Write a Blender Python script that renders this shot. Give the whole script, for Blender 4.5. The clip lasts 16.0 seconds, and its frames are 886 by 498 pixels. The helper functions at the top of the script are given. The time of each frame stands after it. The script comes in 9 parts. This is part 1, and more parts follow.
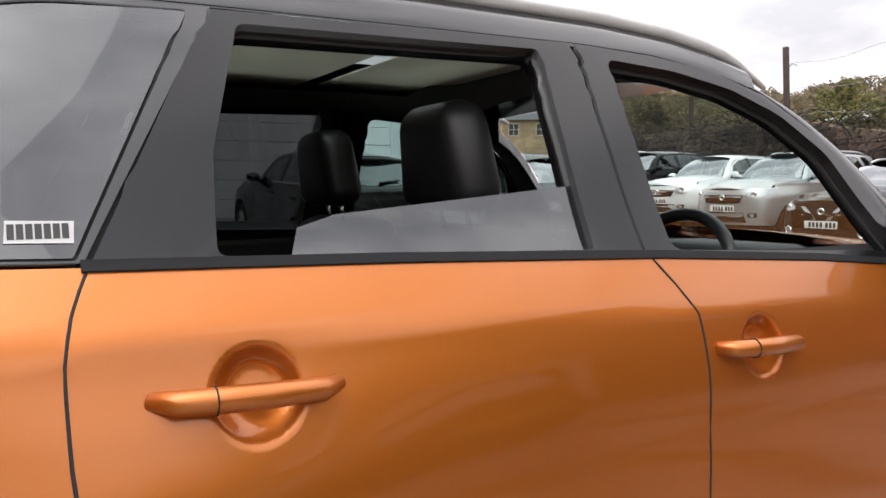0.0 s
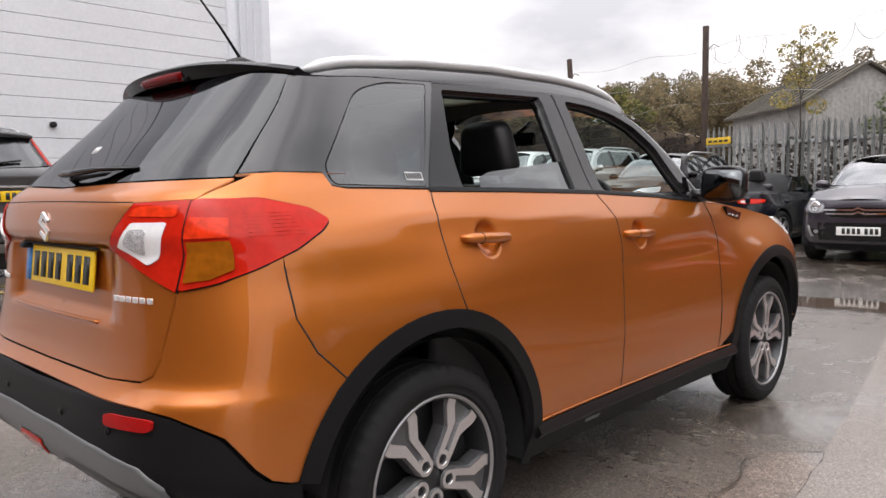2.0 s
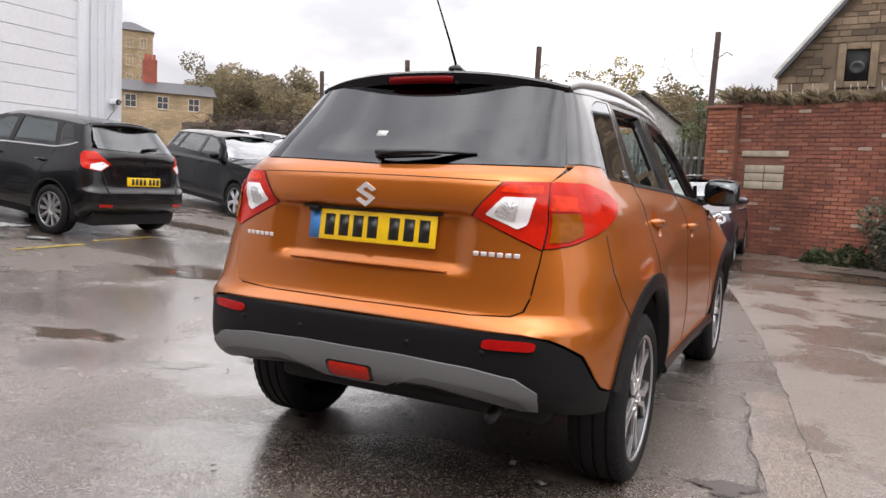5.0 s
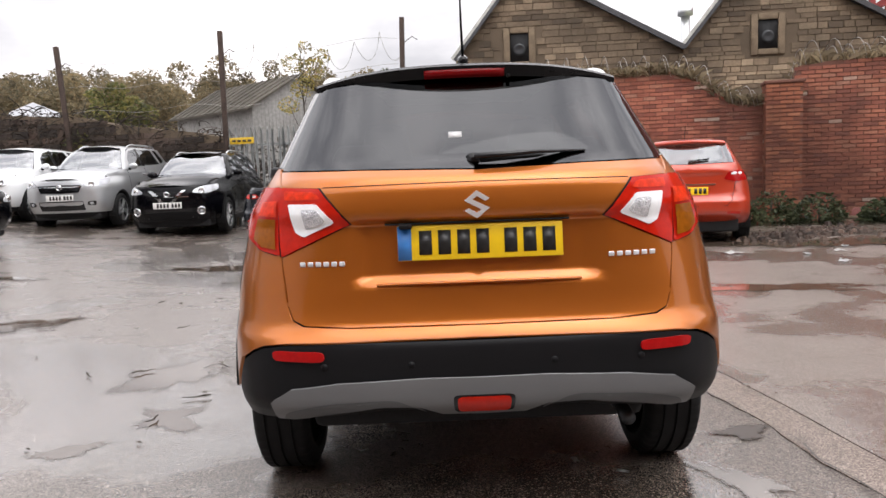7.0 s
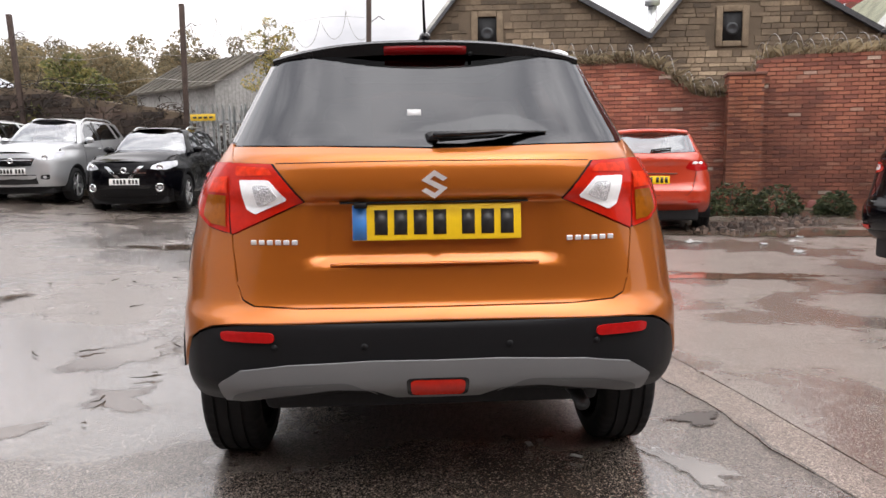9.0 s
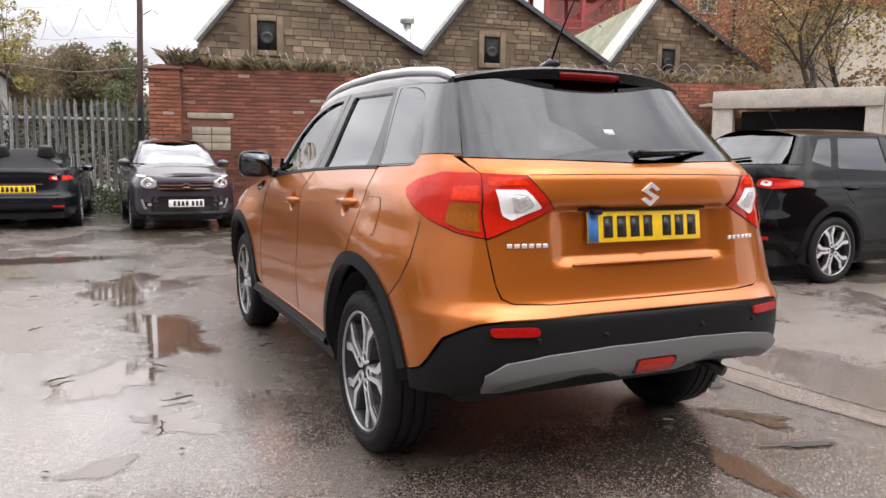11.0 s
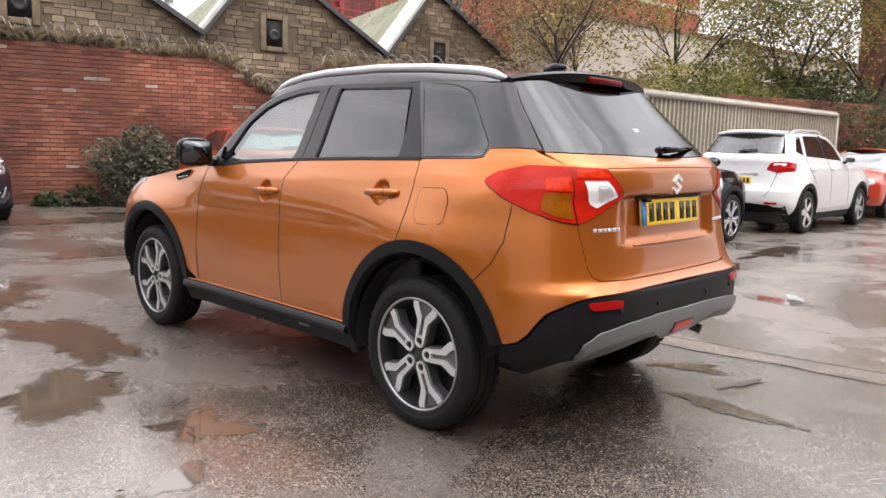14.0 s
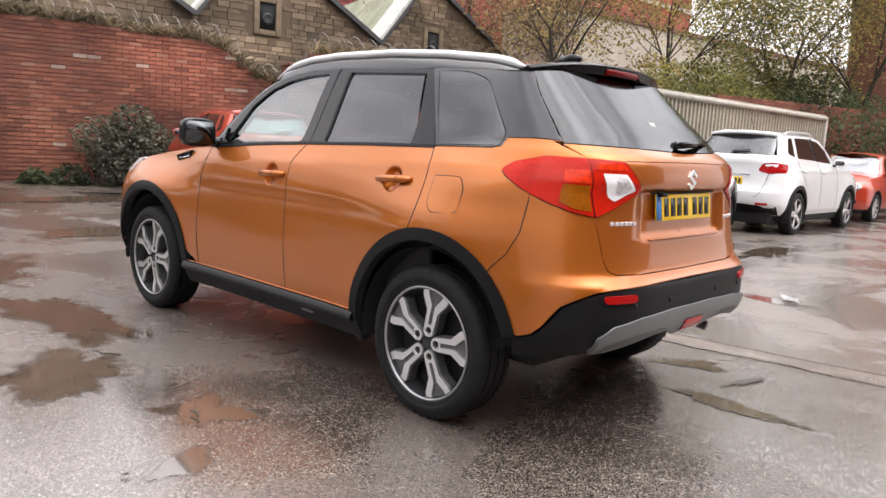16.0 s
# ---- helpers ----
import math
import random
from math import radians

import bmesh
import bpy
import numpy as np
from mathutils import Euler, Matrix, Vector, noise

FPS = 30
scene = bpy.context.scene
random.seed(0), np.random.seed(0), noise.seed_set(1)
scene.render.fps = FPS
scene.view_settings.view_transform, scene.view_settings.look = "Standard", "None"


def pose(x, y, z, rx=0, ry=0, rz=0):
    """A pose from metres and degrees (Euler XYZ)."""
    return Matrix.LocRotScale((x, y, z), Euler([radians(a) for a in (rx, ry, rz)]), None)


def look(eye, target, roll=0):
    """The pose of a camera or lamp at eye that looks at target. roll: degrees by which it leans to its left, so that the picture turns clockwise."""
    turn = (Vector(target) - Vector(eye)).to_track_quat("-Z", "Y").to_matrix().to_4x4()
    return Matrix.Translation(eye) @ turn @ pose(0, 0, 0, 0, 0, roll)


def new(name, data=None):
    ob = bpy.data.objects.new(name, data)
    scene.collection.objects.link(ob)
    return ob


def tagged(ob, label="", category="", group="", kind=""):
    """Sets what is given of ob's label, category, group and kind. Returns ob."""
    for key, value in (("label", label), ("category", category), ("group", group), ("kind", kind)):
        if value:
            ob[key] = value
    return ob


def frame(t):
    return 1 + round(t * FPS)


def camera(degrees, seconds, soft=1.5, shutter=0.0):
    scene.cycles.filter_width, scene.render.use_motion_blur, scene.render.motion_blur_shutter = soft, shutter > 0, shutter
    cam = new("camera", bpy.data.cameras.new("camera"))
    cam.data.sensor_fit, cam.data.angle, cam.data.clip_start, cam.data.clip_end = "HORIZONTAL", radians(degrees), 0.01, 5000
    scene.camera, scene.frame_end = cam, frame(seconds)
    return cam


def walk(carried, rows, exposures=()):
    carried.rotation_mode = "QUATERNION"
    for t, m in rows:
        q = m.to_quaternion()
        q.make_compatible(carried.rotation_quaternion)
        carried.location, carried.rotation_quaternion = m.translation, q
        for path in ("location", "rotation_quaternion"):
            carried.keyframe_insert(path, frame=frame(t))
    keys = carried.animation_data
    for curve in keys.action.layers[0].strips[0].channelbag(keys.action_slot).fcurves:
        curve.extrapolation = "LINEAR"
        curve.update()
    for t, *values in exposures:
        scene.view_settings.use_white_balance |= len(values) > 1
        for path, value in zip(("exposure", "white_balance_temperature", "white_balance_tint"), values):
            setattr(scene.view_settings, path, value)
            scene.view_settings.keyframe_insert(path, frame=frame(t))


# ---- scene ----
cam = camera(61.7, 16.0)
PATH = [
    (0, (1.666, 0.018, 1.247), (-0.051, 1.031, 1.093), -0.3),
    (0.5, (1.9, -0.284, 1.202), (0.254, 0.839, 1.033), -1.4),
    (1, (2.039, -0.726, 1.178), (0.504, 0.546, 1.023), -2.8),
    (1.5, (2.189, -1.089, 1.171), (0.738, 0.275, 0.987), -1.4),
    (2, (2.296, -1.485, 1.17), (0.915, -0.047, 1.003), -1.3),
    (2.5, (2.325, -1.855, 1.124), (0.999, -0.374, 0.906), -2.6),
    (3, (2.435, -2.122, 1.109), (1.092, -0.656, 0.895), -2.4),
    (3.5, (2.425, -2.292, 1.123), (1.139, -0.777, 0.902), 0.3),
    (4, (2.207, -2.574, 1.13), (1.002, -0.99, 0.934), 1.6),
    (4.2, (2.081, -2.677, 1.115), (0.908, -1.068, 0.931), 2.8),
    (6.3, (0.159, -3.051, 1.178), (-0.016, -1.069, 0.972), -2.5),
    (6.5, (0.018, -3.06, 1.177), (-0.075, -1.072, 0.982), -2.5),
    (7, (-0.125, -3.03, 1.194), (-0.112, -1.042, 0.98), -2.2),
    (7.5, (-0.075, -2.991, 1.178), (0.01, -1.005, 0.962), -0.5),
    (8, (-0.068, -2.98, 1.176), (0.021, -0.997, 0.937), 0.6),
    (8.5, (-0.06, -2.978, 1.174), (0.028, -0.996, 0.926), 0.5),
    (9, (-0.099, -2.984, 1.178), (0.009, -1.004, 0.919), -0.7),
    (9.2, (-0.17, -2.99, 1.172), (-0.033, -1.012, 0.914), 0.6),
    (11.3, (-2.109, -2.735, 1.202), (-1.108, -1.02, 0.965), 1.5),
    (11.5, (-2.282, -2.654, 1.186), (-1.185, -0.997, 0.956), 2.6),
    (12, (-2.708, -2.452, 1.203), (-1.407, -0.95, 0.968), 4.1),
    (12.5, (-2.976, -2.328, 1.222), (-1.562, -0.934, 0.98), 2.8),
    (13, (-3.003, -2.278, 1.22), (-1.581, -0.895, 0.966), 1.4),
    (13.5, (-3.001, -2.261, 1.214), (-1.573, -0.886, 0.949), 1.2),
    (14, (-2.992, -2.249, 1.209), (-1.569, -0.869, 0.941), 1.4),
    (14.5, (-2.992, -2.232, 1.208), (-1.567, -0.856, 0.933), 1.2),
    (15, (-2.995, -2.211, 1.202), (-1.564, -0.842, 0.924), 1.4),
    (15.5, (-2.995, -2.198, 1.193), (-1.558, -0.836, 0.911), 1.6),
    (16, (-3.052, -2.14, 1.189), (-1.601, -0.796, 0.9), 3.3),
]
walk(cam, [(t, look(eye, target, roll)) for t, eye, target, roll in PATH],
     exposures=[(0.0, 0.18), (0.5, -0.02), (1.5, -0.05), (3.0, 0.22), (4.0, 0.24), (6.5, 0.11), (9.0, 0.20), (11.5, 0.38), (16.0, 0.40)])

# ---- light ----
world = bpy.data.worlds.new("world")
world.use_nodes = True
scene.world = world
_wn = world.node_tree.nodes
_wl = world.node_tree.links
SUN_EL, SUN_ROT = radians(58), radians(150)
_sky = _wn.new("ShaderNodeTexSky")
_sky.sky_type = "NISHITA"
_sky.sun_disc = False
_sky.sun_elevation, _sky.sun_rotation = SUN_EL, SUN_ROT
_sky.air_density, _sky.dust_density, _sky.ozone_density = 1.0, 6.0, 1.0
_grey = _wn.new("ShaderNodeHueSaturation")
_grey.inputs["Saturation"].default_value = 0.06
# broken cloud: two scales of noise over the whole sky
_tc = _wn.new("ShaderNodeTexCoord")
_map = _wn.new("ShaderNodeMapping")
_map.inputs["Scale"].default_value = (1.0, 1.0, 2.2)
_cl = _wn.new("ShaderNodeTexNoise")
_cl.inputs["Scale"].default_value, _cl.inputs["Detail"].default_value = 2.6, 6.0
_cr = _wn.new("ShaderNodeValToRGB")
_cr.color_ramp.elements[0].position, _cr.color_ramp.elements[0].color = 0.38, (0.66, 0.67, 0.69, 1)
_cr.color_ramp.elements[1].position, _cr.color_ramp.elements[1].color = 0.60, (1.22, 1.21, 1.19, 1)
_mul = _wn.new("ShaderNodeMixRGB")
_mul.blend_type = "MULTIPLY"
_mul.inputs[0].default_value = 1.0
_flat = _wn.new("ShaderNodeMixRGB")
_flat.inputs[0].default_value = 0.75
_flat.inputs[2].default_value = (9.45, 9.15, 9.45, 1)
_sep = _wn.new("ShaderNodeSeparateXYZ")
_wl.new(_tc.outputs["Generated"], _sep.inputs[0])
_zen = _wn.new("ShaderNodeMapRange")
_zen.inputs["From Min"].default_value, _zen.inputs["From Max"].default_value = 0.05, 0.95
_zen.inputs["To Min"].default_value, _zen.inputs["To Max"].default_value = 1.0, 2.6
_wl.new(_sep.outputs["Z"], _zen.inputs["Value"])
_ov = _wn.new("ShaderNodeMixRGB")
_ov.blend_type = "MULTIPLY"
_ov.inputs[0].default_value = 1.0
_wl.new(_zen.outputs[0], _ov.inputs[2])
_bg = _wn["Background"]
_bg.inputs["Strength"].default_value = 0.12
_wl.new(_sky.outputs[0], _grey.inputs["Color"])
_wl.new(_grey.outputs[0], _flat.inputs[1])
_wl.new(_flat.outputs[0], _mul.inputs[1])
_wl.new(_tc.outputs["Generated"], _map.inputs[0])
_wl.new(_map.outputs[0], _cl.inputs["Vector"])
_wl.new(_cl.outputs["Fac"], _cr.inputs[0])
_wl.new(_cr.outputs[0], _mul.inputs[2])
_wl.new(_mul.outputs[0], _ov.inputs[1])
_wl.new(_ov.outputs[0], _bg.inputs["Color"])
_sun = bpy.data.lights.new("sun", "SUN")
_sun.energy, _sun.angle, _sun.color = 0.8, radians(70), (1.0, 0.97, 0.93)
sun_ob = new("sun", _sun)
sun_ob.matrix_world = look((math.sin(SUN_ROT) * 20, math.cos(SUN_ROT) * 20, 20 * math.tan(SUN_EL)), (0, 0, 0))


# ---- materials ----
def mat(name, color, rough=0.5, metal=0.0, grain=None, bump=0.0, spec=0.5, coat=0.0, alpha=None, trans=0.0, emit=None, var=0.12, scale=6.0, flakes=0.0, ior=None):
    """A principled surface. grain: scale of fine noise; var: strength of broad colour variation; scale: its size."""
    m = bpy.data.materials.new(name)
    m.use_nodes = True
    n, l = m.node_tree.nodes, m.node_tree.links
    b = n["Principled BSDF"]
    b.inputs["Roughness"].default_value = rough
    b.inputs["Metallic"].default_value = metal
    b.inputs["Specular IOR Level"].default_value = spec
    b.inputs["Coat Weight"].default_value = coat
    b.inputs["Coat Roughness"].default_value = 0.03
    b.inputs["Transmission Weight"].default_value = trans
    if ior:
        b.inputs["IOR"].default_value = ior
    if emit:
        b.inputs["Emission Color"].default_value = (*emit[:3], 1)
        b.inputs["Emission Strength"].default_value = emit[3]
    b.inputs["Base Color"].default_value = (*color, 1)
    if var or grain or flakes:
        tc = n.new("ShaderNodeTexCoord")
        big = n.new("ShaderNodeTexNoise")
        big.inputs["Scale"].default_value, big.inputs["Detail"].default_value = scale, 4
        l.new(tc.outputs["Object"], big.inputs["Vector"])
        fine = n.new("ShaderNodeTexNoise")
        fine.inputs["Scale"].default_value, fine.inputs["Detail"].default_value = grain or 60, 3
        l.new(tc.outputs["Object"], fine.inputs["Vector"])
        mix = n.new("ShaderNodeMath")
        mix.operation = "ADD"
        l.new(big.outputs["Fac"], mix.inputs[0])
        l.new(fine.outputs["Fac"], mix.inputs[1])
        rr = n.new("ShaderNodeMapRange")
        rr.inputs["From Min"].default_value, rr.inputs["From Max"].default_value = 0.7, 1.3
        rr.inputs["To Min"].default_value, rr.inputs["To Max"].default_value = 1 - var, 1 + var
        l.new(mix.outputs[0], rr.inputs["Value"])
        mu = n.new("ShaderNodeMixRGB")
        mu.blend_type = "MULTIPLY"
        mu.inputs[0].default_value = 1
        mu.inputs[1].default_value = (*color, 1)
        l.new(rr.outputs[0], mu.inputs[2])
        l.new(mu.outputs[0], b.inputs["Base Color"])
        if bump:
            bp = n.new("ShaderNodeBump")
            bp.inputs["Strength"].default_value = bump
            bp.inputs["Distance"].default_value = 0.01
            l.new(fine.outputs["Fac"], bp.inputs["Height"])
            l.new(bp.outputs[0], b.inputs["Normal"])
    return m


def glass(name, tint, gloss=0.085, edge=0.88):
    """Thin car glass: a tinted see-through layer under a glossy face."""
    m = bpy.data.materials.new(name)
    m.use_nodes = True
    n, l = m.node_tree.nodes, m.node_tree.links
    n.clear()
    out = n.new("ShaderNodeOutputMaterial")
    tr = n.new("ShaderNodeBsdfTransparent")
    tr.inputs[0].default_value = (*tint, 1)
    gl = n.new("ShaderNodeBsdfGlossy")
    gl.inputs["Roughness"].default_value = 0.02
    gl.inputs["Color"].default_value = (0.95, 0.97, 1, 1)
    lw = n.new("ShaderNodeLayerWeight")
    lw.inputs[0].default_value = 0.5
    pw = n.new("ShaderNodeMath")
    pw.operation = "POWER"
    pw.inputs[1].default_value = 4.0
    l.new(lw.outputs["Facing"], pw.inputs[0])
    fr = n.new("ShaderNodeMath")
    fr.operation = "MULTIPLY_ADD"
    fr.inputs[1].default_value, fr.inputs[2].default_value = edge, gloss
    l.new(pw.outputs[0], fr.inputs[0])
    mx = n.new("ShaderNodeMixShader")
    l.new(fr.outputs[0], mx.inputs[0])
    l.new(tr.outputs[0], mx.inputs[1])
    l.new(gl.outputs[0], mx.inputs[2])
    l.new(mx.outputs[0], out.inputs[0])
    return m


def paint(name, color, metal=0.35, rough=0.32, coat=1.0):
    m = mat(name, color, rough=rough, metal=metal, coat=coat, spec=0.5 * coat, var=0.05, scale=2.0, grain=900)
    m.node_tree.nodes["Principled BSDF"].inputs["Coat Roughness"].default_value = 0.05
    return m


ORANGE = paint("orange_metallic_paint", (0.442, 0.126, 0.012), 0.66, 0.37, 0.80)
BLACK_PAINT = paint("black_roof_paint", (0.010, 0.011, 0.013), 0.1, 0.2, 0.8)
SPOILER_BLACK = mat("black_spoiler_paint", (0.006, 0.006, 0.007), 0.22, var=0.05, spec=0.22)
TRIM = mat("black_trim_plastic", (0.007, 0.007, 0.008), 0.5, grain=400, bump=0.05, var=0.1, spec=0.18)
TRIM_SATIN = mat("satin_sill_plastic", (0.008, 0.008, 0.009), 0.32, grain=400, bump=0.03, var=0.1, spec=0.4)
GLOSS_BLACK = mat("gloss_black_plastic", (0.008, 0.008, 0.009), 0.15, var=0, spec=0.38)
RUBBER = mat("tyre_rubber", (0.010, 0.010, 0.0105), 0.7, spec=0.25, grain=200, bump=0.1, var=0.25, scale=9)
CHROME = mat("chrome", (0.85, 0.86, 0.88), 0.08, metal=1.0, var=0)
SILVER = mat("satin_silver", (0.62, 0.63, 0.64), 0.28, metal=0.8, var=0.04)
RAIL = mat("satin_rail_silver", (0.70, 0.71, 0.72), 0.42, metal=0.25, var=0.04)
SKID = mat("grey_skid_plastic", (0.150, 0.152, 0.155), 0.42, metal=0.15, grain=500, bump=0.02, var=0.05)
RIM_FACE = mat("machined_alloy", (0.72, 0.72, 0.73), 0.28, metal=0.9, var=0.05)
RIM_LIP = mat("rim_edge_alloy", (0.38, 0.38, 0.39), 0.38, metal=0.8, var=0.05)
RIM_DARK = mat("dark_alloy", (0.045, 0.047, 0.05), 0.35, metal=0.6, var=0.1)
DARK = mat("dark_underside", (0.010, 0.010, 0.011), 0.8, var=0.3, scale=4)
LENS_RED = mat("red_lamp_lens", (0.48, 0.014, 0.005), 0.08, coat=0.12, var=0.12, scale=18, spec=0.18)
LENS_RED_DARK = mat("deep_red_lamp_lens", (0.34, 0.006, 0.006), 0.12, coat=0.06, var=0.15, spec=0.18)
LENS_RED_BRAKE = mat("unlit_brake_lamp_lens", (0.16, 0.004, 0.005), 0.10, coat=0.05, var=0.1, spec=0.15)
LENS_RED_BRIGHT = mat("bright_red_lamp_lens", (0.66, 0.035, 0.008), 0.12, coat=0.06, var=0.25, scale=40, spec=0.18)
LENS_AMBER = mat("amber_lamp_lens", (0.26, 0.075, 0.004), 0.12, coat=0.06, var=0.2, spec=0.18)
LENS_CLEAR = mat("clear_lamp_lens", (0.90, 0.91, 0.92), 0.12, metal=0.1, coat=1.0, var=0.05, scale=30)
LENS_CORE = mat("faceted_lamp_core", (0.72, 0.74, 0.77), 0.22, metal=0.6, grain=150, bump=0.5, var=0.35, scale=60)
PLATE_Y = mat("yellow_plate", (0.80, 0.52, 0.008), 0.35, var=0.04)
PLATE_W = mat("white_plate", (0.78, 0.78, 0.76), 0.35, var=0.04)
PLATE_B = mat("blue_band", (0.05, 0.22, 0.60), 0.35, var=0)
INK = mat("black_ink", (0.010, 0.010, 0.010), 0.4, var=0)
GLASS_DARK = glass("privacy_glass", (0.075, 0.08, 0.08), 0.10)
GLASS_REAR = glass("rear_privacy_glass", (0.035, 0.037, 0.037), 0.07, 0.55)
SKID_LOW = mat("dark_grey_skid_plastic", (0.085, 0.086, 0.088), 0.5, grain=500, bump=0.02, var=0.05)
BADGE = mat("bright_badge_chrome", (0.88, 0.89, 0.90), 0.38, metal=0.7, var=0.05)
RIM_GREY = mat("grey_painted_alloy", (0.125, 0.125, 0.13), 0.40, metal=0.5, var=0.08)
GLASS_CLEAR = glass("clear_glass", (0.66, 0.76, 0.73), 0.10, 0.5)
GLASS_GREEN = glass("green_tinted_glass", (0.44, 0.63, 0.59), 0.17, 0.35)
LEATHER = mat("black_leather", (0.016, 0.016, 0.017), 0.42, grain=300, bump=0.05, var=0.15)
DASH = mat("dashboard_plastic", (0.02, 0.02, 0.021), 0.6, grain=300, bump=0.04, var=0.1)
LINER = mat("dark_headlining", (0.018, 0.017, 0.017), 0.9, grain=300, bump=0.03, var=0.06)
BLIND = bpy.data.materials.new("sunroof_blind")
BLIND.use_nodes = True
_bn, _bl = BLIND.node_tree.nodes, BLIND.node_tree.links
_bt, _bd, _bm = _bn.new("ShaderNodeBsdfTranslucent"), _bn.new("ShaderNodeBsdfDiffuse"), _bn.new("ShaderNodeMixShader")
_bt.inputs[0].default_value, _bd.inputs[0].default_value = (0.50, 0.49, 0.44, 1), (0.5, 0.49, 0.45, 1)
_bl.new(_bt.outputs[0], _bm.inputs[1])
_bl.new(_bd.outputs[0], _bm.inputs[2])
_bl.new(_bm.outputs[0], _bn["Material Output"].inputs[0])
WHITE_STICKER = mat("white_sticker", (0.50, 0.50, 0.50), 0.4, var=0)


# ---- building blocks ----
def link(name, bm, material, parent=None, label="", smooth=True):
    me = bpy.data.meshes.new(name)
    bm.to_mesh(me)
    bm.free()
    if smooth:
        for p in me.polygons:
            p.use_smooth = True
    for mm in (material if isinstance(material, (list, tuple)) else [material]):
        me.materials.append(mm)
    ob = new(name, me)
    if parent is not None:
        ob.parent = parent
    if label:
        ob["label"] = label
    return ob


def part(name, bm, material, parent, label="", smooth=True):
    return link(name, bm, material, parent, label, smooth)


def raw(name, verts, faces, material, parent=None, label="", smooth=True, normals=None):
    me = bpy.data.meshes.new(name)
    me.from_pydata([tuple(v) for v in verts], [], [tuple(f) for f in faces])
    me.materials.append(material)
    if smooth:
        me.polygons.foreach_set("use_smooth", [True] * len(me.polygons))
    if normals is not None:
        me.normals_split_custom_set_from_vertices([tuple(q) for q in normals])
    ob = new(name, me)
    if parent is not None:
        ob.parent = parent
    if label:
        ob["label"] = label
    return ob


def empty(name, label, category, m=None, group="", kind=""):
    ob = new(name)
    ob.empty_display_size = 0.2
    if m is not None:
        ob.matrix_basis = m
    return tagged(ob, label, category, group, kind)


def box_bm(x0, y0, z0, x1, y1, z1, bevel=0.0, segs=2, bm=None):
    bm2 = bmesh.new()
    bmesh.ops.create_cube(bm2, size=1)
    bmesh.ops.transform(bm2, matrix=Matrix.Translation(((x0 + x1) / 2, (y0 + y1) / 2, (z0 + z1) / 2)) @ Matrix.Diagonal((abs(x1 - x0), abs(y1 - y0), abs(z1 - z0), 1)), verts=bm2.verts)
    if bevel:
        bmesh.ops.bevel(bm2, geom=bm2.edges[:], offset=bevel, segments=segs, affect="EDGES", profile=0.5)
    if bm is None:
        return bm2
    return merge(bm, bm2)


def merge(bm, other):
    me = bpy.data.meshes.new("tmp")
    other.to_mesh(me)
    other.free()
    bm.from_mesh(me)
    bpy.data.meshes.remove(me)
    return bm


def tube_bm(points, radius, sides=10, bm=None, caps=True, flat=1.0):
    """A round tube along points; radius may be a list; flat squeezes it in height."""
    bm = bm or bmesh.new()
    pts = [Vector(p) for p in points]
    rings = []
    for i, p in enumerate(pts):
        d = (pts[min(i + 1, len(pts) - 1)] - pts[max(i - 1, 0)]).normalized()
        up = Vector((0, 0, 1)) if abs(d.z) < 0.95 else Vector((1, 0, 0))
        a = d.cross(up).normalized()
        b = a.cross(d).normalized()
        r = radius[i] if isinstance(radius, (list, tuple)) else radius
        rings.append([bm.verts.new(p + a * (r * math.cos(t)) + b * (r * flat * math.sin(t))) for t in (2 * math.pi * k / sides for k in range(sides))])
    for r0, r1 in zip(rings, rings[1:]):
        for k in range(sides):
            bm.faces.new((r0[k], r0[(k + 1) % sides], r1[(k + 1) % sides], r1[k]))
    if caps:
        bm.faces.new(rings[0][::-1])
        bm.faces.new(rings[-1])
    return bm


def lathe_bm(profile, sides=48, axis="X", bm=None):
    """Turn (axial, radius) pairs round an axis."""
    bm = bm or bmesh.new()
    rings = []
    for a, r in profile:
        ring = []
        for k in range(sides):
            t = 2 * math.pi * k / sides
            c, s = r * math.cos(t), r * math.sin(t)
            ring.append(bm.verts.new((a, c, s) if axis == "X" else ((c, a, s) if axis == "Y" else (c, s, a))))
        rings.append(ring)
    for r0, r1 in zip(rings, rings[1:]):
        for k in range(sides):
            bm.faces.new((r0[k], r1[k], r1[(k + 1) % sides], r0[(k + 1) % sides]))
    return bm


def prism_bm(poly, depth, plane="xz", at=0.0, bm=None, bevel=0.0):
    """A flat outline pulled out to a slab. plane xz: outline in x, z, depth along y from at."""
    bm2 = bmesh.new()
    def put(a, b, d):
        return (a, d, b) if plane == "xz" else ((d, a, b) if plane == "yz" else (a, b, d))
    v0 = [bm2.verts.new(put(a, b, at)) for a, b in poly]
    v1 = [bm2.verts.new(put(a, b, at + depth)) for a, b in poly]
    n = len(poly)
    bm2.faces.new(v0)
    bm2.faces.new(v1[::-1])
    for i in range(n):
        bm2.faces.new((v0[i], v1[i], v1[(i + 1) % n], v0[(i + 1) % n]))
    bmesh.ops.recalc_face_normals(bm2, faces=bm2.faces[:])
    if bevel:
        bmesh.ops.bevel(bm2, geom=bm2.edges[:], offset=bevel, segments=2, affect="EDGES", profile=0.5)
    return bm2 if bm is None else merge(bm, bm2)


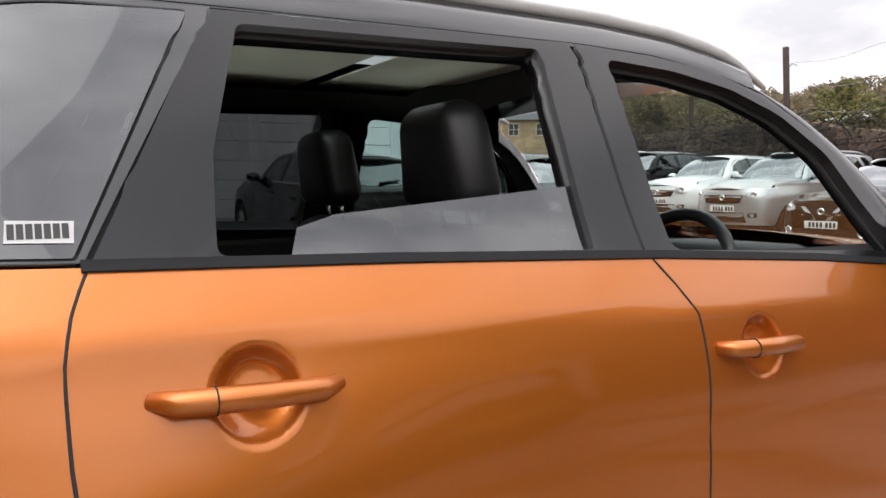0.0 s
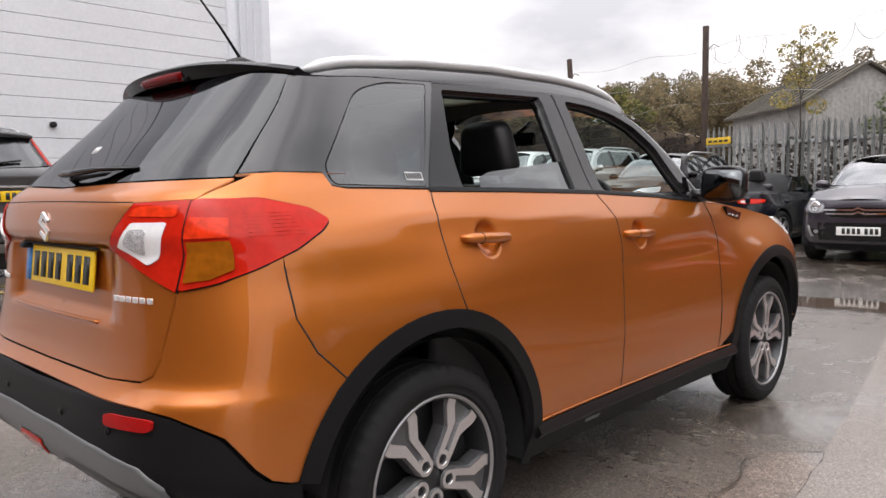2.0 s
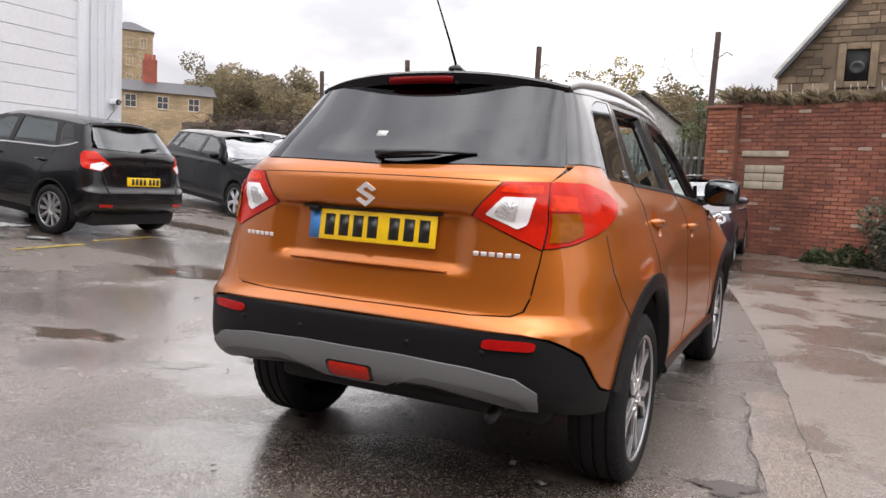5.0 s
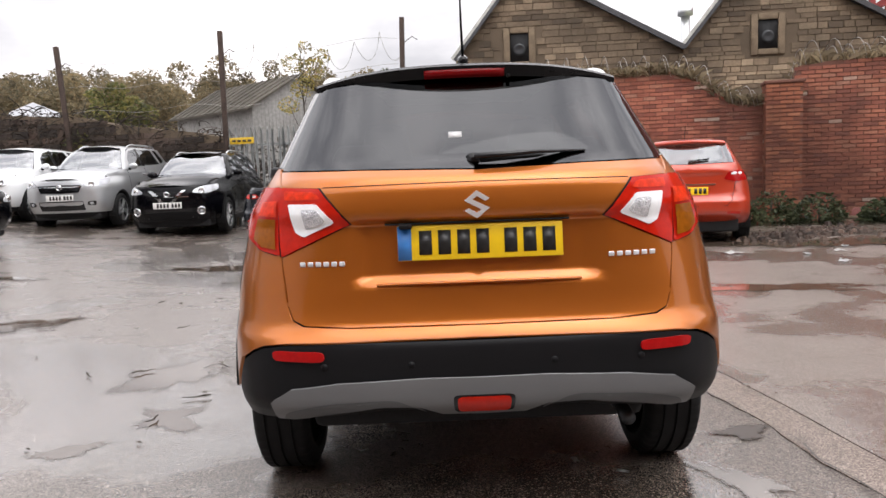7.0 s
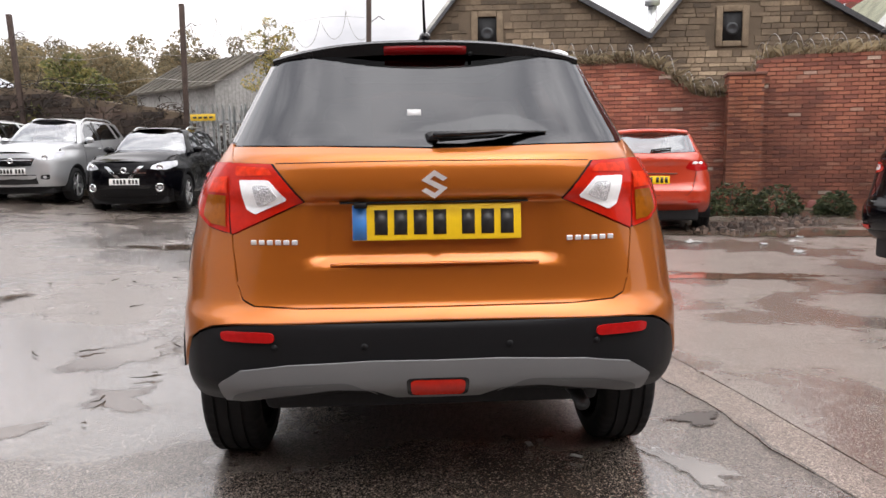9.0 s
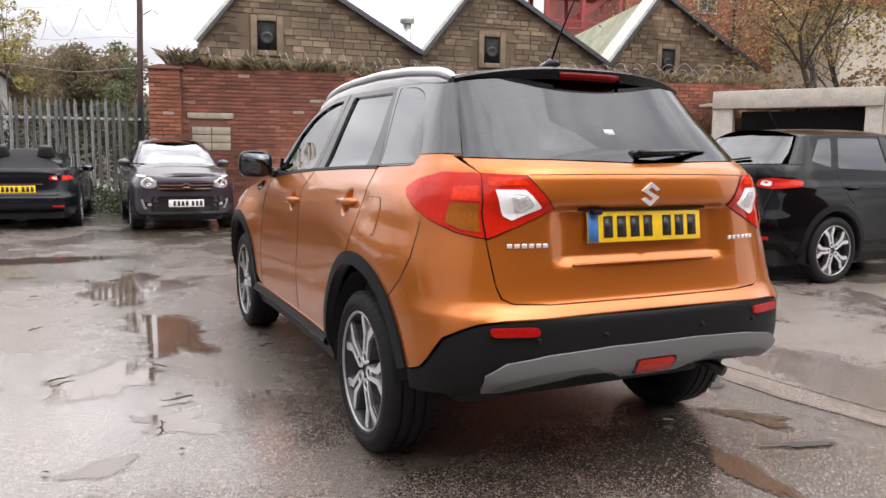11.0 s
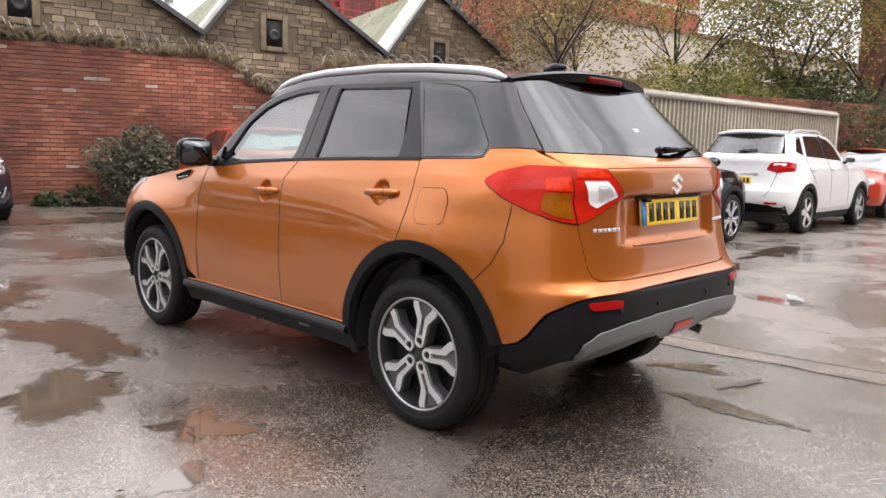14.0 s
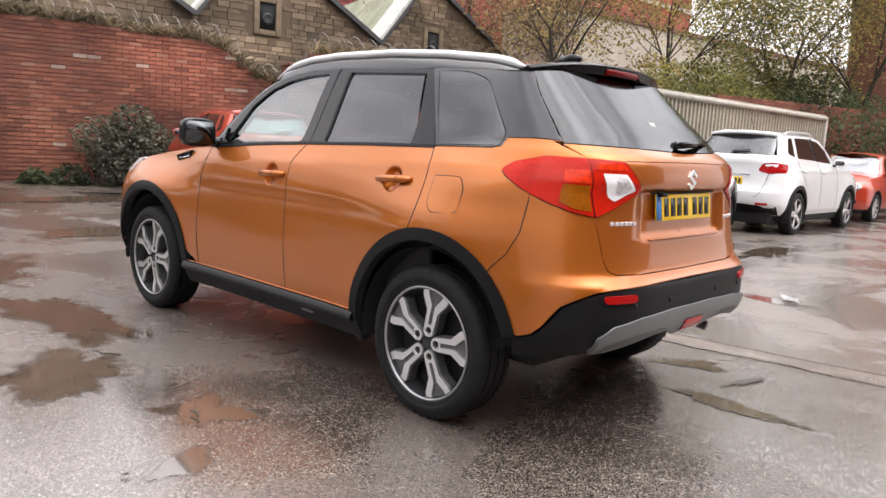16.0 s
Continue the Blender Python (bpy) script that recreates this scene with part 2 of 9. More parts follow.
def curve(xs, ys):
    """A smooth monotone curve through points."""
    xs, ys = np.array(xs, float), np.array(ys, float)
    h = np.diff(xs)
    d = np.diff(ys) / h
    m = np.zeros_like(ys)
    p = d[:-1] * d[1:]
    m[1:-1] = np.where(p > 0, 2 * p / (d[:-1] + d[1:] + np.where(p > 0, 0, 1)), 0)
    m[0], m[-1] = d[0], d[-1]

    def f(x):
        x = np.clip(np.asarray(x, float), xs[0], xs[-1])
        i = np.clip(np.searchsorted(xs, x, "right") - 1, 0, len(h) - 1)
        t = (x - xs[i]) / h[i]
        return ys[i] * (1 + 2 * t) * (1 - t) ** 2 + h[i] * m[i] * t * (1 - t) ** 2 + ys[i + 1] * t * t * (3 - 2 * t) + h[i] * m[i + 1] * t * t * (t - 1)
    return f


def ramp(a, b, x):
    t = np.clip((np.asarray(x, float) - a) / (b - a), 0, 1)
    return t * t * (3 - 2 * t)


def dense(pts, gap=0.05):
    """The same open line with points added along its straight runs."""
    out = []
    for a, b in zip(pts, pts[1:]):
        k = max(1, int(math.hypot(a[0] - b[0], a[1] - b[1]) / gap))
        out += [(a[0] + (b[0] - a[0]) * i / k, a[1] + (b[1] - a[1]) * i / k) for i in range(k)]
    return out + [pts[-1]]


def ring(pts, gap=0.05):
    return dense(list(pts) + [pts[0]], gap)[:-1]


def gz(x, y):
    """Height of the ground: level in the yard, rising to the warehouse door and a little to the far boundary."""
    u = -x - 4.0
    s = (u + math.sqrt(u * u + 0.8)) / 2
    s = min(s, 9.0)
    v = y - 7.0
    t = (v + math.sqrt(v * v + 1.0)) / 2
    return 0.088 * max(0.0, s - 0.10) + 0.012 * max(0.0, min(t, 12.0) - 0.20) * (1 if x < 2 else max(0.0, 1 - (x - 2) / 3))


CAP = 0.7


class Shell:
    """Half of a car's skin: for every height a plan outline with rounded ends. Addressed by U (along the outline, metres) and z."""

    def __init__(self, w, yr, y0r, nr, yf, y0f, nf, length, extra=None):
        self.w, self.yr, self.y0r, self.nr, self.yf, self.y0f, self.nf, self.length, self.extra = w, yr, y0r, nr, yf, y0f, nf, length, extra

    def base(self, U, z):
        U, z = np.asarray(U, float), np.asarray(z, float)
        w = self.w(z)
        a, b = self.y0r(z), self.y0f(z)
        x = w.copy()
        y = a + (b - a) * np.clip(U / self.length, 0, 1)
        for sel, v, n, o, e in ((U < 0, -U / CAP, self.nr(z), a, self.yr(z)), (U > self.length, (U - self.length) / CAP, self.nf(z), b, self.yf(z))):
            v = np.clip(v, 0, 0.99999)
            r = v / (1 - v)
            k = (1 + r ** n) ** (-1 / n)
            x = np.where(sel, w * k, x)
            y = np.where(sel, o + (e - o) * r * k, y)
        return x, y, z

    def at(self, U, z):
        x, y, z = self.base(U, z)
        if self.extra:
            dx, dy = self.extra(x, y, z)
            x, y = x + dx, y + dy
        return np.stack([x, y, z], -1)

    def normal(self, U, z):
        e = 0.004
        a = self.at(U + e, z) - self.at(U - e, z)
        b = self.at(U, z + e) - self.at(U, z - e)
        n = np.cross(a, b)
        return n / (np.linalg.norm(n, axis=-1, keepdims=True) + 1e-12)

    def S(self, y, z):
        """Address of the place at y on the side."""
        a, b, n = float(self.y0r(z)), float(self.y0f(z)), 0
        if y < a or y > b:
            o, e, n, base, sg = (a, float(self.yr(z)), float(self.nr(z)), 0.0, -1) if y < a else (b, float(self.yf(z)), float(self.nf(z)), self.length, 1)
            s = min(abs((y - o) / (e - o)), 0.9999)
            r = (s ** n / (1 - s ** n)) ** (1 / n)
            return (base + sg * CAP * r / (1 + r), z)
        return ((y - a) / (b - a) * self.length, z)

    def R(self, x, z, front=False):
        """Address of the place at x on the rear (or front) face."""
        n = float((self.nf if front else self.nr)(z))
        c = min(max(x / float(self.w(z)), 1e-4), 0.9999)
        r = (c ** -n - 1) ** (1 / n)
        v = r / (1 + r)
        return (self.length + CAP * v, z) if front else (-CAP * v, z)


def rounded(poly, r):
    """The outline with its corners rounded; r: one radius, or one for each corner."""
    out = []
    n = len(poly)
    for i, p in enumerate(poly):
        rr = r[i] if isinstance(r, (list, tuple)) else r
        p = Vector(p)
        a, b = Vector(poly[i - 1]) - p, Vector(poly[(i + 1) % n]) - p
        q = min(rr, a.length * 0.45, b.length * 0.45)
        if q < 0.003:
            out.append(tuple(p))
            continue
        a, b = p + a.normalized() * q, p + b.normalized() * q
        for k in range(6):
            t = k / 5
            out.append(tuple(a * (1 - t) ** 2 + p * (2 * t * (1 - t)) + b * t * t))
    return out


def inside(px, pz, poly):
    poly = np.array(poly)
    res = np.zeros(len(px), bool)
    j = len(poly) - 1
    for i in range(len(poly)):
        a, b = poly[i], poly[j]
        if a[1] != b[1]:
            c = ((a[1] > pz) != (b[1] > pz)) & (px < (b[0] - a[0]) * (pz - a[1]) / (b[1] - a[1]) + a[0])
            res ^= c
        j = i
    return res


def skin(shell, poly, step=0.03, off=0.0, rim=0.012, shrink=0.0, holes=(), sides=(1,), fine=None):
    """Vertices, faces and normals of one panel: the outline poly (U, z) laid on the shell."""
    from mathutils.geometry import delaunay_2d_cdt
    pts, edges = [], []
    for loop in (poly, *holes):
        if shrink and loop is poly:
            area = sum(a[0] * b[1] - b[0] * a[1] for a, b in zip(loop, loop[1:] + loop[:1]))
            sg = 1 if area > 0 else -1
            new_loop = []
            for i, p in enumerate(loop):
                a, b = Vector(loop[i - 1]), Vector(loop[(i + 1) % len(loop)])
                d = (b - a)
                if d.length < 1e-9:
                    new_loop.append(p)
                    continue
                d.normalize()
                new_loop.append((p[0] - d.y * shrink * sg, p[1] + d.x * shrink * sg))
            loop = new_loop
        dense = []
        for a, b in zip(loop, loop[1:] + loop[:1]):
            k = max(1, int(math.hypot(a[0] - b[0], a[1] - b[1]) / step))
            dense += [(a[0] + (b[0] - a[0]) * i / k, a[1] + (b[1] - a[1]) * i / k) for i in range(k)]
        n0 = len(pts)
        pts += dense
        edges += [(n0 + i, n0 + (i + 1) % len(dense)) for i in range(len(dense))]
        if loop is not poly and not shrink:
            pass
    outline = np.array(pts)
    lo, hi = outline.min(0), outline.max(0)
    gx, gz = np.meshgrid(np.arange(lo[0], hi[0], step), np.arange(lo[1], hi[1], step))
    gx, gz = gx.ravel(), gz.ravel()
    if len(gx):
        d = np.min((gx[:, None] - outline[None, :, 0]) ** 2 + (gz[:, None] - outline[None, :, 1]) ** 2, 1)
        keep = d > (0.45 * step) ** 2
        gx, gz = gx[keep], gz[keep]
    allp = [Vector(p) for p in pts] + [Vector((a, b)) for a, b in zip(gx, gz)]
    v2, _, f2, *_ = delaunay_2d_cdt(allp, edges, [], 0, 1e-6)
    v2 = np.array([(v.x, v.y) for v in v2])
    f2 = np.array([f for f in f2 if len(f) == 3])
    c = v2[f2].mean(1)
    loops, n0 = [], 0
    ok = inside(c[:, 0], c[:, 1], poly)
    for h in holes:
        ok &= ~inside(c[:, 0], c[:, 1], h)
    f2 = f2[ok]
    used = np.unique(f2)
    back = -np.ones(len(v2), int)
    back[used] = np.arange(len(used))
    v2, f2 = v2[used], back[f2]
    P = shell.at(v2[:, 0], v2[:, 1])
    N = shell.normal(v2[:, 0], v2[:, 1])
    mid = (P[:, 0] < 0.010) if len(sides) > 1 else np.zeros(len(P), bool)
    P[mid, 0] = 0.0
    N[mid, 0] = 0.0
    f2 = f2[~mid[f2].all(1)]
    N /= np.linalg.norm(N, axis=1, keepdims=True) + 1e-12
    P = P + N * off
    a, b, cc = P[f2[:, 0]], P[f2[:, 1]], P[f2[:, 2]]
    flip = np.einsum("ij,ij->i", np.cross(b - a, cc - a), N[f2[:, 0]]) < 0
    f2[flip] = f2[flip][:, ::-1]
    faces = [tuple(f) for f in f2]
    verts, normals = [P], [N]
    if rim:
        count = {}
        for f in faces:
            for i in range(3):
                e = (f[i], f[(i + 1) % 3])
                count[e] = 1
        border = [e for e in count if (e[1], e[0]) not in count and not (mid[e[0]] and mid[e[1]])]
        ids = sorted({i for e in border for i in e})
        m2 = {i: len(P) + k for k, i in enumerate(ids)}
        verts += [P[ids] - N[ids] * rim]
        out = np.zeros((len(P), 3))
        for i, j in border:
            e = P[j] - P[i]
            o = np.cross(e, N[i])
            out[i] += o
            out[j] += o
        o = out[ids] / (np.linalg.norm(out[ids], axis=1, keepdims=True) + 1e-12)
        normals += [o]
        faces += [(j, i, m2[i], m2[j]) for i, j in border]
    V, Q = np.concatenate(verts), np.concatenate(normals)
    av, af, an = [], [], []
    base = 0
    for s in sides:
        k = np.array([s, 1, 1])
        av.append(V * k)
        an.append(Q * k)
        af += [tuple(i + base for i in (f if s > 0 else f[::-1])) for f in faces]
        base += len(V)
    return np.concatenate(av), af, np.concatenate(an)


def panel(name, shell, poly, material, parent, label="", **kw):
    v, f, n = skin(shell, poly, **kw)
    return raw(name, v, f, material, parent, label, normals=n)


MIRROR = mat("door_mirror_glass", (0.10, 0.105, 0.11), 0.06, metal=1.0, var=0)


# ---- wheels ----
def mirrored(half):
    return half + [(-x, z) for x, z in reversed(half) if x > 1e-6]


def spoke_bm(kind, R):
    """One spoke arm lying in the wheel plane (y, z), face at x = 0."""
    r = R * 0.655
    q = R / 0.311
    if kind == "double":
        half = [(0.0, 0.028), (0.024, 0.034), (0.034, 0.060), (0.033, 0.085), (0.036, 0.138), (0.071, 0.188), (0.078, 0.222), (0.030, 0.226), (0.0, 0.226)]
        return prism_bm([(x * q, z * q) for x, z in mirrored(half)], -0.046, "yz", -0.010)
    wd = {"multi": 0.018, "five": 0.036}[kind]
    return prism_bm([(-wd * 0.8, 0.05), (wd * 0.8, 0.05), (wd * 1.25, r * 0.985), (-wd * 1.25, r * 0.985)], -0.022, "yz", 0.0, bevel=0.003)


def spoke_face_bm(R):
    """Machined face of a forked spoke: a loop round the bolt and two rails that part towards the rim."""
    q = R / 0.311
    bm = bmesh.new()
    for s in (-1, 1):
        pl = [(0.0090, 0.082), (0.0270, 0.064), (0.0300, 0.138), (0.066, 0.188), (0.0725, 0.2250), (0.040, 0.2265), (0.037, 0.203), (0.0090, 0.162)]
        prism_bm([(s * x * q, z * q) for x, z in pl], -0.009, "yz", 0.0, bm)
    ring_ = lathe_bm([(-0.009, 0.0145 * q), (-0.001, 0.0150 * q), (0.0005, 0.0160 * q), (0.0005, 0.0265 * q), (-0.009, 0.0280 * q)], 20)
    bmesh.ops.translate(ring_, vec=(0, 0, 0.056 * q), verts=ring_.verts)
    merge(bm, ring_)
    return bm


WHEELS = {}


def wheel_meshes(kind, R, width):
    key = (kind, R, width)
    if key in WHEELS:
        return WHEELS[key]
    h = width / 2
    r = R * (0.735 if kind == "double" else 0.69)
    # tyre: rounded shoulders, two grooves
    prof = [(-h * 0.78, r), (-h * 0.95, r + 0.012), (-h, (r + R) / 2 - 0.01), (-h * 0.97, R - 0.035), (-h * 0.86, R - 0.010)]
    for a in (-0.45, 0.0, 0.45):
        prof += [(h * (a - 0.30), R), (h * (a - 0.06), R), (h * (a - 0.05), R - 0.008), (h * (a + 0.05), R - 0.008), (h * (a + 0.06), R)]
    prof += [(h * 0.76, R), (h * 0.86, R - 0.010), (h * 0.97, R - 0.035), (h, (r + R) / 2 - 0.01), (h * 0.985, r + 0.03), (h * 0.955, r + 0.026), (h * 0.95, r + 0.012), (h * 0.78, r)]
    tyre = lathe_bm(prof, 144)
    # notched shoulders
    for v_ in tyre.verts:
        rad = math.hypot(v_.co.y, v_.co.z)
        if abs(v_.co.x) > h * 0.70 and rad > R - 0.012 and int(round(math.atan2(v_.co.z, v_.co.y) / (2 * math.pi / 144))) % 3 == 0:
            v_.co.y *= 1 - 0.007 / rad
            v_.co.z *= 1 - 0.007 / rad
    barrel = lathe_bm([(-h * 0.8, r), (h * 0.80, r), (h * 0.90, r + 0.012), (h * 0.84, r - 0.008), (h * 0.55, r - 0.02), (h * 0.10, r - 0.03), (0.0, r * 0.5), (0.0, 0.001)], 64)
    lip = lathe_bm([(h * 0.86, r + 0.006), (h * 0.92, r + 0.003), (h * 0.91, r - 0.003), (h * 0.84, r - 0.006)], 64)
    hub = lathe_bm([(h * 0.45, 0.036), (h * 0.66, 0.034), (h * 0.68, 0.028), (h * 0.68, 0.001)] if kind == "double" else [(h * 0.45, 0.075), (h * 0.60, 0.070), (h * 0.62, 0.036), (h * 0.70, 0.034), (h * 0.71, 0.028), (h * 0.71, 0.001)], 32)
    n = {"double": 5, "five": 5, "multi": 10}[kind]
    out = []
    for bm, mm, nm in ((barrel, RIM_DARK, "rim"), (tyre, RUBBER, "tyre"), (lip, RIM_LIP, "rim_lip"), (hub, RIM_DARK if kind == "double" else RIM_FACE, "hub_cap"), (spoke_bm(kind, R), RIM_GREY if kind == "double" else RIM_FACE, "spoke")):
        bmesh.ops.recalc_face_normals(bm, faces=bm.faces[:])
        me = bpy.data.meshes.new(nm)
        bm.to_mesh(me)
        bm.free()
        me.materials.append(mm)
        if nm != "spoke":
            me.polygons.foreach_set("use_smooth", [True] * len(me.polygons))
        if nm in ("tyre", "rim", "hub_cap"):
            me.set_sharp_from_angle(angle=radians(38))
        out.append(me)
    bolt = lathe_bm([(0, 0.011), (0.010, 0.011), (0.012, 0.008), (0.012, 0.0005)], 8)
    me = bpy.data.meshes.new("wheel_bolt")
    bolt.to_mesh(me)
    bolt.free()
    # near-black bolts: the shade inside the lug holes is put into their colour
    me.materials.append(DARK)
    face = None
    if kind == "double":
        bm = spoke_face_bm(R)
        bmesh.ops.recalc_face_normals(bm, faces=bm.faces[:])
        face = bpy.data.meshes.new("spoke_face")
        bm.to_mesh(face)
        bm.free()
        face.materials.append(RIM_FACE)
    WHEELS[key] = (*out, me, face, n)
    return WHEELS[key]


def wheel(parent, x, y, R, width, kind, turn=0.0, steer=0.0):
    """A wheel with its outer face away from the car; its mesh is the rim barrel."""
    rim, tyre, lip, hub, spoke, bolt, face, n = wheel_meshes(kind, R, width)
    s = 1 if x > 0 else -1
    w = new("wheel", rim)
    w.parent = parent
    w.matrix_basis = pose(x, y, R, 0, 0, (0 if s > 0 else 180) + steer) @ pose(0, 0, 0, turn, 0, 0)
    for nm, me in (("tyre", tyre), ("rim_lip", lip), ("hub_cap", hub)):
        o = new(nm, me)
        o.parent = w
    for k in range(n):
        o = new("spoke", spoke)
        o.parent = w
        o.matrix_basis = pose(0, 0, 0, 360 * k / n) @ pose(width / 2 * 0.80, 0, 0)
    if kind == "double":
        for k in range(5):
            o = new("wheel_bolt", bolt)
            o.parent = w
            o.matrix_basis = pose(0, 0, 0, 360 * k / n) @ pose(width / 2 * 0.80 - 0.016, 0, 0.056 * R / 0.311)
            o = new("spoke_face", face)
            o.parent = w
            o.matrix_basis = pose(0, 0, 0, 360 * k / n) @ pose(width / 2 * 0.80, 0, 0)
    return w


def bars_plate(parent, m, material, w=0.52, h=0.111, band=True, glyphs=(2, 2, 0, 3)):
    """A number plate whose characters are plain bars."""
    p = part("number_plate", box_bm(-w / 2, -0.004, -h / 2, w / 2, 0.004, h / 2, 0.003), material, parent)
    p.matrix_basis = m
    if band:
        part("country_band", box_bm(-w / 2 + 0.001, -0.0062, -h / 2 + 0.002, -w / 2 + 0.044, -0.0042, h / 2 - 0.002), PLATE_B, p)
    x = -w / 2 + 0.068
    for k in range(8):
        if k == 4:
            x += 0.028
            continue
        part("character_bar", box_bm(x, -0.0058, -0.038, x + 0.040, -0.0042, 0.038), INK, p)
        x += 0.060
    return p


# ---- the orange car ----
HX = curve([0.18, 0.30, 0.38, 0.5, 0.62, 0.75, 0.88, 0.97, 1.06, 1.13, 1.165, 1.20, 1.35, 1.5, 1.545, 1.60],
           [0.76, 0.80, 0.832, 0.842, 0.840, 0.833, 0.821, 0.800, 0.768, 0.742, 0.728, 0.709, 0.640, 0.566, 0.540, 0.49])
HR = curve([0.25, 0.33, 0.37, 0.41, 0.45, 0.49, 0.56, 0.62, 0.67, 0.685, 0.72, 0.80, 0.92, 1.02, 1.045, 1.07, 1.13, 1.17, 1.20, 1.30, 1.40, 1.50, 1.60],
           [-0.50, -0.60, -0.66, -0.72, -0.775, -0.80, -0.808, -0.808, -0.803, -0.785, -0.755, -0.738, -0.728, -0.726, -0.735, -0.742, -0.735, -0.715, -0.672, -0.565, -0.455, -0.350, -0.25])
HR0 = curve([0.2, 0.9, 1.2, 1.5, 1.6], [0.0, -0.02, -0.05, -0.09, -0.10])
HNR = curve([0.2, 0.7, 0.95, 1.2, 1.5, 1.6], [5.2, 4.9, 4.2, 3.8, 3.5, 3.5])
HF = curve([0.2, 0.35, 0.5, 0.7, 0.85, 0.95, 1.02, 1.1], [3.10, 3.22, 3.30, 3.31, 3.28, 3.18, 3.02, 2.9])
HF0 = curve([0.2, 0.6, 0.9, 1.1], [2.62, 2.66, 2.62, 2.5])
HNF = curve([0.2, 1.1], [3.4, 3.0])
GF0 = curve([1.05, 1.10, 1.26, 1.41, 1.485, 1.53, 1.60], [1.86, 1.80, 1.69, 1.53, 1.37, 1.20, 1.1])
GF = curve([1.05, 1.10, 1.26, 1.41, 1.485, 1.53, 1.60], [2.16, 2.08, 1.93, 1.74, 1.60, 1.48, 1.38])
DISHES = ((0.270, 1.011, 0.0), (1.196, 0.969, 0.0))


def hero_extra(x, y, z):
    side = ramp(0.55, 0.74, x)
    flare = 0.045 * np.exp(-((y - 0.0) / 0.40) ** 2) * ramp(1.06, 0.80, z) + 0.050 * np.exp(-((y - 2.5) / 0.42) ** 2) * ramp(1.0, 0.78, z)
    haunch = 0.026 * np.exp(-((y + 0.30) / 0.30) ** 2 - ((z - 1.045) / 0.085) ** 2)
    zc = 1.088 - 0.045 * np.clip(y, 0, 2)
    up, dn = (1.165 - z) / (1.165 - zc), (z - 0.84) / (zc - 0.84)
    fold = -0.05 * np.log(np.exp(-np.clip(up, 0, 3) / 0.05) + np.exp(-np.clip(dn, 0, 3) / 0.05))
    crease = 0.022 * np.clip(fold, 0, 1) * ramp(-0.30, 0.0, y) * ramp(2.3, 1.7, y)
    ledge = 0.005 * np.exp(-((z - 0.585) / 0.08) ** 2) * ramp(0.30, 1.0, y) * ramp(2.3, 1.1, y)
    dx = side * (flare + haunch + crease + ledge) - ramp(1.7, 3.0, y) * 0.05 * side * ramp(0.75, 1.0, z)
    for dy0, dz0, _ in DISHES:
        d = ((y - dy0) ** 2 + (z - dz0 + 0.004) ** 2) / 0.060 ** 2
        dx = dx - 0.024 * ramp(1.0, 0.15, d) * side
    rear = ramp(-0.45, -0.62, y)
    dy = rear * 0.030 * ramp(0.42, 0.34, x) * ramp(0.838, 0.858, z) * ramp(1.045, 1.025, z)
    return dx, dy


def arc(cy, cz, r, a0, a1, n=20):
    return [(cy + r * math.cos(radians(a0 + (a1 - a0) * i / n)), cz + r * math.sin(radians(a0 + (a1 - a0) * i / n))) for i in range(n + 1)]


def seat(name, parent, x, y, z, wide=0.50, head=True):
    """A car seat: cushion, backrest and headrest of padded leather."""
    s = part(name, box_bm(x - wide / 2, y - 0.02, z, x + wide / 2, y + 0.50, z + 0.16, 0.05, 4), LEATHER, parent)
    b = box_bm(-wide / 2, -0.07, 0, wide / 2, 0.07, 0.60, 0.05, 4)
    bmesh.ops.transform(b, matrix=pose(x, y, z + 0.10, 14), verts=b.verts)
    part("backrest", b, LEATHER, s)
    if head:
        h = box_bm(-0.135, -0.055, 0, 0.135, 0.055, 0.215, 0.045, 4)
        for v in h.verts:
            v.co.x *= 1 - 0.30 * max(0, v.co.z - 0.08) / 0.135
        bmesh.ops.transform(h, matrix=pose(x, y - 0.165, z + 0.72, 8), verts=h.verts)
        part("headrest", h, LEATHER, s)
        for sx in (-0.05, 0.05):
            part("headrest_post", tube_bm([(x + sx, y - 0.15, z + 0.66), (x + sx, y - 0.165, z + 0.75)], 0.006, 8), CHROME, s)
    return s


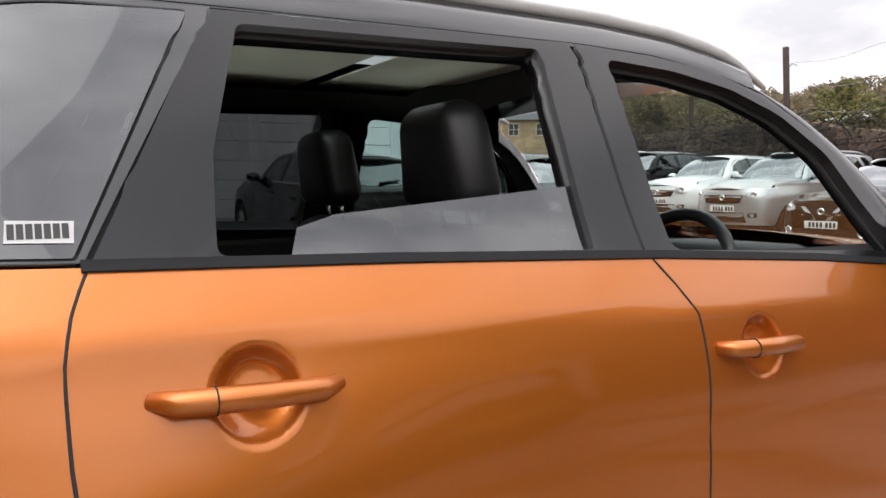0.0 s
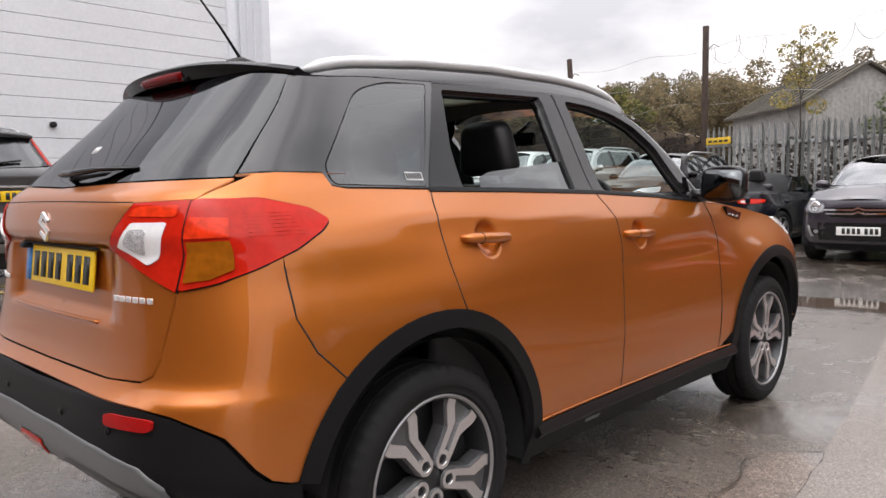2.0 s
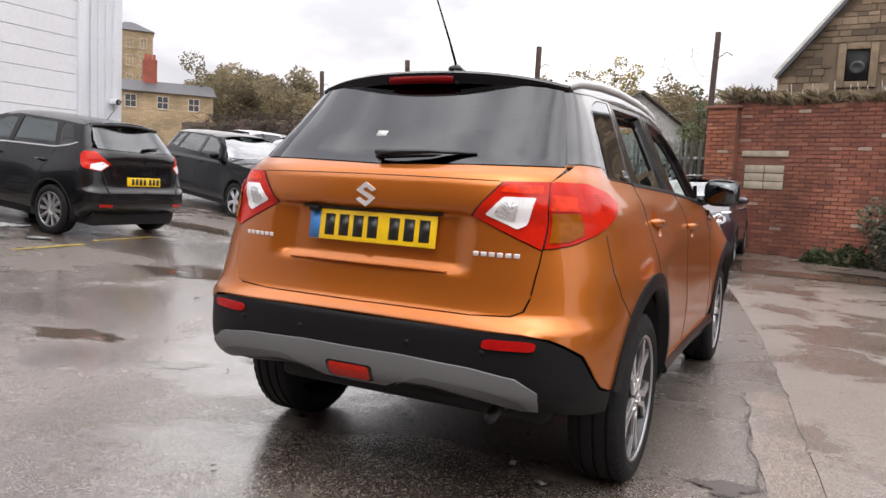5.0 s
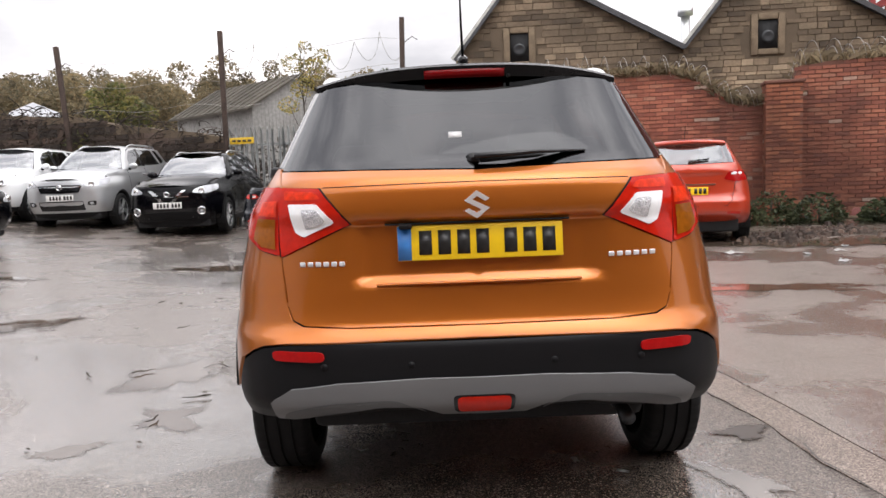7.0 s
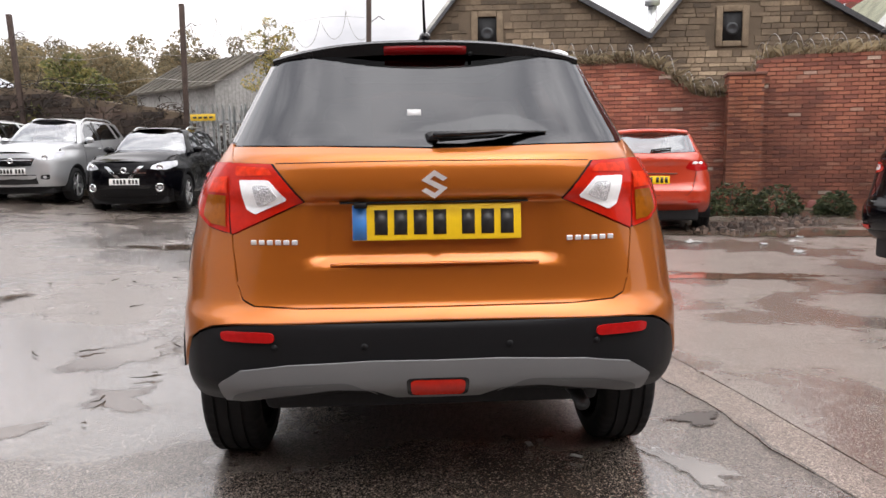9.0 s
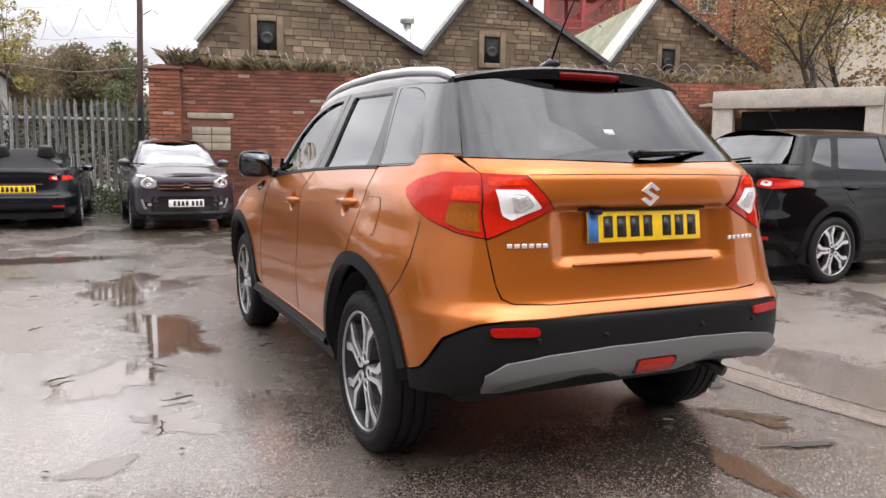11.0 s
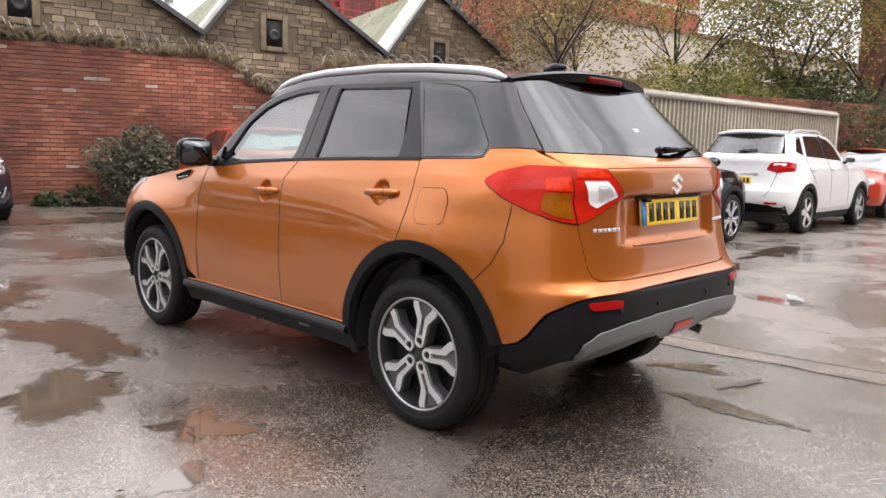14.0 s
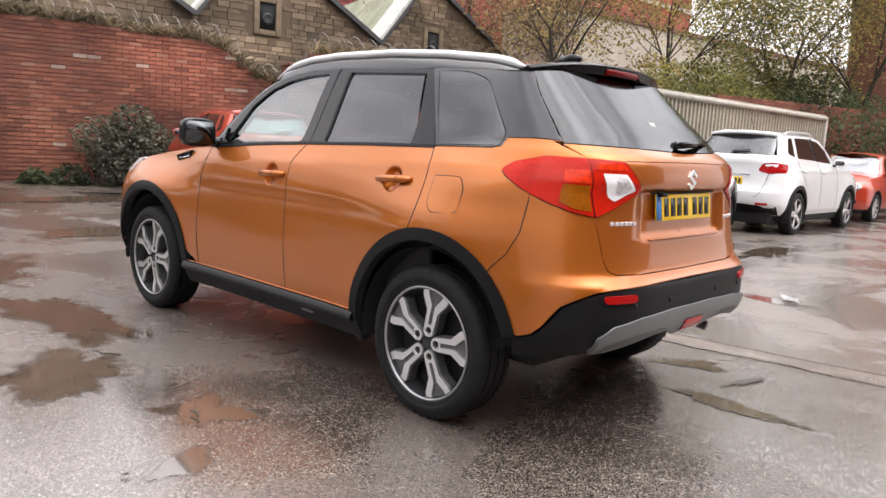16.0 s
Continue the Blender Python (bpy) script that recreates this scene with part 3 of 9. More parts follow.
def hero():
    car = empty("parked_car", "metallic orange SUV with black roof and lowered rear window", "car")
    low = Shell(HX, HR, HR0, HNR, HF, HF0, HNF, 2.66, hero_extra)
    top = Shell(HX, HR, HR0, HNR, GF, GF0, curve([1.0, 1.6], [3.2, 3.0]), 1.7, hero_extra)
    S, R = low.S, low.R
    both = (1, -1)
    G = 0.0012
    GR = 0.0009

    # dark inner shell behind the panel gaps
    U, Z = np.meshgrid(np.linspace(-CAP * 0.975, 2.66 + CAP * 0.97, 80), np.linspace(0.24, 1.145, 30))
    inner = low.at(U.ravel(), Z.ravel()) - low.normal(U.ravel(), Z.ravel()) * 0.045
    vv, ff = [], []
    keep = (inner[:, 1] < 1.80) | (inner[:, 2] < 0.86)
    for cy in (0.0, 2.5):
        keep &= ((inner[:, 1] - cy) ** 2 + (inner[:, 2] - 0.334) ** 2) > 0.43 ** 2
    keep &= (inner[:, 2] > 0.44) | (inner[:, 1] > -0.2)
    for s in both:
        b0 = len(vv)
        vv += [tuple(p * np.array([s, 1, 1])) for p in inner]
        for j in range(29):
            for i in range(79):
                q = (j * 80 + i, j * 80 + i + 1, (j + 1) * 80 + i + 1, (j + 1) * 80 + i)
                if all(keep[k] for k in q):
                    ff.append(tuple(b0 + k for k in q))
    raw("inner_shell", vv, ff, DARK, car)

    # lower side panels
    zs = 0.375
    ao = 0.490
    rear_arc = arc(-0.012, 0.334, ao, math.degrees(math.asin((zs - 0.334) / ao)), 180 - 6)
    front_arc = arc(2.5, 0.334, ao, math.degrees(math.asin((zs - 0.334) / ao)), 180 - math.degrees(math.asin((zs - 0.334) / ao)))
    belt = [(1.80, 1.078), (1.45, 1.108), (1.0, 1.134), (0.5, 1.152), (0.097, 1.163)]

    def SS(pts):
        return [S(*p) for p in dense(list(pts), 0.04)]

    def SC(pts):
        return [S(*p) for p in ring(list(pts), 0.04)]

    b_seam = [(0.975, 1.137), (1.012, 1.085), (1.042, 1.035), (1.047, 0.94), (1.042, 0.78), (1.032, 0.66), (1.018, 0.54), (1.014, zs)]
    c_y = curve([0.8085, 0.89, 0.97, 1.05, 1.11, 1.163], [0.098, 0.075, 0.066, 0.065, 0.075, 0.098])
    c_seam = [(float(c_y(z)), float(z)) for z in np.linspace(1.163, 0.8085, 15)]
    fd = SC(b_seam + [(1.88, zs), (1.905, 0.60), (1.90, 0.90), (1.865, 1.071), (1.45, 1.108)])
    rd_arc = [p for p in rear_arc if p[0] > 0.115]
    rd = SC(list(reversed(b_seam)) + [(0.5, 1.152)] + c_seam + list(reversed(rd_arc)))
    for nm, pl in (("front_door", fd), ("rear_door", rd)):
        for s in both:
            k = 0 if nm == "rear_door" else 1
            cup = [S(DISHES[k][0] + 0.064 * math.cos(t), DISHES[k][1] - 0.004 + 0.064 * math.sin(t)) for t in np.linspace(0, 2 * math.pi, 40, endpoint=False)]
            dob = panel(nm, low, pl, ORANGE, car, step=0.024, shrink=G, sides=(s,), holes=[cup])
            panel("handle_cup", low, cup, ORANGE, dob, step=0.007, rim=0, sides=(s,))
    # rear quarter with the lamp cut out of it
    q_arc = [p for p in rear_arc if p[0] < 0.09]
    seam_low = [(-0.462, 0.985), (-0.455, 0.86), (-0.415, 0.775), (-0.335, 0.6916)]
    q_arc_up = [p for p in q_arc if p[0] > -0.335]
    lamp_top = [S(-0.315, 1.092), S(-0.36, 1.124), S(-0.44, 1.143), R(0.70, 1.152), R(0.6205, 1.152)]
    lamp_low = [R(0.6285, 0.935), R(0.70, 0.952), S(-0.52, 0.985), S(-0.42, 1.028), S(-0.345, 1.068)]
    quarter = SS(c_seam) + SS(q_arc_up) + SS(seam_low[::-1])[:-1] + [S(-0.462, 1.008)] + lamp_low[3:] + lamp_top[:] + [R(0.655, 1.214), S(-0.40, 1.218), S(-0.275, 1.214), S(-0.262, 1.180), S(-0.22, 1.172)]
    for s in both:
        panel("quarter_panel", low, quarter, ORANGE, car, step=0.026, shrink=0.0012, sides=(s,))
    # bumper skin, painted part
    q_arc_lo = [p for p in q_arc if p[0] <= -0.335 and p[1] > 0.475]
    bump = [S(-0.462, 1.0075)] + SS(seam_low) + SS(q_arc_lo) + [S(-0.462, 0.470), S(-0.505, 0.473), S(-0.55, 0.489), S(-0.585, 0.522), S(-0.615, 0.565), S(-0.645, 0.607), R(0.735, 0.640), R(0.69, 0.661), R(0.60, 0.674), R(0.3, 0.679), R(0.0, 0.680), R(0.0, 0.7090), R(0.42, 0.7105), R(0.557, 0.7175), R(0.5940, 0.7355), R(0.6072, 0.774), R(0.6170, 0.85), R(0.6258, 0.932), R(0.6285, 0.935), R(0.70, 0.952), S(-0.52, 0.985)]
    panel("rear_bumper", low, bump, ORANGE, car, step=0.022, shrink=GR, sides=both)
    black = [S(-0.470, 0.464), S(-0.508, 0.467), S(-0.555, 0.482), S(-0.590, 0.516), S(-0.620, 0.559), S(-0.650, 0.601), R(0.735, 0.633), R(0.69, 0.654), R(0.60, 0.667), R(0.3, 0.672), R(0.0, 0.673), R(0.0, 0.44), R(0.3, 0.44), R(0.6, 0.40), R(0.76, 0.385), S(-0.46, 0.385)]
    lowbump = panel("bumper_cladding", low, black, TRIM, car, step=0.022, off=-0.006, shrink=0.001, sides=both)
    skid = [R(0.0, 0.555), R(0.20, 0.557), R(0.45, 0.548), R(0.60, 0.528), R(0.665, 0.485), R(0.655, 0.425), R(0.60, 0.425), R(0.50, 0.450), R(0.32, 0.475), R(0.20, 0.470), R(0.13, 0.440), R(0.0, 0.436)]
    panel("skid_plate", low, skid, SKID, car, step=0.02, off=0.012, rim=0.03, sides=both, label="satin grey skid plate")
    for s in both:
        panel("skid_inset", low, rounded([R(0.175, 0.452), R(0.275, 0.497), R(0.50, 0.488), R(0.615, 0.462), R(0.635, 0.430), R(0.60, 0.428), R(0.50, 0.452), R(0.32, 0.477), R(0.20, 0.472)], 0.02), SKID_LOW, car, step=0.02, off=0.0135, rim=0, sides=(s,), label="darker lower face of the skid plate")
    # reflectors, fog lamp, sensors
    for s in both:
        rf = panel("reflector", low, rounded([R(0.488, 0.617), R(0.650, 0.620), R(0.655, 0.650), R(0.492, 0.648)], 0.01), LENS_RED_DARK, car, step=0.015, off=0.004, sides=(s,), label="red reflector")
    panel("fog_lamp_recess", low, rounded([R(0.0, 0.448), R(0.092, 0.448), R(0.096, 0.504), R(0.0, 0.504)], [0, 0.014, 0.014, 0]), GLOSS_BLACK, car, step=0.012, off=0.0135, rim=0.004, sides=both)
    panel("fog_lamp", low, rounded([R(0.0, 0.453), R(0.080, 0.453), R(0.084, 0.498), R(0.0, 0.498)], [0, 0.014, 0.014, 0]), LENS_RED, car, step=0.012, off=0.017, sides=both, label="red rear fog lamp")
    for x in (0.22, 0.49):
        for s in both:
            c = low.at(*[np.array([q]) for q in R(x, 0.60)])[0]
            o = part("parking_sensor", lathe_bm([(0, 0.011), (-0.003, 0.010), (-0.0035, 0.001)], 16, "Y"), TRIM, car)
            o.location = (s * c[0], c[1] + 0.005, c[2])
    # tailgate
    gate = [R(0.0, 0.712), R(0.42, 0.7135), R(0.555, 0.7203), R(0.5925, 0.7380), R(0.6062, 0.776), R(0.6163, 0.85), R(0.6255, 0.93), R(0.395, 1.034), R(0.49, 1.148), R(0.622, 1.154), R(0.641, 1.204), R(0.45, 1.1995), R(0.0, 1.1895)]
    tg = panel("tailgate", low, gate, ORANGE, car, step=0.018, shrink=GR, sides=both)
    # thin dark line along the fold across the tailgate, below the glass
    for zz, x1 in ((1.1495, 0.48),):
        pts = []
        for k in range(-20, 21):
            c = low.at(*[np.array([q]) for q in R(abs(x1 * k / 20), zz + 0.004 * (1 - (k / 20) ** 2))])[0]
            pts.append((math.copysign(c[0], k), c[1] - 0.0005, c[2]))
        part("fold_dark_line", tube_bm(pts, 0.0014, 6), DARK, tg)
    pts = [(0.32 * k / 20, -0.742 + 0.012 * abs(k / 20) ** 3, 0.842 - 0.003 * abs(k / 20) ** 6) for k in range(-20, 21)]
    part("number_plate_step", tube_bm(pts, 0.008, 8, flat=0.6), ORANGE, tg)
    part("latch_handle", box_bm(-0.29, -0.716, 1.024, 0.29, -0.70, 1.031, 0.003), DARK, tg)
    part("plate_lamp", box_bm(-0.245, -0.738, 1.012, -0.205, -0.71, 1.028, 0.004), TRIM, tg)
    bars_plate(tg, pose(0.008, -0.712, 0.966, -7, 0, 0), PLATE_Y)
    part("key_cylinder", lathe_bm([(0, 0.009), (-0.004, 0.008), (-0.004, 0.001)], 16, "Y"), DARK, tg).location = (0.235, -0.722, 1.062)
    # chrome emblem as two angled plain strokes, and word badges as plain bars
    em = bmesh.new()
    prism_bm([(-0.046, 0.015), (0.0, 0.050), (0.046, 0.022), (0.030, 0.012), (0.0, 0.030), (-0.016, 0.018), (0.046, -0.012), (0.0, -0.050), (-0.046, -0.022), (-0.030, -0.012), (0.0, -0.030), (0.016, -0.018)], -0.008, "xz", 0.0, em)
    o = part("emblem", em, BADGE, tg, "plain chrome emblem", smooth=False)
    o.matrix_basis = pose(0.0, -0.738, 1.082, 2) @ Matrix.Scale(0.86, 4)
    for s, x0, x1 in ((-1, 0.415, 0.568), (1, 0.405, 0.567)):
        n = 6
        for k in range(n):
            xa = x0 + (x1 - x0) * (k + 0.14) / n
            xb = x0 + (x1 - x0) * (k + 0.86) / n
            c = low.at(*[np.array([q]) for q in R((xa + xb) / 2, 0.91)])[0]
            o = part("badge_bar", box_bm(-(xb - xa) / 2, -0.003, -0.0075, (xb - xa) / 2, 0.002, 0.0075, 0.002), BADGE, tg)
            o.matrix_basis = pose(s * c[0], c[1] - 0.001, 0.91, 0, 0, s * 13 * (xa / 0.5))
    # tail lamps: outer part on the body, inner part on the tailgate
    for s in both:
        outer = lamp_top + lamp_low
        panel("lamp_gasket", low, rounded(outer, 0.008), TRIM, car, step=0.03, off=0.002, rim=0, shrink=-0.0022, sides=(s,))
        la = panel("tail_lamp", low, rounded(outer, 0.008), LENS_RED, car, step=0.02, off=0.006, rim=0.03, shrink=0.0006, sides=(s,), label="red and clear wrap-around tail lamp")
        panel("indicator_lens", low, [R(0.640, 0.955), R(0.69, 0.962), S(-0.565, 0.985), S(-0.565, 1.052), R(0.636, 1.052)], LENS_AMBER, la, step=0.02, off=0.0105, rim=0, sides=(s,), label="amber indicator lens")
        panel("brake_lens", low, [R(0.632, 1.060), S(-0.565, 1.060), S(-0.555, 1.104), R(0.632, 1.108)], LENS_RED_BRIGHT, la, step=0.02, off=0.0105, rim=0, sides=(s,))
        for k in range(7):
            zz = 1.060 + 0.009 * k
            panel("lens_rib", low, [S(-0.525, zz), S(-0.395 - 0.004 * k, zz), S(-0.395 - 0.004 * k, zz + 0.003), S(-0.525, zz + 0.003)], LENS_RED, la, step=0.03, off=0.0075, rim=0.002, sides=(s,))
        inner_pl = [R(0.6192, 1.150), R(0.493, 1.145), R(0.399, 1.035), R(0.6235, 0.934)]
        panel("lamp_gasket", low, inner_pl, TRIM, tg, step=0.03, off=0.003, rim=0, shrink=-0.0032, sides=(s,))
        lb = panel("tail_lamp_inner", low, inner_pl, LENS_RED, tg, step=0.018, off=0.006, rim=0.03, sides=(s,))
        panel("reverse_lens", low, rounded([R(0.592, 1.098), R(0.500, 1.098), R(0.445, 1.042), R(0.545, 0.995), R(0.572, 1.010)], 0.004), LENS_CLEAR, lb, step=0.015, off=0.0095, rim=0.004, sides=(s,), label="clear reversing lamp lens")
        panel("light_guide", low, rounded([R(0.606, 1.139), R(0.503, 1.135), R(0.484, 1.113), R(0.606, 1.110)], 0.006), LENS_RED_BRIGHT, lb, step=0.015, off=0.0085, rim=0, sides=(s,), label="bright red light guide")
        panel("lamp_core", low, rounded([R(0.548, 1.082), R(0.500, 1.082), R(0.470, 1.048), R(0.535, 1.018)], 0.008), LENS_CORE, lb, step=0.01, off=0.0125, rim=0.003, sides=(s,))
    # dark shut lines in the panel seams
    for s in both:
        for line in (b_seam, c_seam, [(1.89, zs), (1.9065, 0.60), (1.9015, 0.90), (1.8665, 1.071)], seam_low):
            pts = []
            for p in dense(list(line), 0.02):
                c = low.at(*[np.array([q]) for q in S(*p)])[0]
                pts.append((s * (c[0] - 0.0004), c[1], c[2]))
            part("shut_line", tube_bm(pts, 0.0024, 5), DARK, car)
    # arch and sill cladding
    for cy, nm, a1 in ((-0.012, "wheel_arch", 164), (2.5, "wheel_arch", 180)):
        hoop = arc(cy, 0.334, ao + 0.002, -12, a1 if cy < 1 else 186, 30) + arc(cy, 0.334, 0.440, a1 if cy < 1 else 186, -12, 30)
        for s in both:
            panel(nm, low, SC(hoop), TRIM, car, step=0.03, off=0.010, rim=0.05, sides=(s,), label="black plastic arch cladding")
    sill = [(0.43, 0.372), (2.07, 0.372), (2.06, 0.250), (0.42, 0.250)]
    for s in both:
        panel("sill", low, SC(sill), TRIM, car, step=0.04, off=0.008, rim=0.06, sides=(s,))
        bm = bmesh.new()
        rows, lip_ = [], []
        for y in np.linspace(0.455, 2.05, 24):
            c = low.at(*[np.array([q]) for q in S(float(y), 0.375)])[0]
            rows.append([bm.verts.new((s * (c[0] + dx_), y, z_)) for dx_, z_ in ((-0.010, 0.377), (0.008, 0.375), (0.020, 0.352), (0.021, 0.344), (0.010, 0.330), (-0.010, 0.330))])
            lip_.append((s * (c[0] + 0.004), float(y), 0.384))
        for a, b in zip(rows, rows[1:]):
            for k in range(5):
                bm.faces.new((a[k], b[k], b[k + 1], a[k + 1]))
        bm.faces.new(rows[0])
        bm.faces.new(rows[-1][::-1])
        bmesh.ops.recalc_face_normals(bm, faces=bm.faces[:])
        part("sill_step", bm, TRIM_SATIN, car, "satin black step along the sill").data.set_sharp_from_angle(angle=radians(30))
        part("door_hem", tube_bm(lip_, 0.0045, 6), ORANGE, car)
        panel("sill_strip", low, SC([(0.80, 0.308), (0.90, 0.308), (0.895, 0.294), (0.805, 0.294)]), SKID, car, step=0.05, off=0.010, sides=(s,))
    # fuel flap on the near side
    flap = rounded(SS([(0.015, 1.046), (-0.135, 1.050), (-0.168, 1.0), (-0.150, 0.900), (-0.015, 0.893), (0.018, 0.93)]), 0.03)
    panel("fuel_flap_gap", low, flap, DARK, car, step=0.02, off=0.0006, rim=0, sides=(-1,))
    panel("fuel_flap", low, flap, ORANGE, car, step=0.02, off=0.0014, rim=0, shrink=0.003, sides=(-1,))
    # front wing, bumper, bonnet
    f_arc_r = [p for p in front_arc]
    wing = SS([(1.885, zs)] + [(1.908, 0.60), (1.903, 0.90), (1.868, 1.071), (2.1, 1.055), (2.4, 1.022), (2.7, 0.975), (2.86, 0.90), (2.93, 0.66)] + [p for p in f_arc_r if p[1] > 0.40])
    panel("front_wing", low, wing, ORANGE, car, step=0.03, shrink=G, sides=(1,))
    panel("front_wing", low, wing, ORANGE, car, step=0.03, shrink=G, sides=(-1,))
    fb = [S(2.97, 0.40), S(2.94, 0.66), S(2.87, 0.90), R(0.5, 0.90, True), R(0.0, 0.90, True), R(0.0, 0.40, True), R(0.5, 0.40, True)]
    panel("front_bumper", low, fb, ORANGE, car, step=0.04, shrink=G, sides=both)
    panel("front_cladding", low, [S(2.97, 0.39), R(0.5, 0.39, True), R(0.0, 0.39, True), R(0.0, 0.26, True), R(0.5, 0.26, True), S(2.95, 0.26)], TRIM, car, step=0.05, sides=both)
    for s in both:
        panel("headlamp", low, [S(2.78, 0.955), S(2.90, 0.86), R(0.55, 0.86, True), R(0.50, 0.945, True)], LENS_CLEAR, car, step=0.03, off=0.006, sides=(s,))
    bm = bmesh.new()
    rows = []
    for j in range(13):
        t = j / 12
        y = 1.93 + (3.12 - 1.93) * t
        e = low.at(*[np.array([q]) for q in S(min(y, 2.86), float(np.interp(y, [1.87, 2.1, 2.4, 2.7, 2.86, 3.12], [1.071, 1.055, 1.022, 0.975, 0.93, 0.92])))])[0]
        ex = e[0] - 0.30 * max(0, (y - 2.7) / 0.42) ** 2
        row = []
        for i in range(17):
            s = -1 + i / 8
            row.append(bm.verts.new((s * ex, y + 0.10 * (1 - s * s) * t, e[2] + 0.065 * (1 - abs(s) ** 2.6) - 0.05 * t ** 4)))
        rows.append(row)
    for a, b in zip(rows, rows[1:]):
        for i in range(16):
            bm.faces.new((a[i], a[i + 1], b[i + 1], b[i]))
    part("bonnet", bm, ORANGE, car)
    for s in both:
        v = part("wing_vent", prism_bm([(2.09, 1.045), (2.27, 1.005), (2.25, 0.975), (2.10, 1.005)], 0.02, "yz", -0.01), GLOSS_BLACK, car, smooth=False)
        c = low.at(*[np.array([q]) for q in S(2.18, 1.01)])[0]
        v.location = (s * (c[0] + 0.004), 0.0, 0.0)
        for k in range(3):
            part("vent_slat", box_bm(-0.014, 2.11 + 0.045 * k, 1.0 - 0.006 * k, 0.014, 2.14 + 0.045 * k, 1.008 - 0.006 * k, 0.002), CHROME, v)

    # upper body
    St, Rt = top.S, top.R

    def TT(pts):
        return [St(*p) for p in dense(list(pts), 0.04)]

    def TC(pts):
        return [St(*p) for p in ring(list(pts), 0.04)]

    ro = [(0.245, 1.168), (0.258, 1.30), (0.318, 1.492), (0.874, 1.507), (0.860, 1.150)]
    rdf = [(0.100, 1.167), (0.278, 1.512), (0.961, 1.527), (0.966, 1.141)]
    fo = [(1.040, 1.142), (1.036, 1.503), (1.22, 1.492), (1.378, 1.464), (1.51, 1.414), (1.625, 1.328), (1.745, 1.110)]
    fdf = [(0.971, 1.141), (0.967, 1.527), (1.17, 1.523), (1.34, 1.503), (1.49, 1.457), (1.613, 1.377), (1.715, 1.262), (1.80, 1.085)]
    for s in both:
        d = panel("window_frame", top, TC(rdf), GLOSS_BLACK, car, step=0.03, holes=[TC(rounded(ro, 0.014))], shrink=0.0015, rim=0.05, sides=(s,), label="black rear door window frame")
        e = panel("window_frame", top, TC(fdf), GLOSS_BLACK, car, step=0.03, holes=[TC(rounded(fo, 0.025))], shrink=0.0015, rim=0.05, sides=(s,), label="black front door window frame")
        if s < 0:
            panel("window_glass", top, TC([(0.235, 1.16), (0.345, 1.495), (0.892, 1.51), (0.864, 1.145)]), GLASS_DARK, d, step=0.06, off=-0.012, rim=0, sides=(s,), label="closed dark tinted glass")
            panel("window_glass", top, TC([(1.034, 1.135), (1.030, 1.510), (1.22, 1.499), (1.380, 1.471), (1.515, 1.420), (1.632, 1.333), (1.752, 1.105)]), GLASS_GREEN, e, step=0.06, off=-0.012, rim=0, sides=(s,), label="closed green-tinted glass")
        else:
            panel("window_glass", top, TC([(0.34, 1.158), (0.36, 1.205), (0.42, 1.222), (0.867, 1.262), (0.858, 1.145)]), GLASS_DARK, d, step=0.04, off=-0.014, rim=0, sides=(s,), label="nearly lowered tinted glass")
        panel("belt_strip", top, TC([(0.09, 1.157), (0.5, 1.147), (1.0, 1.129), (1.45, 1.103), (1.80, 1.073), (1.80, 1.086), (1.45, 1.116), (1.0, 1.142), (0.5, 1.160), (0.09, 1.170)]), TRIM, car, step=0.03, off=0.004, rim=0.012, sides=(s,))
        qg = TC(rounded([(0.252, 1.505), (0.06, 1.497), (-0.07, 1.460), (-0.266, 1.232), (-0.258, 1.182), (0.086, 1.170)], [0.01, 0.05, 0.05, 0.03, 0.03, 0.005]))
        qp = TT([(0.285, 1.513), (0.0, 1.505), (-0.16, 1.49)]) + [Rt(0.535, 1.490), Rt(0.565, 1.42), Rt(0.60, 1.32), Rt(0.636, 1.217)] + TT([(-0.40, 1.221), (-0.278, 1.217), (-0.266, 1.184), (-0.22, 1.176), (0.094, 1.168)]) + TT([(0.094, 1.168), (0.285, 1.513)])[1:-1]
        panel("pillar_panel", top, qp, BLACK_PAINT, car, step=0.026, shrink=0.0006, holes=[qg], sides=(s,))
        g = panel("quarter_glass", top, qg, GLASS_DARK, car, step=0.05, off=-0.002, rim=0, shrink=0.004, sides=(s,), label="dark tinted quarter glass")
        panel("glass_seal", top, qg, TRIM, g, step=0.03, off=-0.004, rim=0, holes=[TC(rounded([(0.242, 1.497), (0.06, 1.489), (-0.065, 1.452), (-0.256, 1.230), (-0.248, 1.190), (0.092, 1.178)], [0.01, 0.05, 0.05, 0.03, 0.03, 0.005]))], sides=(s,))
        if s > 0:
            st = panel("window_sticker", top, TC([(0.015, 1.192), (0.085, 1.190), (0.087, 1.215), (0.017, 1.217)]), WHITE_STICKER, g, step=0.02, off=0.0005, rim=0, sides=(s,), label="small security sticker with dark bars")
            for k in range(7):
                panel("sticker_bar", top, TC([(0.0185 + 0.0092 * k, 1.1955), (0.0258 + 0.0092 * k, 1.1955), (0.0258 + 0.0092 * k, 1.2125), (0.0185 + 0.0092 * k, 1.2125)]), INK, g, step=0.02, off=0.0012, rim=0, sides=(s,))
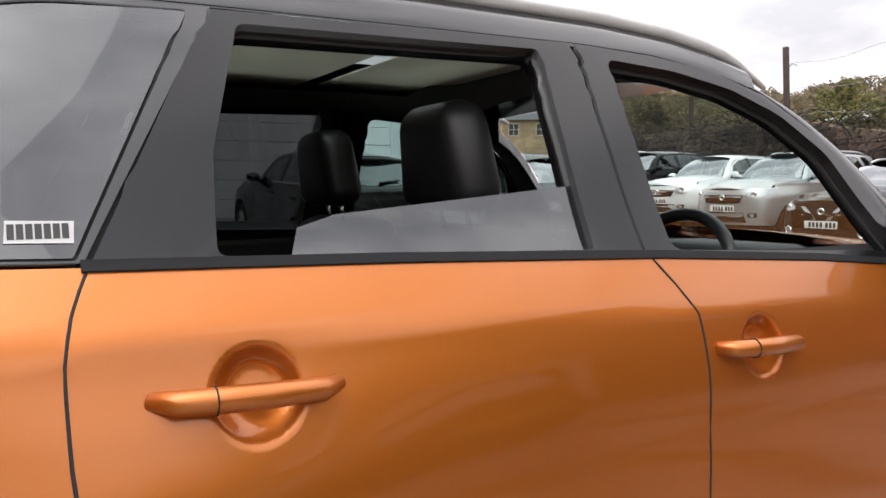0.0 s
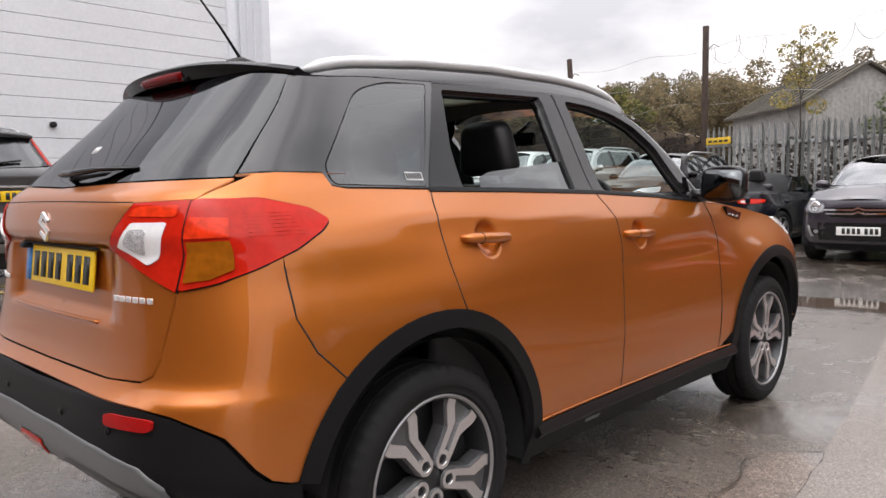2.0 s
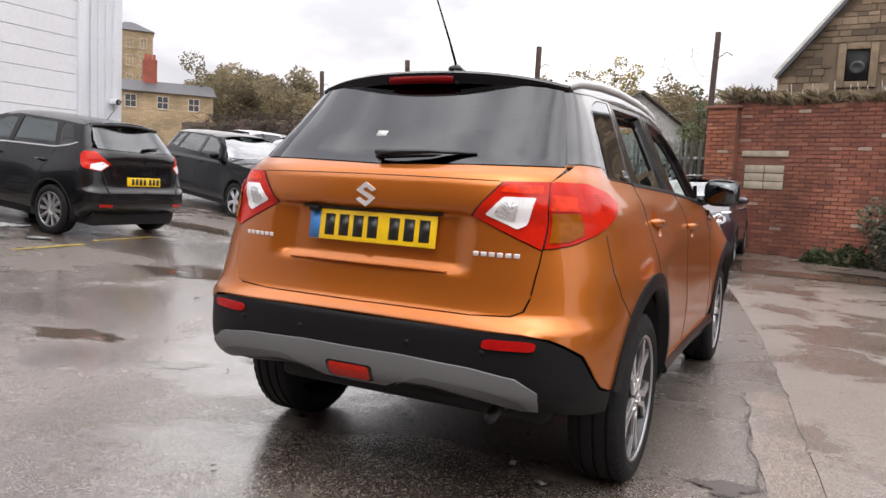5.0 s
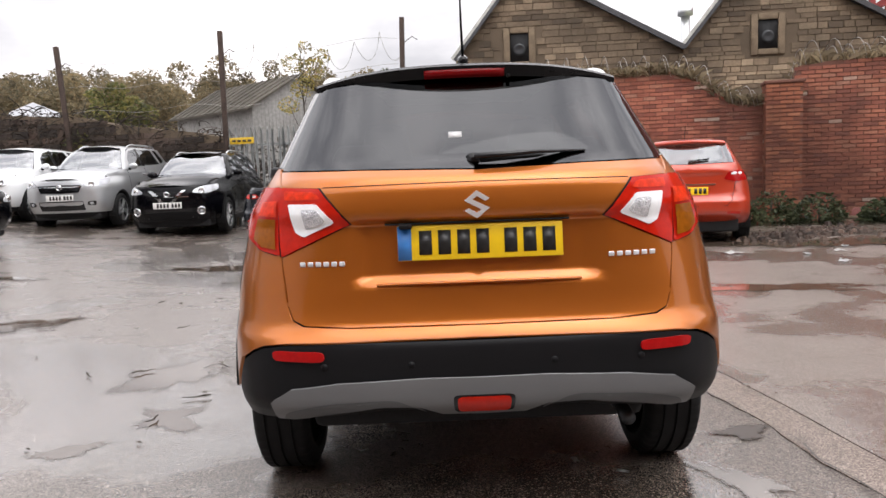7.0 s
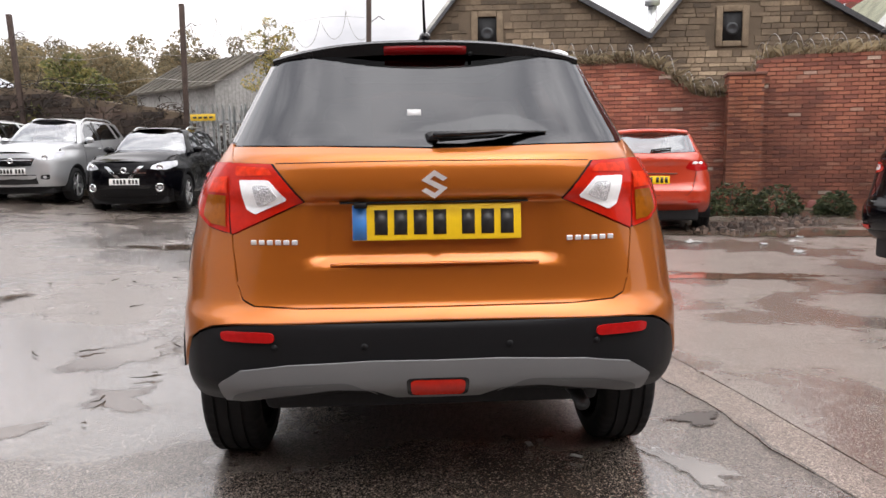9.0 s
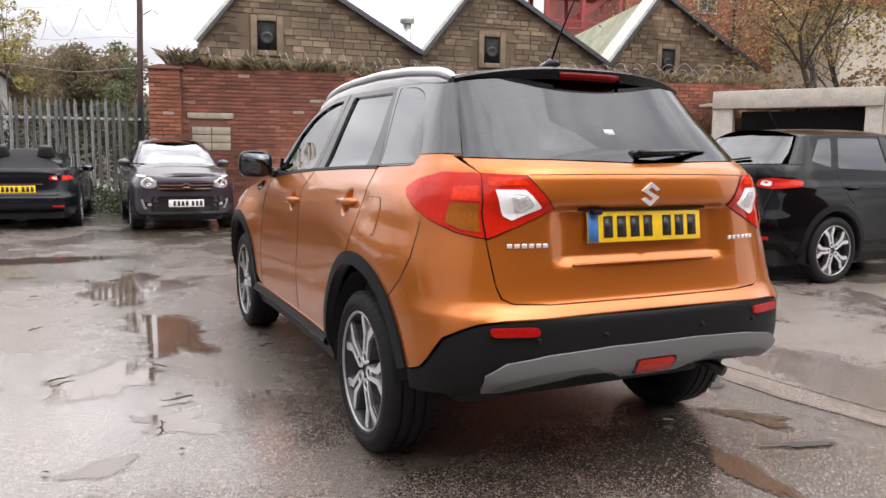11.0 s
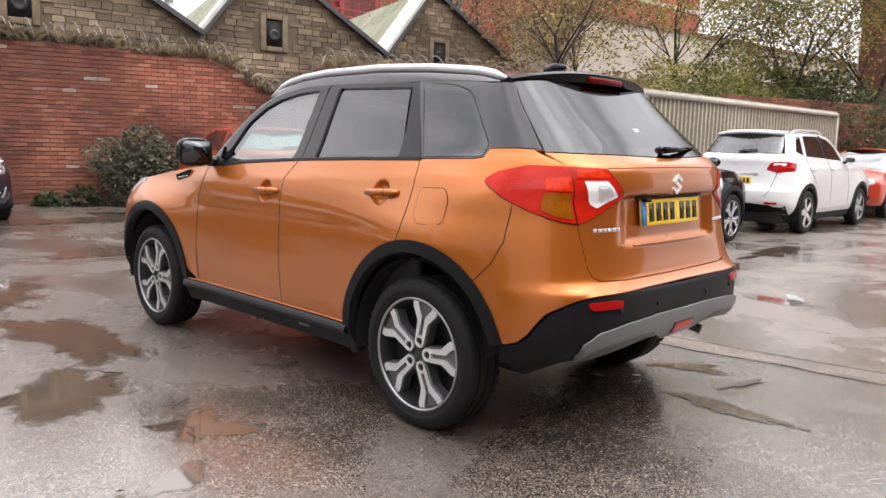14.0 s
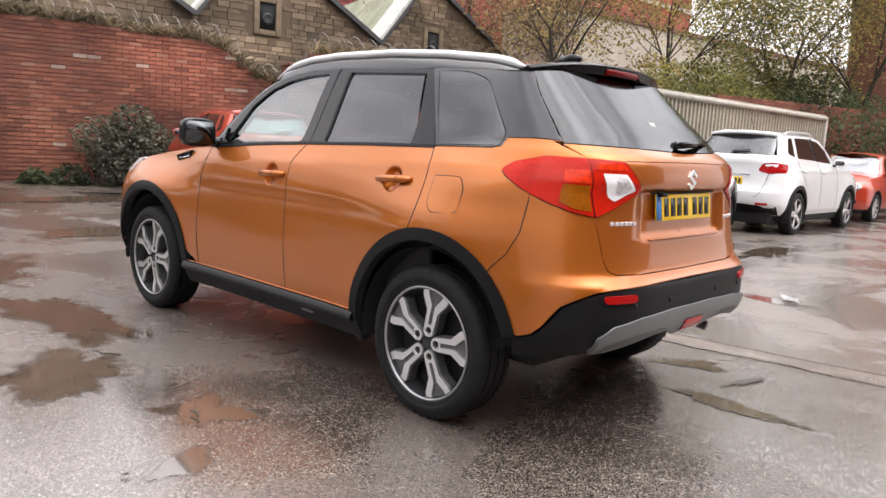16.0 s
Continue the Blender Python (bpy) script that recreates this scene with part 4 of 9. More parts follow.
    # dark seals behind the door frame seams
    for s in both:
        panel("door_seal", top, TC([(0.070, 1.164), (0.258, 1.514), (0.315, 1.514), (0.128, 1.162)]), TRIM, car, step=0.03, off=-0.008, rim=0, sides=(s,))
        panel("door_seal", top, TC([(0.950, 1.140), (0.946, 1.528), (0.986, 1.528), (0.988, 1.138)]), TRIM, car, step=0.03, off=-0.008, rim=0, sides=(s,))
    # rear glass
    rg = [Rt(0.0, 1.193), Rt(0.45, 1.203), Rt(0.637, 1.207), Rt(0.605, 1.30), Rt(0.5675, 1.41), Rt(0.5345, 1.492), Rt(0.3, 1.512), Rt(0.0, 1.520)]
    rglass = panel("rear_window", top, rg, GLASS_REAR, car, step=0.05, off=0.001, rim=0.0, sides=both, label="dark tinted rear window")
    seal = [Rt(0.0, 1.225), Rt(0.45, 1.233), Rt(0.580, 1.237), Rt(0.562, 1.30), Rt(0.528, 1.41), Rt(0.505, 1.485), Rt(0.3, 1.502), Rt(0.0, 1.508)]
    v, f, n = skin(top, rg, step=0.04, off=-0.007, rim=0, holes=[seal], sides=both)
    raw("glass_border", v, f, GLOSS_BLACK, rglass, normals=n)
    c = top.at(*[np.array([q]) for q in Rt(0.06, 1.30)])[0]
    o = part("paper_label", box_bm(-0.022, -0.001, -0.014, 0.022, 0.001, 0.014), WHITE_STICKER, rglass)
    o.matrix_basis = pose(-0.055, c[1] + 0.004, 1.305, -43)
    # wiper
    wp = part("rear_wiper", lathe_bm([(0, 0.034), (-0.03, 0.030), (-0.036, 0.020), (-0.036, 0.001)], 24, "Y"), GLOSS_BLACK, car)
    wp.matrix_basis = pose(0.0, -0.632, 1.224, 46) @ Matrix.Scale(0.8, 4)
    arm = [(0.0, -0.678, 1.231), (0.10, -0.676, 1.234), (0.20, -0.662, 1.239), (0.36, -0.620, 1.238)]
    part("wiper_arm", tube_bm(arm, [0.019, 0.017, 0.013, 0.007], 10, flat=0.55), GLOSS_BLACK, car)
    part("wiper_blade", tube_bm([(0.02, -0.655, 1.219), (0.2, -0.641, 1.224), (0.39, -0.592, 1.229)], [0.006, 0.008, 0.005], 8), RUBBER, car)

    # roof
    def edge(y):
        ze = float(np.interp(y, [-0.30, -0.16, 0.0, 0.285, 0.985, 1.17, 1.34, 1.46], [1.492, 1.495, 1.508, 1.517, 1.530, 1.524, 1.503, 1.470]))
        return top.at(*[np.array([q]) for q in St(y, ze)])[0]
    bm = bmesh.new()
    rows = []
    for j in range(33):
        t = j / 32
        y = -0.26 + 1.70 * t
        e = edge(y)
        row = []
        crown = 0.085 * (1 - 0.25 * t ** 6) * (1 - 0.27 * float(ramp(0.25, 0.0, t)))
        for i in range(33):
            s = -1 + i / 16
            a = abs(s)
            yy = y + 0.20 * (1 - a * a) * ramp(0.75, 1.0, t) - 0.08 * (1 - a * a) * ramp(0.3, 0.0, t)
            row.append(bm.verts.new((s * e[0], float(yy), e[2] + crown * (1 - a ** 2.4) - 0.018 * float(ramp(0.80, 1.0, t)) * (1 - a))))
        rows.append(row)
    for a, b in zip(rows, rows[1:]):
        for i in range(32):
            if not (9 <= i <= 22 and 10 <= rows.index(a) <= 24):
                bm.faces.new((a[i], a[i + 1], b[i + 1], b[i]))
    part("roof", bm, BLACK_PAINT, car, "gloss black roof")
    bm = bmesh.new()
    ids = {}
    for j in range(10, 26):
        for i in range(9, 24):
            t = j / 32
            y = -0.26 + 1.70 * t
            e = edge(y)
            s = -1 + i / 16
            a = abs(s)
            yy = y + 0.20 * (1 - a * a) * ramp(0.75, 1.0, t) - 0.08 * (1 - a * a) * ramp(0.3, 0.0, t)
            ids[i, j] = bm.verts.new((s * e[0], float(yy), e[2] + 0.085 * (1 - 0.25 * t ** 6) * (1 - a ** 2.4) - 0.018 * float(ramp(0.80, 1.0, t)) * (1 - a)))
    for j in range(10, 25):
        for i in range(9, 23):
            bm.faces.new((ids[i, j], ids[i + 1, j], ids[i + 1, j + 1], ids[i, j + 1]))
    part("sunroof_glass", bm, GLASS_CLEAR, car, "tinted panoramic sunroof")
    # spoiler
    bm = bmesh.new()
    rows = []
    for i in range(33):
        s = -1 + i / 16
        a = abs(s)
        x = s * 0.548
        ye = -0.378 + 0.125 * a ** 2.4
        ze = 1.556 - 0.047 * a ** 2.6
        y1 = -0.18 - 0.08 * (1 - a * a)
        z1 = edge(-0.18)[2] + 0.068 * (1 - a ** 2.4) + 0.004
        rows.append([bm.verts.new(p) for p in ((x, y1, z1), (x, (y1 + ye) / 2, (z1 + ze) / 2 + 0.001), (x, ye + 0.02, ze + 0.006), (x, ye, ze - 0.004), (x, ye + 0.014, ze - 0.043 + 0.010 * a * a), (x * 0.995, float(top.at(*[np.array([g]) for g in Rt(max(abs(x), 0.001), ze - 0.038 + 0.010 * a * a)])[0][1]) + 0.003, ze - 0.038 + 0.010 * a * a), (x * 0.99, y1, z1 - 0.06))])
    for a, b in zip(rows, rows[1:]):
        for k in range(6):
            bm.faces.new((a[k], b[k], b[k + 1], a[k + 1]))
    bm.faces.new(rows[0])
    bm.faces.new(rows[-1][::-1])
    bmesh.ops.recalc_face_normals(bm, faces=bm.faces[:])
    sp = part("roof_spoiler", bm, SPOILER_BLACK, car)
    sp.data.set_sharp_from_angle(angle=radians(40))
    bl = [(x, -0.360 + 0.125 * (abs(x) / 0.548) ** 2.4, 1.530 - 0.045 * (abs(x) / 0.548) ** 2.6) for x in np.linspace(-0.150, 0.130, 12)]
    part("high_brake_lamp", tube_bm(bl, 0.018, 10), LENS_RED_BRAKE, sp, "dark red high brake lamp")
    part("washer_jet", box_bm(0.14, -0.372, 1.508, 0.152, -0.350, 1.520, 0.003), TRIM, sp)
    # roof rails and aerial
    for s in both:
        pts = []
        for y in np.linspace(-0.20, 1.58, 33):
            crown = float(np.interp(y, [-0.20, -0.12, -0.03, 0.26, 0.62, 1.05, 1.25, 1.38, 1.47, 1.58], [1.510, 1.538, 1.553, 1.582, 1.600, 1.599, 1.585, 1.562, 1.535, 1.488]))
            pts.append((s * (edge(min(float(y), 1.40))[0] - 0.045 - 0.05 * max(0.0, float(y) - 1.40)), float(y), crown))
        sh = bmesh.new()
        lines = []
        for x, y, z in [p for p in pts if p[1] < 1.47]:
            e = edge(min(y, 1.44))
            rise = max(0.0, z - 0.012 - float(e[2]))
            lines.append([sh.verts.new(q) for q in ((s * e[0], y, e[2] - 0.004), (s * (e[0] - 0.012), y, e[2] + 0.55 * rise), (s * (e[0] - 0.034), y, e[2] + 0.92 * rise), (s * (e[0] - 0.062), y, e[2] + rise), (s * (e[0] - 0.16), y, e[2] + 0.75 * rise))])
        for a, b in zip(lines, lines[1:]):
            for k in range(4):
                sh.faces.new((a[k], b[k], b[k + 1], a[k + 1]))
        part("roof_shoulder", sh, BLACK_PAINT, car)
        part("roof_rail", tube_bm(pts, [0.008] + [0.018] * (len(pts) - 5) + [0.016, 0.013, 0.010, 0.006], 12), RAIL, car, "satin silver roof rail")
    an = part("aerial_base", tube_bm([(0, -0.02, 1.595), (0, -0.08, 1.612), (0, -0.13, 1.606)], [0.026, 0.022, 0.012], 12), GLOSS_BLACK, car)
    part("aerial", tube_bm([(0, -0.07, 1.612), (-0.006, -0.145, 1.72), (-0.012, -0.26, 1.86)], [0.006, 0.0045, 0.003], 8), TRIM, car)
    # windscreen and scuttle
    ws = [Rt(0.0, 1.10, True), Rt(0.45, 1.10, True), Rt(0.70, 1.11, True), Rt(0.62, 1.30, True), Rt(0.54, 1.46, True), Rt(0.45, 1.50, True), Rt(0.0, 1.515, True)]
    panel("windscreen", top, ws, GLASS_CLEAR, car, step=0.06, rim=0, sides=both)
    for s in both:
        ap = [Rt(0.705, 1.09, True), Rt(0.625, 1.30, True), Rt(0.545, 1.46, True), Rt(0.45, 1.505, True)] + TT([(1.35, 1.512), (1.495, 1.46), (1.612, 1.38), (1.712, 1.265), (1.80, 1.085)])
        panel("windscreen_pillar", top, ap, GLOSS_BLACK, car, step=0.03, rim=0.04, sides=(s,))
    part("scuttle", box_bm(-0.66, 1.90, 1.03, 0.66, 2.05, 1.09, 0.02), TRIM, car)
    # handles
    for s in both:
        for dy0, dz0, _ in DISHES:
            c = low.at(*[np.array([q]) for q in S(dy0, dz0)])[0]
            xs, dy0 = c[0] + 0.042, dy0 - 0.010
            pts = [(s * (xs - 0.022), dy0 - 0.112, dz0 + 0.004), (s * xs, dy0 - 0.085, dz0 + 0.003), (s * (xs + 0.006), dy0, dz0), (s * (xs - 0.002), dy0 + 0.085, dz0 - 0.004), (s * (xs - 0.024), dy0 + 0.115, dz0 - 0.005)]
            h = part("door_handle", tube_bm(pts, [0.011, 0.0155, 0.0165, 0.0150, 0.010], 12), ORANGE, car)
            part("handle_joint", tube_bm([(s * (xs + 0.0032 + 0.0168 * math.cos(t)), dy0 - 0.046, dz0 + 0.0015 + 0.0168 * math.sin(t)) for t in np.linspace(0, 2 * math.pi, 17)], 0.0011, 5, caps=False), DARK, h)
    # mirrors
    for s in both:
        m = bmesh.new()
        bmesh.ops.create_uvsphere(m, u_segments=24, v_segments=14, radius=1)
        for v in m.verts:
            v.co = Vector((math.copysign(abs(v.co.x) ** 0.60, v.co.x) * 0.102, (v.co.y * 0.075 if v.co.y > 0 else -0.035 * min(1.0, 2.4 * abs(v.co.y))), math.copysign(abs(v.co.z) ** 0.58, v.co.z) * 0.082))
        o = part("door_mirror", m, GLOSS_BLACK, car, "black door mirror with a glass face")
        o.matrix_basis = pose(s * 0.885, 1.835, 1.155, 0, 0, s * 8)
        g = bmesh.new()
        prism_bm(rounded([(-0.086, -0.060), (0.084, -0.066), (0.090, 0.060), (-0.080, 0.066)], 0.03), 0.004, "xz", -0.038, g)
        part("mirror_glass", g, MIRROR, o)
        a = part("mirror_arm", tube_bm([(-s * 0.15, 0.0, -0.055), (-s * 0.08, 0.0, -0.05)], [0.035, 0.028], 12), GLOSS_BLACK, o)
        tri_ = part("mirror_sail", prism_bm([(1.735, 1.09), (1.79, 1.088), (1.73, 1.19)], 0.02, "yz", -0.01), GLOSS_BLACK, car, smooth=False)
        tri_.location = (s * 0.742, 0, 0)
    # wheels and underside
    for x, y in ((0.795, 0), (-0.795, 0), (0.795, 2.5), (-0.795, 2.5)):
        wheel(car, math.copysign(0.745, x), y - (0 if y else 0.012), 0.330, 0.215, "double", turn=(-10 if y else -34) if x > 0 else (-18 if y else -12))
    for cy in (0.0, 2.5):
        for s in both:
            wl = lathe_bm([(0.0, 0.405), (0.30, 0.41), (0.30, 0.05)], 40)
            for v in wl.verts:
                v.co.x = s * (0.83 - v.co.x)
                v.co.y += cy
                v.co.z += 0.334
            geom = [f for f in wl.faces if f.calc_center_median().z < (0.42 if f.calc_center_median().y < cy else 0.26)]
            bmesh.ops.delete(wl, geom=geom, context="FACES")
            part("wheel_arch_liner", wl, DARK, car)
    part("underbody", box_bm(-0.60, -0.42, 0.275, 0.60, 2.95, 0.36, 0.03), DARK, car)
    part("rear_beam", box_bm(-0.60, -0.66, 0.43, 0.60, -0.40, 0.60, 0.02), DARK, car)
    part("exhaust_pipe", tube_bm([(0.47, -0.30, 0.36), (0.475, -0.58, 0.375), (0.48, -0.67, 0.355)], 0.024, 14), RIM_DARK, car)
    part("silencer", box_bm(0.22, -0.40, 0.33, 0.50, -0.12, 0.43, 0.05, 4), RIM_DARK, car)
    # cabin
    part("cabin_floor", box_bm(-0.66, -0.45, 0.36, 0.66, 1.95, 0.42), DASH, car)
    part("boot_floor", box_bm(-0.52, -0.50, 0.42, 0.52, 0.05, 0.75), DASH, car)
    for s in both:
        part("door_card", box_bm(s * 0.700 - 0.02, 0.10, 0.42, s * 0.700 + 0.02, 1.80, 1.10, 0.02), DASH, car)
    db = prism_bm([(1.58, 0.80), (1.56, 0.98), (1.63, 1.05), (1.76, 1.065), (2.00, 1.055), (2.00, 0.60), (1.75, 0.60)], 1.30, "yz", -0.65, bevel=0.02)
    part("dashboard", db, DASH, car)
    bn = prism_bm([(1.52, 1.02), (1.56, 1.115), (1.76, 1.11), (1.78, 1.04)], 0.36, "yz", 0.19, bevel=0.03)
    part("instrument_hood", bn, DASH, car)
    sw = bmesh.new()
    pts = [(0.185 * math.cos(t), 0.185 * math.sin(t), 0) for t in np.linspace(0, 2 * math.pi, 33)]
    tube_bm(pts, 0.016, 10, sw, caps=False)
    for a in (0, 180, 270):
        tube_bm([(0.03 * math.cos(radians(a)), 0.03 * math.sin(radians(a)), -0.02), (0.175 * math.cos(radians(a)), 0.175 * math.sin(radians(a)), 0)], 0.018, 8, sw)
    lathe_bm([(-0.04, 0.07), (0.0, 0.065), (0.01, 0.001)], 20, "Z", sw)
    o = part("steering_wheel", sw, LEATHER, car)
    o.matrix_basis = pose(0.37, 1.42, 1.02, 65, 0, 0)
    for x, y in ((0.37, 0.62), (-0.37, 0.66)):
        seat("front_seat", car, x, y + 0.35, 0.49, 0.50)
    for x in (-0.40, 0.0, 0.40):
        seat("rear_seat", car, x, -0.02, 0.36, 0.39)
    hl = bmesh.new()
    prs = []
    for y in np.linspace(-0.18, 1.36, 12):
        e = edge(float(y))
        prs.append([hl.verts.new((s * (e[0] - 0.02), float(y), e[2] - 0.03 + 0.06 * (1 - abs(s) ** 2.4))) for s in np.linspace(-1, 1, 13)])
    for k, (a, b) in enumerate(zip(prs, prs[1:])):
        for i in range(12):
            if not (2 <= i <= 9 and 3 <= k <= 8):
                hl.faces.new((a[i], b[i], b[i + 1], a[i + 1]))
    part("headlining", hl, LINER, car)
    part("sunroof_blind", box_bm(-0.40, 0.22, 1.548, 0.40, 0.74, 1.552), BLIND, car)
    part("sunroof_blind", box_bm(-0.40, 0.80, 1.550, 0.40, 1.14, 1.554), BLIND, car)
    part("rear_view_mirror", box_bm(-0.11, 1.44, 1.36, 0.11, 1.47, 1.425, 0.012), GLOSS_BLACK, car)
    part("mirror_stem", tube_bm([(0, 1.46, 1.42), (0, 1.56, 1.48)], 0.012, 8), GLOSS_BLACK, car)
    return car


hero()


# ---- ground ----
def wet_ground(name, lo, hi, rough0, rough1, wet_scale, pale=None):
    m = bpy.data.materials.new(name)
    m.use_nodes = True
    n, l = m.node_tree.nodes, m.node_tree.links
    b = n["Principled BSDF"]
    tc = n.new("ShaderNodeTexCoord")

    def noise_(scale, detail=4, rough=0.55, dist=0.0):
        q = n.new("ShaderNodeTexNoise")
        q.inputs["Scale"].default_value, q.inputs["Detail"].default_value, q.inputs["Roughness"].default_value, q.inputs["Distortion"].default_value = scale, detail, rough, dist
        l.new(tc.outputs["Object"], q.inputs["Vector"])
        return q.outputs["Fac"]

    def rng(v, a, b_, c, d):
        q = n.new("ShaderNodeMapRange")
        for k, x in zip(("From Min", "From Max", "To Min", "To Max"), (a, b_, c, d)):
            q.inputs[k].default_value = x
        q.interpolation_type = "SMOOTHSTEP"
        l.new(v, q.inputs["Value"])
        return q.outputs[0]

    def math_(op, a, b_):
        q = n.new("ShaderNodeMath")
        q.operation = op
        for k, x in enumerate((a, b_)):
            if isinstance(x, (int, float)):
                q.inputs[k].default_value = x
            else:
                l.new(x, q.inputs[k])
        return q.outputs[0]
    wet = rng(noise_(wet_scale, 6, 0.62, 0.3), 0.47, 0.60, 0, 1)
    damp = noise_(1.7, 8, 0.68)
    cells = n.new("ShaderNodeTexVoronoi")
    cells.inputs["Scale"].default_value = 230
    l.new(tc.outputs["Object"], cells.inputs["Vector"])
    hue = n.new("ShaderNodeSeparateColor")
    l.new(cells.outputs["Color"], hue.inputs[0])
    grit = math_("MULTIPLY_ADD", noise_(150, 2), 0.5)
    l.new(math_("MULTIPLY", hue.outputs[0], 0.5), grit.node.inputs[2])
    grit2 = noise_(420, 2)
    chips = n.new("ShaderNodeTexVoronoi")
    chips.inputs["Scale"].default_value = 118
    l.new(tc.outputs["Object"], chips.inputs["Vector"])
    chip_hue = n.new("ShaderNodeSeparateColor")
    l.new(chips.outputs["Color"], chip_hue.inputs[0])
    chip = math_("MULTIPLY", rng(chip_hue.outputs[1], 0.62, 0.95, 0.0, 1.0), rng(chips.outputs["Distance"], 0.60, 0.35, 0.0, 1.0))
    ramp_ = n.new("ShaderNodeValToRGB")
    ramp_.color_ramp.elements[0].position, ramp_.color_ramp.elements[0].color = 0.25, (*lo, 1)
    ramp_.color_ramp.elements[1].position, ramp_.color_ramp.elements[1].color = 0.80, (*hi, 1)
    l.new(math_("ADD", math_("MULTIPLY", damp, 0.30), math_("MULTIPLY", rng(grit, 0.34, 0.68, 0.0, 1.0), 0.70)), ramp_.inputs[0])
    mx = n.new("ShaderNodeMixRGB")
    mx.blend_type = "MULTIPLY"
    l.new(math_("MULTIPLY", wet, 0.9), mx.inputs[0])
    base_ = ramp_.outputs[0]
    if pale:
        # smoother paving beyond an uneven line, its colour paled partly for mirrored sky
        sx = n.new("ShaderNodeSeparateXYZ")
        l.new(tc.outputs["Object"], sx.inputs[0])
        line = math_("ADD", sx.outputs["X"], math_("MULTIPLY", math_("SUBTRACT", noise_(1.3, 6, 0.65), 0.5), 0.7))
        soft_ = rng(line, -1.95, -1.55, 1, 0)
        tone = n.new("ShaderNodeValToRGB")
        tone.color_ramp.elements[0].position, tone.color_ramp.elements[0].color = 0.25, (*pale[0], 1)
        tone.color_ramp.elements[1].position, tone.color_ramp.elements[1].color = 0.75, (*pale[1], 1)
        l.new(math_("ADD", math_("MULTIPLY", damp, 0.42), math_("MULTIPLY", rng(grit, 0.32, 0.70, 0.0, 1.0), 0.58)), tone.inputs[0])
        both_ = n.new("ShaderNodeMixRGB")
        l.new(soft_, both_.inputs[0])
        l.new(base_, both_.inputs[1])
        l.new(tone.outputs[0], both_.inputs[2])
        base_ = both_.outputs[0]
    l.new(base_, mx.inputs[1])
    mx.inputs[2].default_value = (0.55, 0.50, 0.46, 1)
    stone = n.new("ShaderNodeMixRGB")
    stone.blend_type = "ADD"
    l.new(math_("MULTIPLY", chip, 0.55), stone.inputs[0])
    l.new(mx.outputs[0], stone.inputs[1])
    stone.inputs[2].default_value = (0.33, 0.29, 0.25, 1)
    l.new(stone.outputs[0], b.inputs["Base Color"])
    l.new(rng(math_("ADD", math_("MULTIPLY", wet, 0.55), math_("MULTIPLY", damp, 0.6)), 0.20, 0.80, rough0, rough1), b.inputs["Roughness"])
    bp = n.new("ShaderNodeBump")
    bp.inputs["Distance"].default_value = 0.004
    l.new(math_("SUBTRACT", 0.60, math_("MULTIPLY", wet, 0.50)), bp.inputs["Strength"])
    l.new(math_("ADD", grit, math_("MULTIPLY", grit2, 0.5)), bp.inputs["Height"])
    l.new(bp.outputs[0], b.inputs["Normal"])
    b.inputs["Specular IOR Level"].default_value = 0.5
    l.new(rng(math_("ADD", wet, math_("MULTIPLY", damp, 0.7)), 0.15, 0.75, 0.35, 1.0), b.inputs["Coat Weight"])
    l.new(rng(damp, 0.35, 0.65, 0.24, 0.13), b.inputs["Coat Roughness"])
    b.inputs["Coat IOR"].default_value = 1.68
    bc = n.new("ShaderNodeBump")
    bc.inputs["Distance"].default_value, bc.inputs["Strength"].default_value = 0.004, 0.48
    l.new(math_("ADD", math_("MULTIPLY", grit, 0.5), math_("MULTIPLY", chip_hue.outputs[0], 0.6)), bc.inputs["Height"])
    l.new(bc.outputs[0], b.inputs["Coat Normal"])
    return m


TARMAC = wet_ground("wet_tarmac", (0.033, 0.026, 0.021), (0.205, 0.170, 0.144), 0.30, 0.12, 0.45, ((0.068, 0.055, 0.047), (0.272, 0.232, 0.208)))
CONCRETE = wet_ground("wet_concrete", (0.130, 0.106, 0.092), (0.262, 0.222, 0.196), 0.36, 0.20, 0.8)


